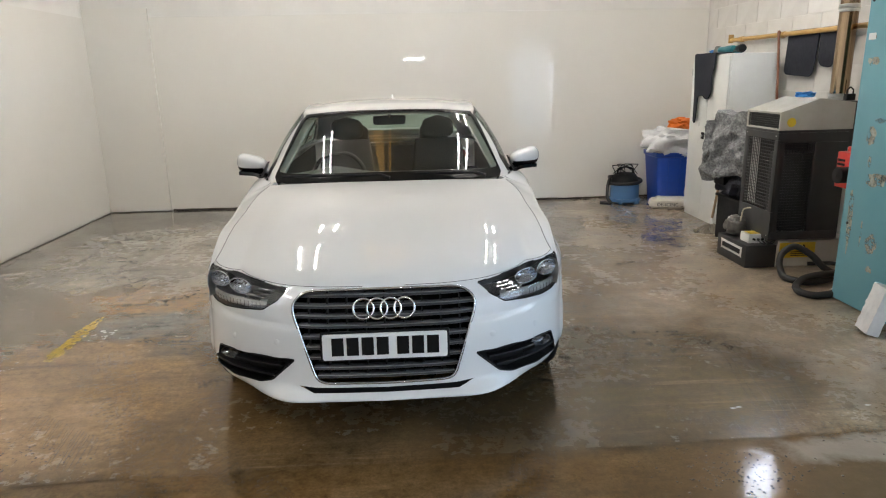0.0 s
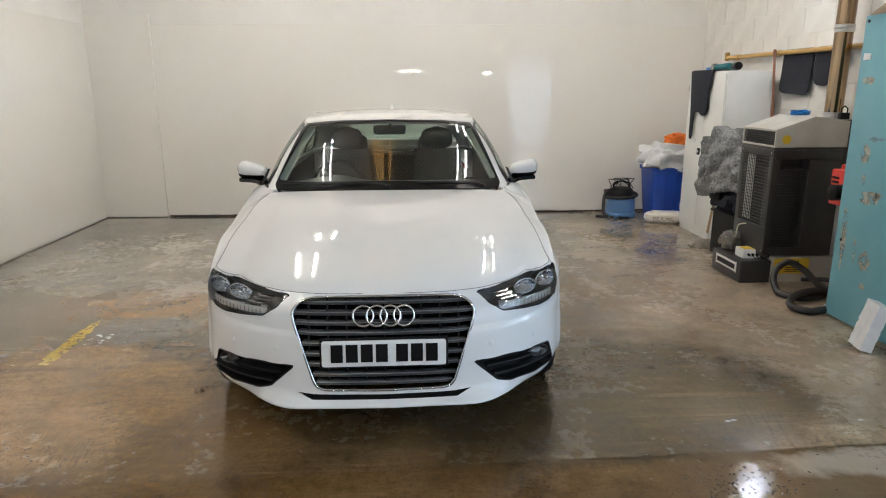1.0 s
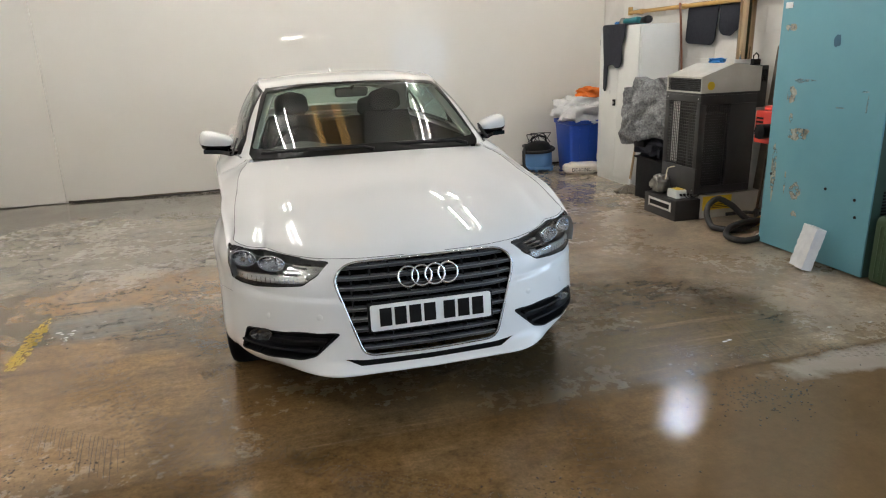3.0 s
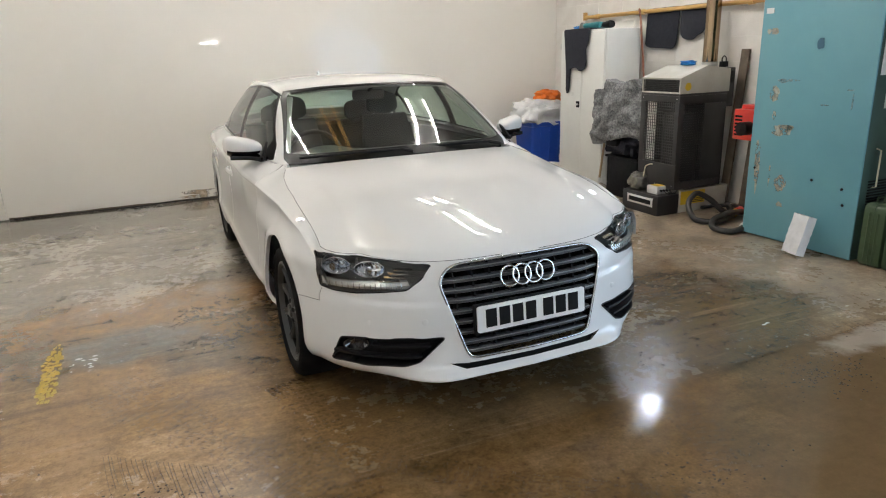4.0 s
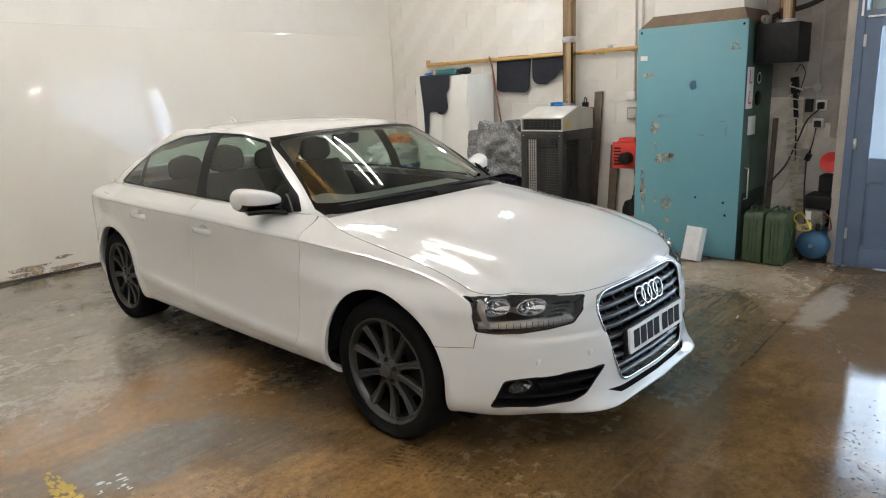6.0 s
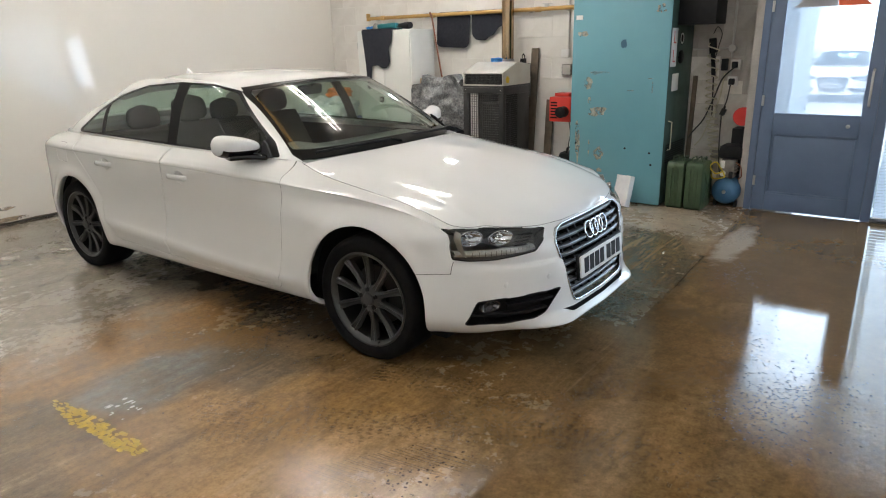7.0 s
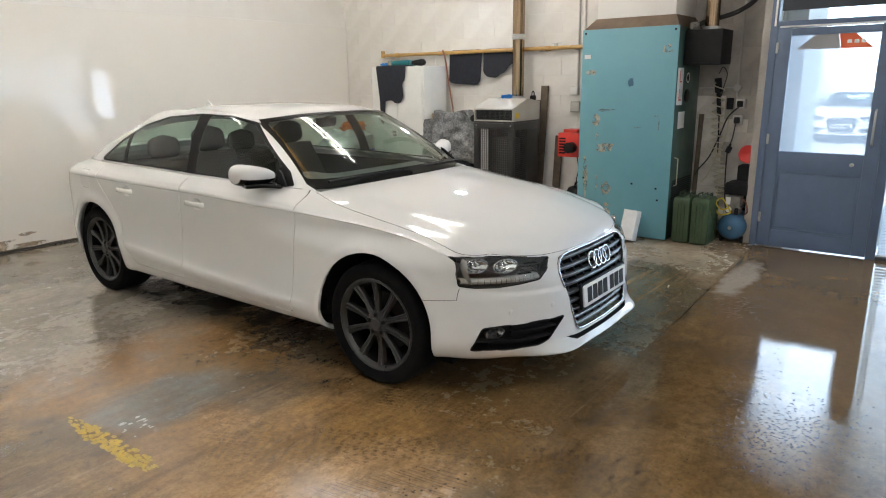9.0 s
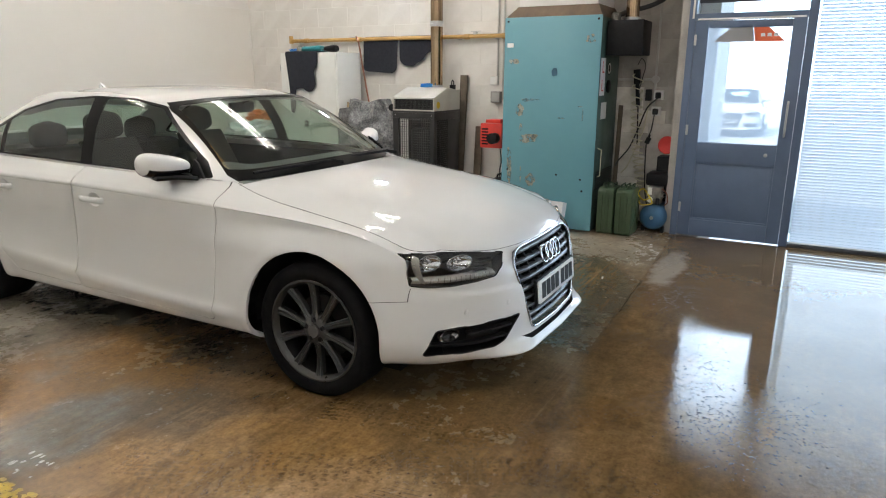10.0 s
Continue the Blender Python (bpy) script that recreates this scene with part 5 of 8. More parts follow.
                rows.append([(sd * (x + rx * rr * math.cos(a) - 0.012 * f), skin_u(x + rx * math.cos(a), z) + dep, z + rz * rr * math.sin(a)) for a in np.linspace(0, 2 * math.pi, 30, endpoint=False)])
            bowl.grid(rows, close_u=True)
            part("reflector", finish(bowl, smooth=0.25), M_CHROME, lamp, "oval chrome reflector")
            bz = [(sd * (x + 1.03 * rx * math.cos(a)), skin_u(x + rx * math.cos(a), z) + 0.011, z + 1.04 * rz * math.sin(a)) for a in np.linspace(0, 2 * math.pi, 30, endpoint=False)]
            part("bezel", finish(Geo().sweep(bz, 0.0028, 6, close=True), smooth=1.2), M_SATIN, lamp)
            m = Matrix.Translation((sd * (x - 0.012), skin_u(x, z) + 0.04, z)) @ Vector((sd * 0.3, -1, 0)).to_track_quat("Z", "Y").to_matrix().to_4x4()
            part("bulb", finish(Geo().lathe([(0.0, 0.012), (0.007, 0.008), (0.008, -0.02)], 12, m)), M_CHROME, lamp)
        bar = Geo()
        rows = [[(sd * x, skin_u(x, z0) + d, z0 + 0.012 * (0.8 - x)) for x in np.linspace(0.50, 0.792, 26)] for z0, d in ((0.606, 0.016), (0.618, 0.012), (0.630, 0.022), (0.634, 0.04))]
        bar.grid(rows)
        part("light_bar", finish(bar, smooth=0.4), M_LAMPBAR, lamp, "ribbed silver running-light bar")
        for k in range(14):
            x = 0.53 + 0.0185 * k
            part("bar_rib", finish(Geo().sweep([(sd * x, skin_u(x, z) + 0.013, z + 0.012 * (0.8 - x)) for z in (0.607, 0.618, 0.629)], 0.0015, 5)), M_SATIN, lamp)
        cheek = Geo()
        cheek.grid([[(sd * (skin_x(u0 + 0.05 * f + (0.72 - z) * -0.28, z) - 0.014 - 0.008 * f), u0 + 0.012 - 0.05 * f + (0.72 - z) * -0.28, z) for f in (0, 0.35, 0.7, 1)] for u0 in (0.395,) for z in np.linspace(0.612, 0.722, 8)])
        part("side_bar", finish(cheek), M_LAMPBAR, lamp, "silver outer cheek")
        for k in range(4):
            x0 = 0.470 + 0.02 * k
            z0 = 0.672 - 0.012 * k
            rows = [[(sd * x, skin_u(x, z0) + 0.016 + d, z0 + d * 0.4 + 0.05 * (x - x0)) for x in np.linspace(x0, x0 + 0.075, 6)] for d in (0.0, 0.014)]
            part("fin", finish(Geo().grid(rows)), M_SATIN, lamp)
        edge = [(sd * x, skin_u(x, z) - 0.0005, z) for x, z in LAMP if x < 0.80]
        part("seal", finish(Geo().sweep(edge, 0.0028, 6)), M_BLACK, lamp)
        part("tail_lamp", panel({24}, 0.01, (sd,)), M_TAIL, car, "dark red tail lamp")
        # fog recess
        fog = part("fog_recess", panel({22}, 0.0, (sd,), push=0.055), M_BLACK, car, "black bumper recess with slats")
        wall = panel({22}, 0.056, (sd,), push=0.001)
        wm = bpy.data.meshes.new("rim")
        keep = [p for p in wall.polygons if len(p.vertices) == 4 and (Vector(wall.vertices[p.vertices[0]].co) - Vector(wall.vertices[p.vertices[3]].co)).length > 0.05]
        wm.from_pydata([tuple(v.co) for v in wall.vertices], [], [tuple(p.vertices) for p in keep])
        part("recess_wall", wm, M_BLACK, fog)
        for z, xa, xb in ((0.330, 0.475, 0.77), (0.372, 0.44, 0.655)):
            pts = [(sd * x, skin_u(x, z) + 0.016, z + 0.02 * (x - 0.5)) for x in np.linspace(xa, xb, 14)]
            part("slat", finish(Geo().sweep(pts, 0, section=[(-0.02, -0.005), (0.012, -0.005), (0.014, 0.0), (0.012, 0.005), (-0.02, 0.005)])), M_BLACK, fog)
        edge = [(sd * x, skin_u(x, z) - 0.0002, z) for x, z in FOG]
        part("recess_edge", finish(Geo().sweep(edge, 0.004, 6, close=True)), M_BLACK, fog)
        u = skin_u(0.705, 0.365)
        m = Matrix.Translation((sd * 0.705, u + 0.028, 0.365)) @ Vector((sd * 0.45, -1, 0)).to_track_quat("Z", "Y").to_matrix().to_4x4()
        m = m @ Matrix.Diagonal((1.35, 0.72, 1, 1))
        part("fog_lamp", finish(Geo().lathe([(0.0, -0.02), (0.02, -0.018), (0.036, 0.0), (0.040, 0.0), (0.040, -0.02)], 24, m)), M_FOGLAMP, fog, "round fog lamp")
        # seats
        for (x, u0, z0) in ((0.37, 2.62, 0.42),):
            st = part("seat", seat_mesh("back"), M_DARKIN, car, "dark cloth front seat", pose(sd * x, u0, z0, -6, 0, 0))
            part("seat_cushion", seat_mesh("cushion"), M_DARKIN, st)
            part("headrest", seat_mesh("head"), M_DARKIN, st, "", pose(0, 0.235, 0.66))
    tub = Geo().box(-0.74, 1.45, 0.21, 0.74, 4.2, 0.30)
    tub.grid([[(s * 0.78, u, z) for z in (0.25, 0.93)] for s in (1,) for u in (1.70, 4.0)]).grid([[(-0.78, u, z) for z in (0.25, 0.93)] for u in (1.70, 4.0)])
    tub.grid([[(x, 1.42, z) for z in (0.2, 0.84)] for x in (-0.64, 0.64)])
    part("cabin_trim", finish(tub), M_DARKIN, car, "dark cabin floor and door cards")
    part("undertray", Geo().box(-0.72, 0.50, 0.150, 0.72, 4.15, 0.22).box(-0.74, 1.32, 0.155, 0.74, 3.24, 0.235), M_UNDER, car)
    part("engine_bay", Geo().box(-0.62, 0.22, 0.25, 0.62, 1.35, 0.55), M_UNDER, car)
    # dashboard
    rows = []
    for x in np.linspace(-0.74, 0.74, 25):
        q = math.exp(-((x + 0.37) / 0.16) ** 2)
        rows.append([(0.88 * x, 1.42 + 0.10 * (abs(x) / 0.74) ** 2, 0.90), (0.90 * x, 1.53, 0.915), (0.96 * x, 1.72, 0.925 + 0.018 * q), (x, 1.92 - 0.02 * q, 0.935 + 0.045 * q), (x, 2.0, 0.91 + 0.02 * q), (x, 2.02, 0.82), (x, 1.96, 0.62), (x, 1.8, 0.5)])
    part("dashboard", finish(Geo().grid(rows), smooth=0.9), M_DASH, car, "grey moulded dashboard")
    sw = part("steering_wheel", finish(Geo().sweep([(0.185 * math.cos(a), 0.185 * math.sin(a), 0) for a in np.linspace(0, 2 * math.pi, 40, endpoint=False)], 0.015, 10, close=True), smooth=1.2), M_BLACK, car, "black leather steering wheel", pose(-0.37, 2.14, 0.865, 68, 0, 0))
    hubg = Geo().box(-0.07, -0.06, -0.03, 0.07, 0.05, 0.0)
    hubg.box(-0.18, -0.02, -0.02, 0.18, 0.02, -0.008)
    part("wheel_boss", finish(hubg, 0.012), M_BLACK, sw)
    part("rear_bench", finish(Geo().box(-0.62, 3.05, 0.35, 0.62, 3.5, 0.55).box(-0.62, 3.42, 0.5, 0.62, 3.62, 0.98), 0.05, 3), M_DARKIN, car, "dark cloth rear bench")
    for x in (-0.36, 0.36):
        part("rear_headrest", seat_mesh("head"), M_DARKIN, car, "", pose(x, 3.55, 0.96))
    part("parcel_shelf", Geo().box(-0.58, 3.6, 0.915, 0.58, 4.0, 0.935), M_DARKIN, car)
    for sd in (-1, 1):
        tr_ = Geo().sweep([(sd * 0.672, 1.60, 0.985), (sd * 0.632, 1.74, 1.075), (sd * 0.582, 1.91, 1.185), (sd * 0.535, 2.06, 1.272)], 0, section=[(-0.028, -0.01), (0.028, -0.01), (0.028, 0.008), (-0.028, 0.008)])
        part("pillar_trim", finish(tr_, 0.004), M_LINER, car, "pale windscreen pillar trim")
    # headliner just under the roof and pillars
    part("headliner", panel({3}, 0.0, (1, -1), push=0.03), M_LINER, car, "pale headliner")
    mirror = part("rear_view_mirror", finish(Geo().prism(rounded([(-0.11, -0.032), (0.11, -0.032), (0.115, 0.03), (-0.115, 0.03)], 0.02), -0.012, 0.012), 0.004), M_BLACK, car, "black rear-view mirror", pose(0, 2.10, 1.265, 8, 0, 8))
    part("mirror_stem", Geo().sweep([(0, 0, 0.02), (0, -0.06, 0.06)], 0.01, 8), M_BLACK, mirror)
    # windscreen
    part("windscreen_border", panel({34}, 0.004, (1, -1)), M_PILLAR, car, "black printed windscreen border")
    part("windscreen", panel({35}, 0.0, (1, -1)), M_WGLASS, car, "clear tinted windscreen")
    part("rear_screen", panel({36}, 0.0, (1, -1)), M_SGLASS, car, "tinted rear screen")
    for t in (50, 51, 52, 53):
        for sd in (1, -1):
            part("shut_line", panel({t}, 0.0, (sd,), push=0.002), M_GAP, car, "dark gap between two panels")
    jc, jw = int(np.argmin(np.abs(TOP[:, 1] - 0.41)[:80])), int(np.argmin(np.abs(TOP[:110, 1] - 1.44)))
    for sd in (-1, 1):
        line = [(sd * q[0], q[1], q[2] + 0.0005) for q in TOP[3 : jw + 1]]
        part("shut_line", finish(Geo().sweep(line, 0.0010, 6)), M_GAP, car, "dark gap between bonnet and wing")
    for x0, x1 in ((-0.63, -0.05), (-0.02, 0.52)):
        bl = Geo()
        bl.sweep([(x0, 1.415, 0.985), ((x0 + x1) / 2, 1.375, 0.992), (x1, 1.375, 0.988)], 0.008, 6)
        bl.sweep([(x1, 1.375, 0.988), (x1 + 0.06, 1.34, 0.974)], 0.011, 6)
        part("wiper", finish(bl), M_BLACK, car, "black wiper arm")
    cw = Geo()
    k = np.linspace(-1, 1, 31)
    cw.grid([[(0.62 * t, 1.33 + 0.11 * abs(t) ** 2.2, 0.952 - 0.012 * abs(t) ** 2.5) for t in k], [(0.65 * t, 1.375 + 0.12 * abs(t) ** 2.2, 0.956 - 0.01 * abs(t) ** 2.5) for t in k], [(0.64 * t, 1.40 + 0.13 * abs(t) ** 2.2, 0.99 - 0.016 * abs(t) ** 2.5) for t in k]])
    part("cowl", finish(cw), M_BLACK, car, "black cowl under the windscreen")
    # grille
    gr = part("grille", panel({20}, 0.0, (1, -1), push=0.07), M_UNDER, car, "dark single-frame grille with chrome surround")
    def width_at(z):
        pts = GRILLE[1:]
        return max(float(np.interp(z, [q[1] for q in pts[::-1]], [q[0] for q in pts[::-1]])), 0.1)
    for z in (0.665, 0.625, 0.585, 0.545, 0.50, 0.455, 0.41, 0.365, 0.328):
        w = width_at(z) - 0.006
        pts = [(x, skin_u(x, z) + 0.022, z) for x in np.linspace(-w, w, 25)]
        part("grille_slat", finish(Geo().sweep(pts, 0, section=[(-0.02, -0.011), (0.006, -0.012), (0.012, -0.008), (0.012, 0.003), (0.006, 0.008), (-0.02, 0.006)])), M_GREYSLAT, gr)
        part("slat_edge", finish(Geo().sweep([(x, u - 0.0135, z2 + 0.0035) for x, u, z2 in pts], 0.0022, 6)), mat("slat_silver", (0.24, 0.245, 0.25), 0.3, 0.8), gr)
    for x in np.linspace(-0.32, 0.32, 9):
        zs = [z for z in np.linspace(0.31, 0.69, 20) if width_at(z) > abs(x) + 0.005]
        if len(zs) > 2:
            part("grille_upright", finish(Geo().sweep([(x, skin_u(x, z) + 0.04, z) for z in zs], 0, section=[(-0.003, -0.02), (0.003, -0.02), (0.003, 0.02), (-0.003, 0.02)])), M_BLACK, gr)
    half = rounded([(-0.4, 0.690)] + [q for q in GRILLE if q[0] > 0] + [(-0.4, 0.300)], 0.03)
    loop = [(0, 0.690)] + [q for q in half if q[0] > 0.02] + [(0, 0.300)]
    full = loop + [(-x, z) for x, z in loop[-2:0:-1]]
    pts = resample([(x, skin_u(x, z) - 0.004, z) for x, z in full + full[:1]], 150)[:-1]
    for _ in range(30):
        pts[:, 1] = (np.roll(pts[:, 1], 1) + 2 * pts[:, 1] + np.roll(pts[:, 1], -1)) / 4
    part("chrome_surround", finish(Geo().sweep(pts, 0.0062, 8, close=True), smooth=1.2), M_SATIN, gr, "satin chrome surround")
    for x in (-0.0855, -0.0285, 0.0285, 0.0855):
        u = skin_u(0.03, 0.618)
        m = pose(x, u - 0.004 - (0.002 if abs(x) < 0.05 else 0), 0.618, 74, 0, 0)
        part("badge_ring", finish(Geo().sweep([m @ Vector((0.0425 * math.cos(a), 0.0425 * math.sin(a), 0)) for a in np.linspace(0, 2 * math.pi, 36, endpoint=False)], 0.0053, 8, close=True), smooth=1.2), M_CHROME, gr, "chrome ring")
    part("lower_slot", panel({21}, 0.0, (1, -1), push=0.02), M_UNDER, car, "thin black slot in the lip")
    # plate with plain bars for its characters
    um = skin_u(0.1, 0.47) - 0.002
    pl = part("number_plate", finish(Geo().prism(rounded([(-0.26, -0.0555), (0.26, -0.0555), (0.26, 0.0555), (-0.26, 0.0555)], 0.012), -0.004, 0.004), 0.001), M_PLATE, car, "white front number plate", pose(0, um - 0.012, 0.468, -5, 0, 0))
    x = -0.222
    for k in range(7):
        w = 0.05
        part("plate_bar", Geo().box(x, -0.0062, -0.037, x + w, -0.0045, 0.040), M_INK, pl)
        x += w + 0.0125 + (0.022 if k == 3 else 0)
    part("plate_backing", rbox(-0.27, 0.004, -0.064, 0.27, 0.02, 0.064, 0.004), M_BLACK, pl)
    for x, z in ((-0.46, 0.475), (0.46, 0.475), (-0.66, 0.47), (0.66, 0.47)):
        u = skin_u(x, z)
        m = Matrix.Translation((x, u, z)) @ Vector((x * 0.6, -1, 0)).to_track_quat("Z", "Y").to_matrix().to_4x4()
        part("parking_sensor", finish(Geo().lathe([(0.0, 0.0012), (0.012, 0.0012), (0.0135, 0.0004), (0.0135, -0.003)], 20, m)), M_CAR, car)
    # wheels
    geos = wheel_geo()
    table = {q[0]: q for q in geos}
    for sd in (-1, 1):
        for c in (AX_F, AX_R):
            m = pose(sd * 0.858, c, HUB) @ (pose(0, 0, 0, -3 if c == AX_F else 11, 0, 0) if sd < 0 else pose(0, 0, 0, random.uniform(-20, 20), 0, 180))
            w = part("wheel", table["rim"][1], M_RIM, car, "grey ten-spoke alloy wheel", m)
            part("barrel", table["barrel"][1], table["barrel"][2], w)
            part("tyre", table["tyre"][1], M_TYRE, w, "black low-profile tyre")
            part("hub_cap", table["hub_cap"][1], table["hub_cap"][2], w)
            part("brake_disc", table["brake_disc"][1], table["brake_disc"][2], w)
            for k in range(10):
                part("spoke", table["spoke"][1], M_RIM, w, "", pose(0, 0, 0, 36 * k, 0, 0))
            for k in range(5):
                a = 2 * math.pi * k / 5 + 0.3
                part("bolt_recess", table["bolt_recess"][1], M_BLACK, w, "", pose(0, 0.050 * math.cos(a), 0.050 * math.sin(a)))
    fin = Geo().sweep([(0, 3.34, 1.325), (0, 3.39, 1.362), (0, 3.435, 1.392), (0, 3.45, 1.375), (0, 3.455, 1.29)], 0.010, 8)
    part("roof_aerial", finish(fin), M_CAR, car)
    return car


CAR = build_car()


# ---- things along the right wall ----
M_CAB = mat("grey_white_enamel", (0.76, 0.77, 0.74), 0.35, second=(0.70, 0.71, 0.68), scale=2.5, rough_var=0.08, bump=0.03)
M_MATB = mat("black_carpet_mat", (0.013, 0.015, 0.024), 0.95, second=(0.022, 0.024, 0.034), scale=30, bump=0.5, bump_scale=300)
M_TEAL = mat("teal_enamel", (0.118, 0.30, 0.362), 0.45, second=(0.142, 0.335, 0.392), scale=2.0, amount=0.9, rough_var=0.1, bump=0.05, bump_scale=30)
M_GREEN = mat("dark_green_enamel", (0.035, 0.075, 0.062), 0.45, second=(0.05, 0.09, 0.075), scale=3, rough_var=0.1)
M_CHIP = ragged(mat("flaked_primer", (0.46, 0.45, 0.38), 0.8, second=(0.24, 0.20, 0.14), scale=26, amount=0.7), 17.0, 0.44, 0.53)
M_SCRATCH = ragged(mat("pale_scratch", (0.28, 0.42, 0.45), 0.6), 24.0, 0.45, 0.6)
M_DKGREY = mat("charcoal_sheet_steel", (0.022, 0.022, 0.023), 0.42, second=(0.032, 0.032, 0.032), scale=5, rough_var=0.08)
M_BEIGE = mat("cream_sheet_steel", (0.54, 0.53, 0.485), 0.4, second=(0.44, 0.42, 0.365), scale=4)
M_YELL = mat("yellow_label", (0.75, 0.52, 0.03), 0.5, second=(0.66, 0.45, 0.03), scale=8)
M_WHITE = mat("white_plastic", (0.74, 0.74, 0.72), 0.4, second=(0.68, 0.67, 0.64), scale=6)
M_RED = mat("red_enamel", (0.62, 0.045, 0.03), 0.35, second=(0.52, 0.035, 0.025), scale=5)
M_BLUEP = mat("blue_plastic", (0.012, 0.06, 0.36), 0.35, second=(0.016, 0.07, 0.42), scale=4, bump=0.05)
M_VACBLUE = mat("pale_blue_plastic", (0.09, 0.22, 0.45), 0.35)
M_WOOD = mat("weathered_timber", (0.085, 0.066, 0.047), 0.8, second=(0.15, 0.115, 0.08), scale=9, bump=0.3)
M_PALEWOOD = mat("pale_broom_wood", (0.45, 0.33, 0.20), 0.6, second=(0.36, 0.25, 0.14), scale=12)
M_OCHRE = mat("ochre_pipe_paint", (0.52, 0.32, 0.10), 0.45, second=(0.42, 0.25, 0.08), scale=7)
M_FLUE = mat("flue_streaked_steel", (0.46, 0.34, 0.22), 0.12, 1.0, second=(0.10, 0.055, 0.03), scale=1.0, amount=0.5)
# noise stretched along the pipe paints streaky dark reflections into its colour
fm = M_FLUE.node_tree.nodes.new("ShaderNodeMapping")
fm.inputs["Scale"].default_value = (22.0, 22.0, 0.5)
M_FLUE.node_tree.links.new(M_FLUE.node_tree.nodes["Texture Coordinate"].outputs["Object"], fm.inputs["Vector"])
M_FLUE.node_tree.links.new(fm.outputs["Vector"], M_FLUE.node_tree.nodes["Noise Texture"].inputs["Vector"])
M_COPPER = mat("rusty_hose", (0.18, 0.06, 0.03), 0.6, second=(0.25, 0.10, 0.05), scale=15)
M_JERRY = mat("olive_green_paint", (0.032, 0.06, 0.026), 0.45, second=(0.048, 0.08, 0.038), scale=6, rough_var=0.1)
M_TANK = mat("blue_tank_paint", (0.032, 0.11, 0.22), 0.4, second=(0.05, 0.15, 0.27), scale=6)
M_FELT = mat("grey_felt_carpet", (0.10, 0.105, 0.11), 0.95, second=(0.36, 0.365, 0.37), scale=48, amount=0.6, bump=1.0, bump_scale=90)
M_PVC = mat("grey_conduit", (0.45, 0.44, 0.41), 0.5)
M_CABLE = mat("black_cable", (0.014, 0.014, 0.014), 0.5)
M_ORANGE = mat("orange_cloth", (0.80, 0.20, 0.02), 0.7, second=(0.70, 0.16, 0.02), scale=8, bump=0.3, bump_scale=30)
M_TEALTOOL = mat("teal_tool_plastic", (0.02, 0.17, 0.19), 0.4)
M_YCORD = mat("yellow_cord", (0.65, 0.50, 0.05), 0.5)
M_AIRHOSE = mat("beige_air_hose", (0.62, 0.58, 0.43), 0.45)
M_ALLOY = mat("grease_alloy", (0.26, 0.25, 0.23), 0.5, 0.6, second=(0.16, 0.15, 0.14), scale=14)
M_BAG = mat("clear_film", (0.76, 0.77, 0.78), 0.25, second=(0.64, 0.65, 0.67), scale=10, bump=0.6, bump_scale=12)
M_SALT = mat("salt_sack", (0.80, 0.76, 0.69), 0.5, second=(0.70, 0.64, 0.55), scale=5, bump=0.4, bump_scale=14)
M_MOP = mat("mop_strands", (0.30, 0.27, 0.22), 0.95, second=(0.2, 0.17, 0.13), scale=30, bump=0.6)
M_BLUEGLOVE = mat("blue_nitrile", (0.02, 0.22, 0.62), 0.45)


def wire(pts, r=0.006, n=40, seg=8):
    """A smooth cable through the points."""
    k = np.arange(len(pts))
    t = np.linspace(0, k[-1], n)
    out = np.stack([smooth_curve(k, [q[c] for q in pts])(t) for c in range(3)], -1)
    return finish(Geo().sweep(out, r, seg), smooth=1.2)


def lump(w, d, h, seed, freq=3.0, amp=0.25, sharp=0.6, segs=(28, 18)):
    """A crumpled closed body that sits on z = 0."""
    g, rows = Geo(), []
    for i in range(segs[1] + 1):
        th = math.pi * i / segs[1]
        row = []
        for j in range(segs[0]):
            ph = 2 * math.pi * j / segs[0]
            n3 = Vector((math.sin(th) * math.cos(ph), math.sin(th) * math.sin(ph), -math.cos(th)))
            s = Vector([math.copysign(abs(c) ** sharp, c) for c in n3])
            r = 1 + amp * noise.noise(n3 * freq + Vector((seed, seed * 2, 0)))
            row.append((0.5 * w * s.x * r, 0.5 * d * s.y * r, max(0.0, 0.5 * h * (s.z * r + 1))))
        rows.append(row)
    g.grid(rows, close_u=True)
    return finish(g, smooth=0.9)


def letters(text, size, material, name, parent, m, label=""):
    """Words in the built-in font, as a mesh."""
    cu = bpy.data.curves.new("text", "FONT")
    cu.body, cu.size, cu.extrude, cu.align_x, cu.align_y = text, size, 0.0008, "CENTER", "CENTER"
    tmp = bpy.data.objects.new("text", cu)
    scene.collection.objects.link(tmp)
    bpy.context.view_layer.update()
    me = bpy.data.meshes.new_from_object(tmp.evaluated_get(bpy.context.evaluated_depsgraph_get()))
    bpy.data.objects.remove(tmp)
    me.materials.clear()
    return part(name, me, material, parent, label, m)


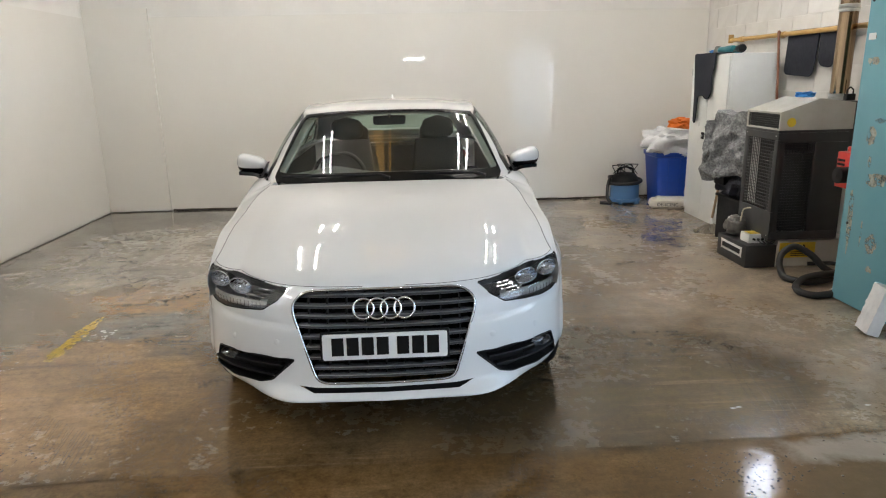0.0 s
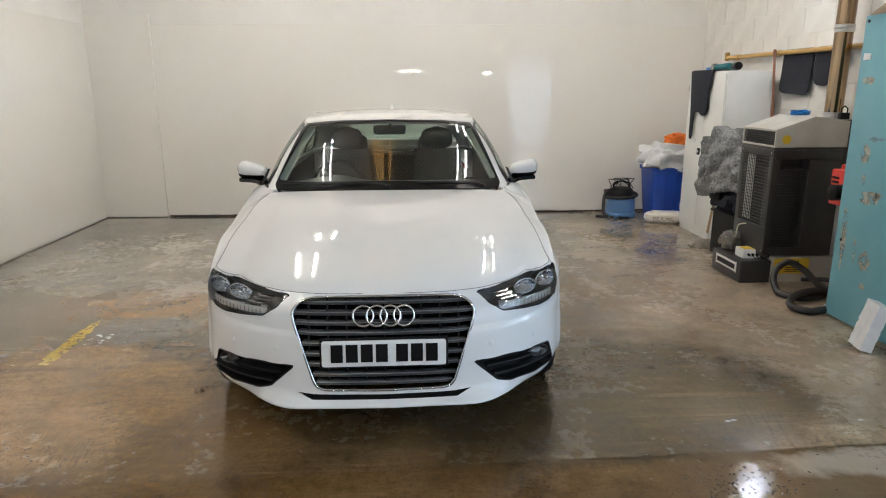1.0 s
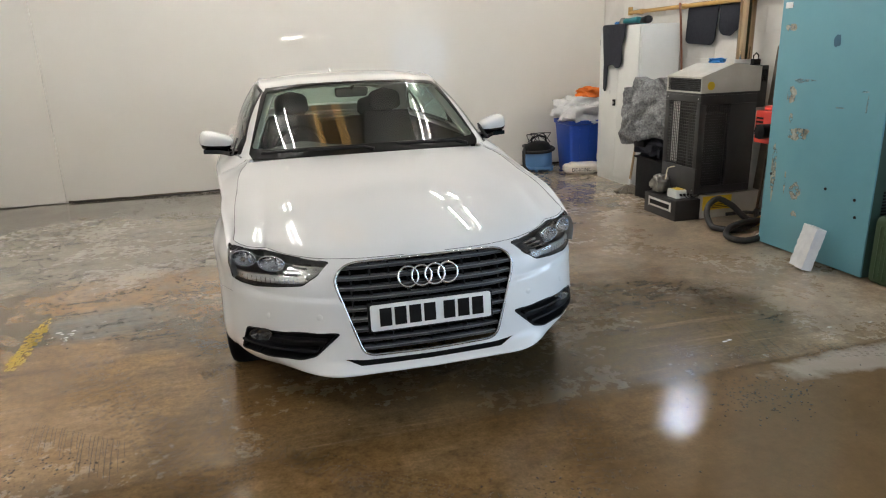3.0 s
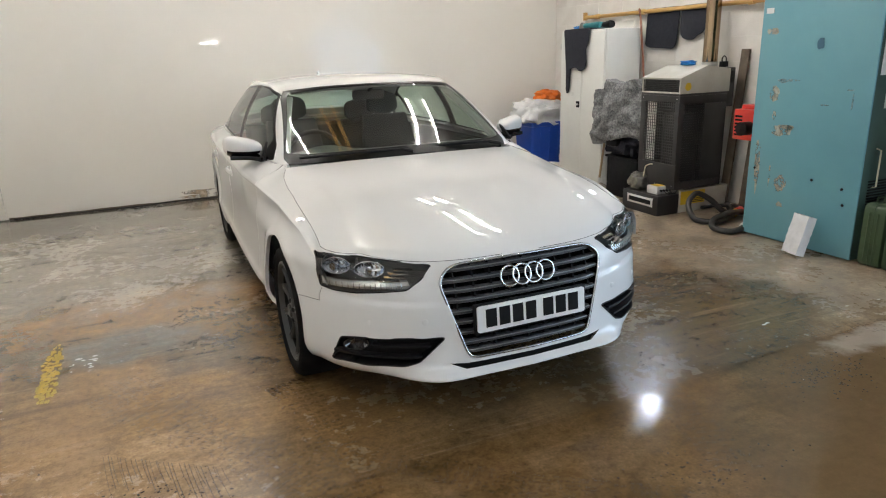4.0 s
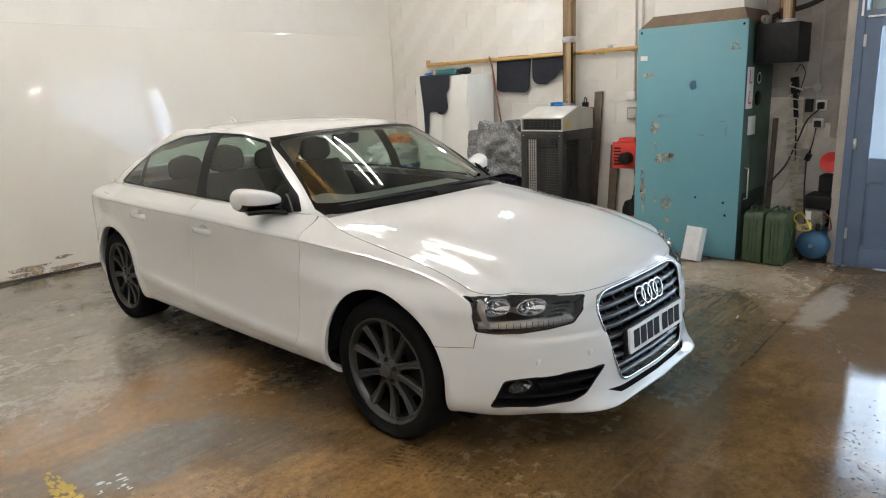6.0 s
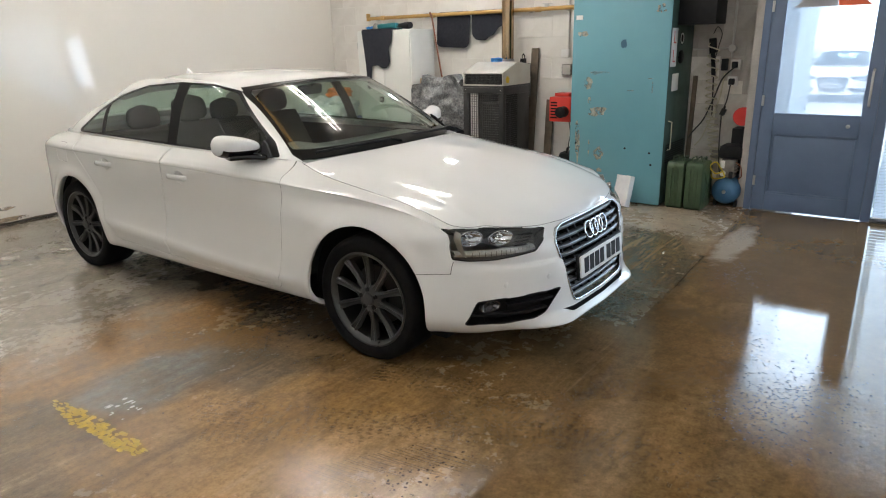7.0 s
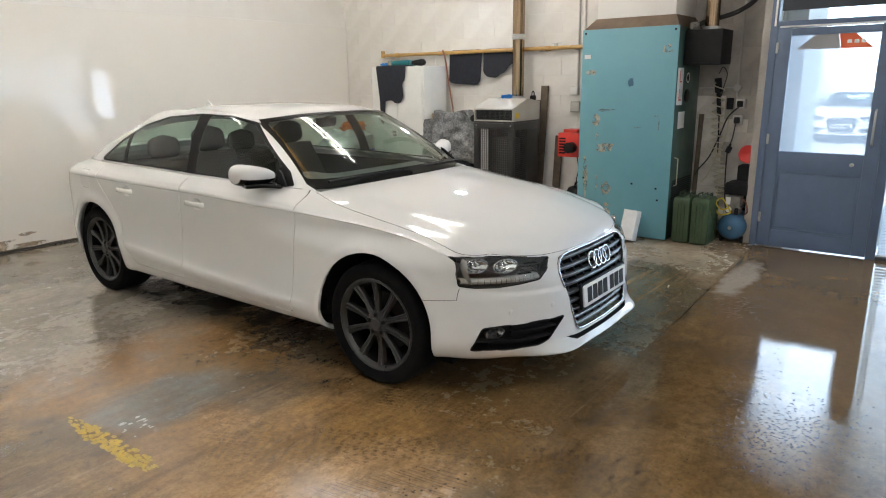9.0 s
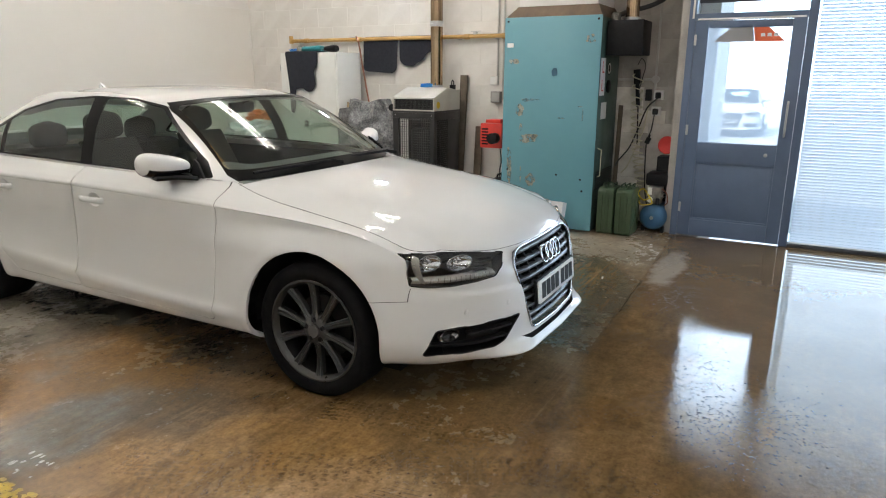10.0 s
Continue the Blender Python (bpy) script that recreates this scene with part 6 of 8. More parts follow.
def steel_cabinet():
    c = thing("metal_cabinet", pose(3.23, 6.36, 0), "tall grey-white steel cabinet with two closed doors", "cabinet")
    W, D, H = 0.84, 0.46, 1.705
    part("body", rbox(0.004, 0, 0.0, D, W, H, 0.008), M_CAB, c)
    for y0, y1 in ((0.012, W / 2 - 0.002), (W / 2 + 0.002, W - 0.012)):
        d = part("door", rbox(-0.014, y0, 0.07, 0.002, y1, H - 0.02, 0.005), M_CAB, c)
        if y0 > 0.1:
            part("lock", rbox(-0.024, y0 + 0.02, 0.855, -0.013, y0 + 0.075, 0.925, 0.004), M_BLACK, d, "black turn lock")
            part("lock_barrel", Geo().lathe([(0, 0.012), (0.011, 0.012), (0.013, 0.0)], 16, pose(-0.022, y0 + 0.048, 0.89, 0, -90, 0)), M_STEEL, d)
    part("plinth", rbox(0.02, 0.01, 0.001, D - 0.01, W - 0.01, 0.05, 0.004), M_DKGREY, c)
    for z in (0.2, 1.5):
        part("hinge", Geo().lathe([(0, 0), (0.006, 0), (0.006, 0.07), (0, 0.07)], 10, pose(-0.012, W - 0.006, z)), M_STEEL, c)
    return c


steel_cabinet()

mh = Geo()
poly = [(7.085, 1.715), (6.60, 1.715), (6.615, 1.56), (6.665, 1.50), (6.645, 1.34), (6.70, 1.265), (6.78, 1.262), (6.83, 1.30), (6.945, 1.29), (6.965, 1.05), (6.995, 1.00), (7.03, 1.03), (7.035, 1.30), (7.06, 1.52)]
mh.prism(rounded(poly, 0.03, 3), 3.178, 3.190, "x")
mh.box(3.19, 6.61, 1.708, 3.36, 7.08, 1.72)
solid("car_floor_mat", finish(mh, 0.003), M_MATB, "black carpet car mat draped over the cabinet front", "car mat", group="car mats")


def polisher():
    p = thing("polisher", pose(3.40, 6.95, 1.707, 0, 0, 92), "teal and black electric polisher lying on the cabinet", "power tool")
    part("motor_body", finish(Geo().lathe([(0, 0), (0.034, 0.004), (0.040, 0.04), (0.036, 0.12), (0.030, 0.2), (0.033, 0.26), (0.026, 0.29), (0, 0.295)], 20, pose(-0.25, 0, 0.045, 0, 90, 0)), smooth=1.0), M_TEALTOOL, p)
    part("gear_head", finish(Geo().lathe([(0, 0.005), (0.045, 0.005), (0.045, 0.03), (0.032, 0.07), (0.02, 0.085), (0, 0.085)], 20, pose(0.08, 0, 0.0))), M_ALLOY, p)
    part("pad", finish(Geo().lathe([(0, 0.001), (0.075, 0.001), (0.08, 0.014), (0.075, 0.02), (0, 0.02)], 28, pose(0.08, 0, 0.0))), M_BLACK, p)
    part("side_handle", finish(Geo().lathe([(0, 0), (0.014, 0.0), (0.017, 0.05), (0.014, 0.11), (0, 0.115)], 14, pose(0.08, -0.03, 0.055, 90, 0, 0))), M_BLACK, p)
    part("cord", wire([(-0.24, 0, 0.04), (-0.32, 0.03, 0.02), (-0.36, 0.1, 0.008), (-0.25, 0.15, 0.008), (-0.1, 0.12, 0.008)], 0.005), M_CABLE, p)
    q = thing("polisher", pose(3.42, 6.62, 1.707, 0, 0, 75), "dark electric polisher lying on the cabinet", "power tool")
    part("motor_body", finish(Geo().lathe([(0, 0), (0.036, 0.004), (0.042, 0.05), (0.034, 0.16), (0.028, 0.22), (0, 0.225)], 20, pose(-0.16, 0, 0.045, 0, 90, 0)), smooth=1.0), M_BLACK, q)
    part("gear_head", finish(Geo().lathe([(0, 0.002), (0.05, 0.002), (0.05, 0.02), (0.03, 0.07), (0, 0.08)], 20, pose(0.1, 0, 0.0))), M_TEALTOOL, q)


polisher()
solid("rubber_glove", lump(0.10, 0.13, 0.05, 4.0, 4.0, 0.5), M_BLUEGLOVE, "crumpled blue rubber glove on the cabinet", "glove", m=pose(3.42, 7.12, 1.706))


def gas_pipe():
    p = thing("gas_pipe", pose(3.73, 0, 1.865), "ochre painted gas pipe clipped along the block wall", "pipe")
    part("run", finish(Geo().sweep([(0, 7.45, 0), (0, 4.15, 0.004)], 0.022, 14)), M_OCHRE, p)
    part("stub", finish(Geo().sweep([(0, 7.45, -0.03), (0, 7.45, 0.06)], 0.027, 12)), M_OCHRE, p)
    for y in (7.2, 6.4, 4.95, 4.5):
        part("coupling", finish(Geo().lathe([(0.022, -0.03), (0.029, -0.028), (0.029, 0.028), (0.022, 0.03)], 14, pose(0, y, 0, 90, 0, 0))), M_OCHRE, p)
        part("clip", rbox(0.0, y + 0.1, -0.03, 0.068, y + 0.12, 0.03, 0.003), M_STEEL, p)
    part("valve", finish(Geo().box(-0.015, 4.83, 0.02, 0.015, 4.87, 0.05).box(-0.008, 4.78, 0.05, 0.008, 4.90, 0.058), 0.003), M_STEEL, p, "small steel valve lever")
    part("hose", wire([(-0.01, 6.42, -0.01), (-0.04, 6.41, 0.03), (-0.06, 6.37, -0.02), (-0.07, 6.30, -0.35), (-0.10, 6.20, -0.75), (-0.14, 6.05, -1.15)], 0.011, 40), M_COPPER, p, "rust-brown hose hanging from the pipe")


gas_pipe()


def hung_mat(poly, label):
    """A car mat folded over the pipe: an uneven outline, gently curved, hanging on both sides."""
    g = Geo()
    g.prism(rounded(poly, 0.045, 4), -0.006, 0.006, "x")
    ob = solid("car_floor_mat", finish(g, 0.003), M_MATB, label, "car mat", group="car mats", m=pose(3.695, 0, 0, 0, 2, 0))
    return ob


hung_mat([(6.35, 1.895 - 0.0), (6.355, 1.52), (6.30, 1.495), (5.93, 1.475), (5.885, 1.52), (5.865, 1.895)], "black carpet car mat hanging over the ochre pipe")
hung_mat([(5.845, 1.895), (5.84, 1.62), (5.78, 1.565), (5.65, 1.555), (5.60, 1.60), (5.54, 1.615), (5.47, 1.70), (5.42, 1.715), (5.385, 1.78), (5.38, 1.895)], "black cut-out car mat hanging over the ochre pipe")


def flue(name, x, y, z0, r, label):
    f = thing(name, pose(x, y, z0), label, "flue pipe")
    part("pipe", finish(Geo().lathe([(r, 0), (r, ZC - z0 - 0.01)], 28)), M_FLUE, f)
    for z in (0.02, 0.70, 1.4):
        if z0 + z < ZC - 0.1:
            part("clamp", finish(Geo().lathe([(r, z - 0.03), (r + 0.006, z - 0.028), (r + 0.006, z - 0.006), (r + 0.012, z), (r + 0.006, z + 0.006), (r + 0.006, z + 0.028), (r, z + 0.03)], 28)), M_STEEL, f, "bright steel clamp band")
    return f


flue("flue_pipe", 3.60, 5.26, 1.30, 0.068, "tarnished steel flue pipe with painted-in reflections rising behind the heater")


def grid_wires(y0, y1, z0, z1, step, r, x):
    g = Geo()
    for y in np.arange(y0, y1, step):
        g.box(x - r, y - r, z0, x + r, y + r, z1)
    for z in np.arange(z0, z1, step):
        g.box(x - r - 0.001, y0, z - r, x + r + 0.001, y1, z + r)
    return finish(g)


def heater():
    h = thing("oil_heater", pose(2.95, 4.93, 0), "charcoal waste-oil heater with mesh guards and cream top", "heater")
    W, D = 0.50, 0.56
    z0, z1 = 0.235, 1.075
    # the casing with its two guarded openings
    for b in ((0, 0, z0, 0.02, W, 0.46), (0, 0, 1.02, 0.02, W, z1), (0, 0, 0.46, 0.02, 0.05, 1.02), (0, W - 0.06, 0.46, 0.02, W, 1.02),
              (0.02, 0, z0, D, 0.02, 0.30), (0.02, 0, 1.0, D, 0.02, z1), (0.02, 0, 0.30, 0.06, 0.02, 1.0), (0.30, 0, 0.30, D, 0.02, 1.0), (0.02, W - 0.02, z0, D, W, z1), (D - 0.02, 0.02, z0, D, W - 0.02, z1), (0.02, 0.02, z0, D - 0.02, W - 0.02, z0 + 0.02), (0.0, 0.0, z1, D, W, z1 + 0.02)):
        part("casing_panel", rbox(*b, 0.003), M_DKGREY, h)
    tagged(part("side_guard", grid_wires(0.05, W - 0.06, 0.46, 1.02, 0.026, 0.0024, 0.006), mat("dull_wire", (0.10, 0.10, 0.097), 0.45, 0.4), h, "grey wire mesh guard"), kind="stuff")
    part("inner_shield", rbox(0.035, 0.33, 0.47, 0.042, 0.438, 1.01, 0.002), M_WHITE, h, "white inner heat shield")
    fg = grid_wires(0.06, 0.30, 0.30, 1.0, 0.022, 0.0022, 0.0)
    part("front_guard", fg, M_DKGREY, h, "charcoal wire mesh guard", pose(0, 0.006, 0) @ Matrix(((0, 1, 0, 0), (1, 0, 0, 0), (0, 0, 1, 0), (0, 0, 0, 1))))
    part("burner_drum", finish(Geo().lathe([(0, 0), (0.15, 0.0), (0.16, 0.02), (0.16, 0.6), (0.15, 0.62), (0, 0.62)], 28, pose(0.27, 0.25, 0.28))), mat("drum_steel", (0.05, 0.05, 0.05), 0.5, 0.5), h)
    hood = Geo()
    prof = [(0.0, 0.0), (D + 0.02, 0.0), (D + 0.02, 0.20), (0.30, 0.235), (0.0, 0.135)]
    hood.prism([(a, b + 1.095) for a, b in prof], 0.0, 0.012, "y").prism([(a, b + 1.095) for a, b in prof], W - 0.012, W, "y")
    hood.box(0.0, 0.012, 1.215, 0.012, W - 0.012, 1.23).box(0, 0.012, 1.095, 0.012, W - 0.012, 1.108)
    hood.add([(0, 0.0, 1.23), (0, W, 1.23), (0.30, W, 1.33), (0.30, 0, 1.33), (D + 0.02, W, 1.295), (D + 0.02, 0, 1.295), (0, 0, 1.222), (0, W, 1.222), (0.30, W, 1.322), (0.30, 0, 1.322), (D + 0.02, W, 1.287), (D + 0.02, 0, 1.287)],
             [(0, 1, 2, 3), (3, 2, 4, 5), (6, 9, 8, 7), (9, 11, 10, 8), (0, 6, 7, 1), (4, 10, 11, 5)])
    hd = part("hood", finish(hood, 0.002), M_BEIGE, h, "cream sloping air hood")
    part("louvre", grid_wires(0.015, W - 0.015, 1.11, 1.215, 0.016, 0.0022, 0.01), M_DKGREY, hd, "dark louvre grille")
    part("louvre_back", rbox(0.03, 0.014, 1.10, 0.04, W - 0.014, 1.22, 0.001), M_BLACK, hd)
    part("logo_disc", finish(Geo().lathe([(0, 0), (0.035, 0), (0.035, 0.002), (0, 0.002)], 24, pose(0.09, -0.001, 1.155, 90, 0, 0))), M_YELL, hd)
    part("vent_box", rbox(D + 0.022, 0.05, 0.95, D + 0.13, W - 0.05, 1.30, 0.005), M_DKGREY, h)
    part("vent_grille", grid_wires(0.0, 0.09, 1.17, 1.27, 0.015, 0.0025, 0.0), M_BLACK, h, "", pose(D + 0.03, 0.045, 0) @ Matrix(((0, 1, 0, 0), (1, 0, 0, 0), (0, 0, 1, 0), (0, 0, 0, 1))))
    # drip tray and tank below
    part("tray", rbox(-0.15, 0.03, 0.001, 0.10, 0.52, 0.185, 0.006), M_DKGREY, h, "black steel tray with a white nameplate")
    np_ = part("nameplate", rbox(-0.1545, 0.10, 0.075, -0.1505, 0.44, 0.155, 0.002), M_WHITE, h, "white nameplate")
    part("nameplate_bar", Geo().box(-0.1575, 0.12, 0.095, -0.1548, 0.42, 0.135), M_BLACK, np_)
    for q in (0.095, 0.44):
        part("nameplate_frame", finish(Geo().box(-0.156, q, 0.07, -0.1515, q + 0.005, 0.16)), M_WHITE, np_)
    base = part("fuel_tank", rbox(0.105, 0.035, 0.001, 0.72, 0.45, 0.215, 0.006), M_BEIGE, h, "grey-cream base tank")
    part("warning_label", rbox(0.125, 0.031, 0.075, 0.42, 0.0345, 0.20, 0.001), M_YELL, base, "yellow warning label")
    part("label_triangle", finish(Geo().prism([(0.30, 0.145), (0.345, 0.145), (0.3225, 0.185)], 0.0285, 0.0306, "y")), M_BLACK, base)
    for z in (0.09, 0.105, 0.12):
        part("label_line", Geo().box(0.22, 0.029, z, 0.40, 0.0308, z + 0.006), M_BLACK, base)
    cb = part("control_box", rbox(-0.10, 0.10, 0.187, 0.05, 0.24, 0.26, 0.006), M_WHITE, h, "white control box with a yellow top label")
    part("label", rbox(-0.08, 0.12, 0.261, 0.02, 0.22, 0.263, 0.0005), M_YELL, cb)
    for k in range(4):
        part("knob", finish(Geo().lathe([(0, 0.02), (0.009, 0.018), (0.010, 0.0)], 12, pose(-0.06 + 0.035 * k, 0.099, 0.222, 90, 0, 0))), M_BLACK, cb)
    part("pump", lump(0.16, 0.16, 0.16, 2.0, 2.5, 0.4, 0.7), M_ALLOY, h, "oily cast pump", pose(-0.05, 0.42, 0.186))
    part("pump_motor", finish(Geo().lathe([(0, 0), (0.045, 0), (0.05, 0.02), (0.05, 0.12), (0.04, 0.14), (0, 0.14)], 18, pose(-0.06, 0.50, 0.24, 70, 0, 20))), M_BLACK, h)
    part("fuel_line", wire([(-0.05, 0.36, 0.30), (-0.04, 0.34, 0.42), (0.0, 0.30, 0.44), (0.03, 0.27, 0.34), (0.0, 0.25, 0.25)], 0.006), M_AIRHOSE, h)
    for k in range(3):
        part("lead", wire([(-0.03 + 0.03 * k, 0.09, 0.215), (0.0 + 0.03 * k, 0.05, 0.19), (0.05 + 0.02 * k, 0.02, 0.22 + 0.02 * k), (0.1, 0.01, 0.26 + 0.03 * k)], 0.004, 20), M_CABLE, h)
    for y, z in ((0.47, 1.05), (0.47, 0.27), (0.03, 1.05), (0.03, 0.27)):
        part("screw", finish(Geo().lathe([(0, 0.003), (0.005, 0.002), (0.006, 0)], 8, pose(-0.0005, y, z, 0, -90, 0))), M_STEEL, h)


heater()
solid("padlock", finish(Geo().box(-0.035, -0.02, 0, 0.035, 0.02, 0.05).sweep([(-0.025, 0, 0.05), (-0.025, 0, 0.08), (0, 0, 0.10), (0.025, 0, 0.08), (0.025, 0, 0.05)], 0.006, 8), 0.004), M_BLACK, "black fitting standing on the heater", "fitting", m=pose(3.53, 5.02, 1.305))
solid("rubber_glove", lump(0.10, 0.12, 0.04, 7.0, 4.0, 0.5), M_BLUEGLOVE, "crumpled blue rubber glove on the heater top", "glove", m=pose(3.30, 5.22, 1.328, 0, 0, 30))


def felt_liner():
    """A moulded boot carpet standing on edge: a bowed slab with bosses, notches and a rough pile."""
    g = Geo()
    n, m = 34, 30
    front, back = [], []
    for i in range(m + 1):
        f = i / m
        r1, r2 = [], []
        for j in range(n + 1):
            a = j / n
            lo, hi = 0.0 + 0.05 * math.sin(5 * a), 0.60 - 0.10 * (a > 0.80) - 0.05 * (a < 0.1) + 0.02 * math.sin(9 * a)
            z = lo + (hi - lo) * f
            y = (a - 0.5) * (0.70 - 0.12 * abs(f - 0.3)) + 0.015 * noise.noise((f * 4, 3, 1))
            b = 0.09 * noise.noise((a * 3.1, f * 2.7, 4)) + 0.05 * noise.noise((a * 8, f * 8, 2)) + 0.012 * noise.noise((a * 30, f * 30, 2)) + 0.07 * math.sin(math.pi * a) * math.sin(math.pi * f)
            r1.append((-0.05 - b, y, z))
            r2.append((0.10 - 0.3 * b, y, z))
        front.append(r1)
        back.append(r2)
    g.grid(front).grid(back)
    g.grid([front[0], back[0]]).grid([front[-1], back[-1]])
    for k in (0, -1):
        g.grid([[r[k] for r in front], [r[k] for r in back]])
    t = thing("boot_liner", pose(3.04, 5.82, 0.585, 0, 0, 12), "grey moulded felt boot liner propped on edge", "car carpet")
    part("liner", finish(g, smooth=1.0), M_FELT, t)
    part("clip", finish(Geo().lathe([(0, 0), (0.035, 0), (0.04, 0.03), (0, 0.035)], 16, pose(-0.03, -0.31, 0.52, 0, -60, 0))), M_BLACK, t, "black plastic clip")
    part("clip", finish(Geo().lathe([(0, 0), (0.03, 0), (0.03, 0.03), (0, 0.035)], 16, pose(-0.02, -0.32, 0.10, 0, -60, 0))), M_BLACK, t, "black plastic clip")
    part("clip", finish(Geo().box(-0.06, 0.0, -0.05, 0.03, 0.14, 0.02), 0.01), M_BLACK, t, "black plastic clip")
    return t


felt_liner()
solid("storage_crate", finish(Geo().box(-0.17, -0.24, 0.0, 0.17, 0.24, 0.42).box(-0.19, -0.26, 0.40, 0.19, 0.26, 0.425), 0.012), M_BLACK, "black plastic crate under the felt liner", "crate", m=pose(3.22, 5.80, 0.001))
solid("rag", lump(0.36, 0.46, 0.20, 9.0, 3.2, 0.5), M_MATB, "crumpled dark oily rag on the crate", "rag", m=pose(3.20, 5.80, 0.425))


def mop():
    m = thing("mop", pose(3.10, 6.24, 0), "string mop with a pale wooden handle, leaning head down", "mop")
    part("handle", finish(Geo().sweep([(0.0, 0, 0.06), (0.12, -0.03, 1.15)], 0.012, 10)), M_PALEWOOD, m, "pale wooden handle")
    g = Geo()
    for k in range(60):
        a, r = random.uniform(0, 6.28), random.uniform(0.06, 0.15)
        g.sweep([(0, 0, 0.09), (0.4 * r * math.cos(a), 0.4 * r * math.sin(a), 0.06), (r * math.cos(a), r * math.sin(a), 0.007), (1.15 * r * math.cos(a + 0.2), 1.15 * r * math.sin(a + 0.2), 0.006)], 0.006, 5)
    part("strands", finish(g), M_MOP, m, "dirty grey mop strands")
    part("socket", finish(Geo().lathe([(0.03, 0.05), (0.022, 0.10), (0.014, 0.14)], 12)), M_WHITE, m)


mop()


def wheelie_bin():
    b = thing("plastic_bin", pose(3.27, 7.72, 0), "blue plastic bin overfilled with clear plastic bags", "bin")
    g = Geo()
    rows = []
    for z, w, d in ((0.0, 0.42, 0.36), (0.02, 0.44, 0.38), (0.58, 0.53, 0.46), (0.59, 0.56, 0.49), (0.635, 0.565, 0.495), (0.636, 0.53, 0.46), (0.30, 0.47, 0.40)):
        rows.append([(x, y, z) for x, y in rounded([(-w / 2, -d / 2), (w / 2, -d / 2), (w / 2, d / 2), (-w / 2, d / 2)], 0.05, 5)])
    g.grid(rows, close_u=True)
    n = len(rows[0])
    g.f += [tuple(range(n)), tuple(range(6 * n, 7 * n))]
    part("shell", finish(g), M_BLUEP, b)
    for x in (-0.14, 0.0, 0.14):
        rib = Geo().sweep([(x * 0.85, -0.19, 0.04), (x, -0.232, 0.57)], 0.006, 6)
        part("rib", finish(rib), M_BLUEP, b)
    solid("plastic_bag", lump(0.62, 0.52, 0.34, 1.7, 2.6, 0.55, 0.8, (40, 26)), M_BAG, "crumpled clear plastic bags heaped in the bin", "plastic bag", m=pose(3.25, 7.72, 0.56))
    solid("orange_bag", lump(0.32, 0.30, 0.16, 5.2, 3.2, 0.5, 0.8), M_ORANGE, "bright orange cloth bag on the heap", "bag", m=pose(3.38, 7.72, 0.85, 0, 0, 15))


wheelie_bin()


def vacuum():
    v = thing("vacuum_cleaner", pose(2.76, 7.88, 0), "blue and black tub vacuum cleaner with coiled hose", "vacuum cleaner")
    part("tub", finish(Geo().lathe([(0, 0.05), (0.165, 0.05), (0.175, 0.08), (0.17, 0.22), (0.158, 0.24), (0, 0.24)], 32)), M_VACBLUE, v)
    part("lid", finish(Geo().lathe([(0.172, 0.232), (0.172, 0.26), (0.155, 0.30), (0.13, 0.345), (0.07, 0.365), (0, 0.365)], 32), smooth=0.9), M_BLACK, v, "black domed lid")
    part("base", finish(Geo().lathe([(0, 0.025), (0.19, 0.025), (0.195, 0.045), (0.18, 0.06), (0, 0.06)], 32)), M_VACBLUE, v)
    for a in (-60, 60, 120, 240):
        c = math.radians(a)
        part("castor", finish(Geo().lathe([(0, -0.02), (0.028, -0.018), (0.028, 0.018), (0, 0.02)], 16, pose(0.19 * math.cos(c), 0.19 * math.sin(c), 0.0285, 90, 0, a))), M_VACBLUE, v)
    part("handle", finish(Geo().sweep([(-0.1, 0, 0.34), (-0.09, 0, 0.41), (0, 0, 0.44), (0.09, 0, 0.41), (0.1, 0, 0.34)], 0.013, 8), smooth=1.2), M_BLACK, v)
    pts = [(0.19 * math.cos(a), 0.19 * math.sin(a), 0.20 + 0.012 * a) for a in np.linspace(1.2, 9.5, 40)]
    pts += [(-0.24, -0.10, 0.24), (-0.26, -0.16, 0.10), (-0.22, -0.20, 0.03), (-0.33, -0.12, 0.025)]
    part("hose", wire(pts, 0.019, 160, 10), M_CABLE, v, "black ribbed hose coiled round the tub")
    for k in range(5):
        part("flex", wire([(0.12 * math.cos(1.2 * k), 0.12 * math.sin(1.2 * k), 0.34), (0.16 * math.cos(1.2 * k + 0.7), 0.16 * math.sin(1.2 * k + 0.7), 0.43 + 0.012 * k), (0.05 * math.cos(2 * k), 0.05 * math.sin(2 * k), 0.46), (0.15 * math.cos(1.2 * k + 2), 0.15 * math.sin(1.2 * k + 2), 0.36)], 0.005, 30), M_CABLE, v)


vacuum()


def salt_sack():
    s = thing("salt_sack", pose(3.17, 7.46, 0, 0, 0, -14), "white sack of de-icing salt lying on the floor", "sack")
    me = lump(0.46, 0.28, 0.13, 3.3, 2.2, 0.22, 0.6)
    part("sack", me, M_SALT, s)
    letters("DE-ICING SALT", 0.056, M_INK, "lettering", s, pose(0.03, -0.139, 0.058, 82, 0, 0), "black printed words")


salt_sack()
pumpst = thing("foot_pump", pose(3.40, 7.36, 0, 0, 0, 20), "black tubular foot pump standing by the sack", "foot pump")
part("frame", finish(Geo().sweep([(-0.05, 0, 0.008), (-0.05, 0, 0.20), (-0.02, 0, 0.26), (0.03, 0, 0.26), (0.05, 0, 0.2), (0.05, 0, 0.008)], 0.009, 8)), M_BLACK, pumpst)
part("foot", rbox(-0.08, -0.04, 0.0005, 0.08, 0.04, 0.014, 0.003), M_BLACK, pumpst)
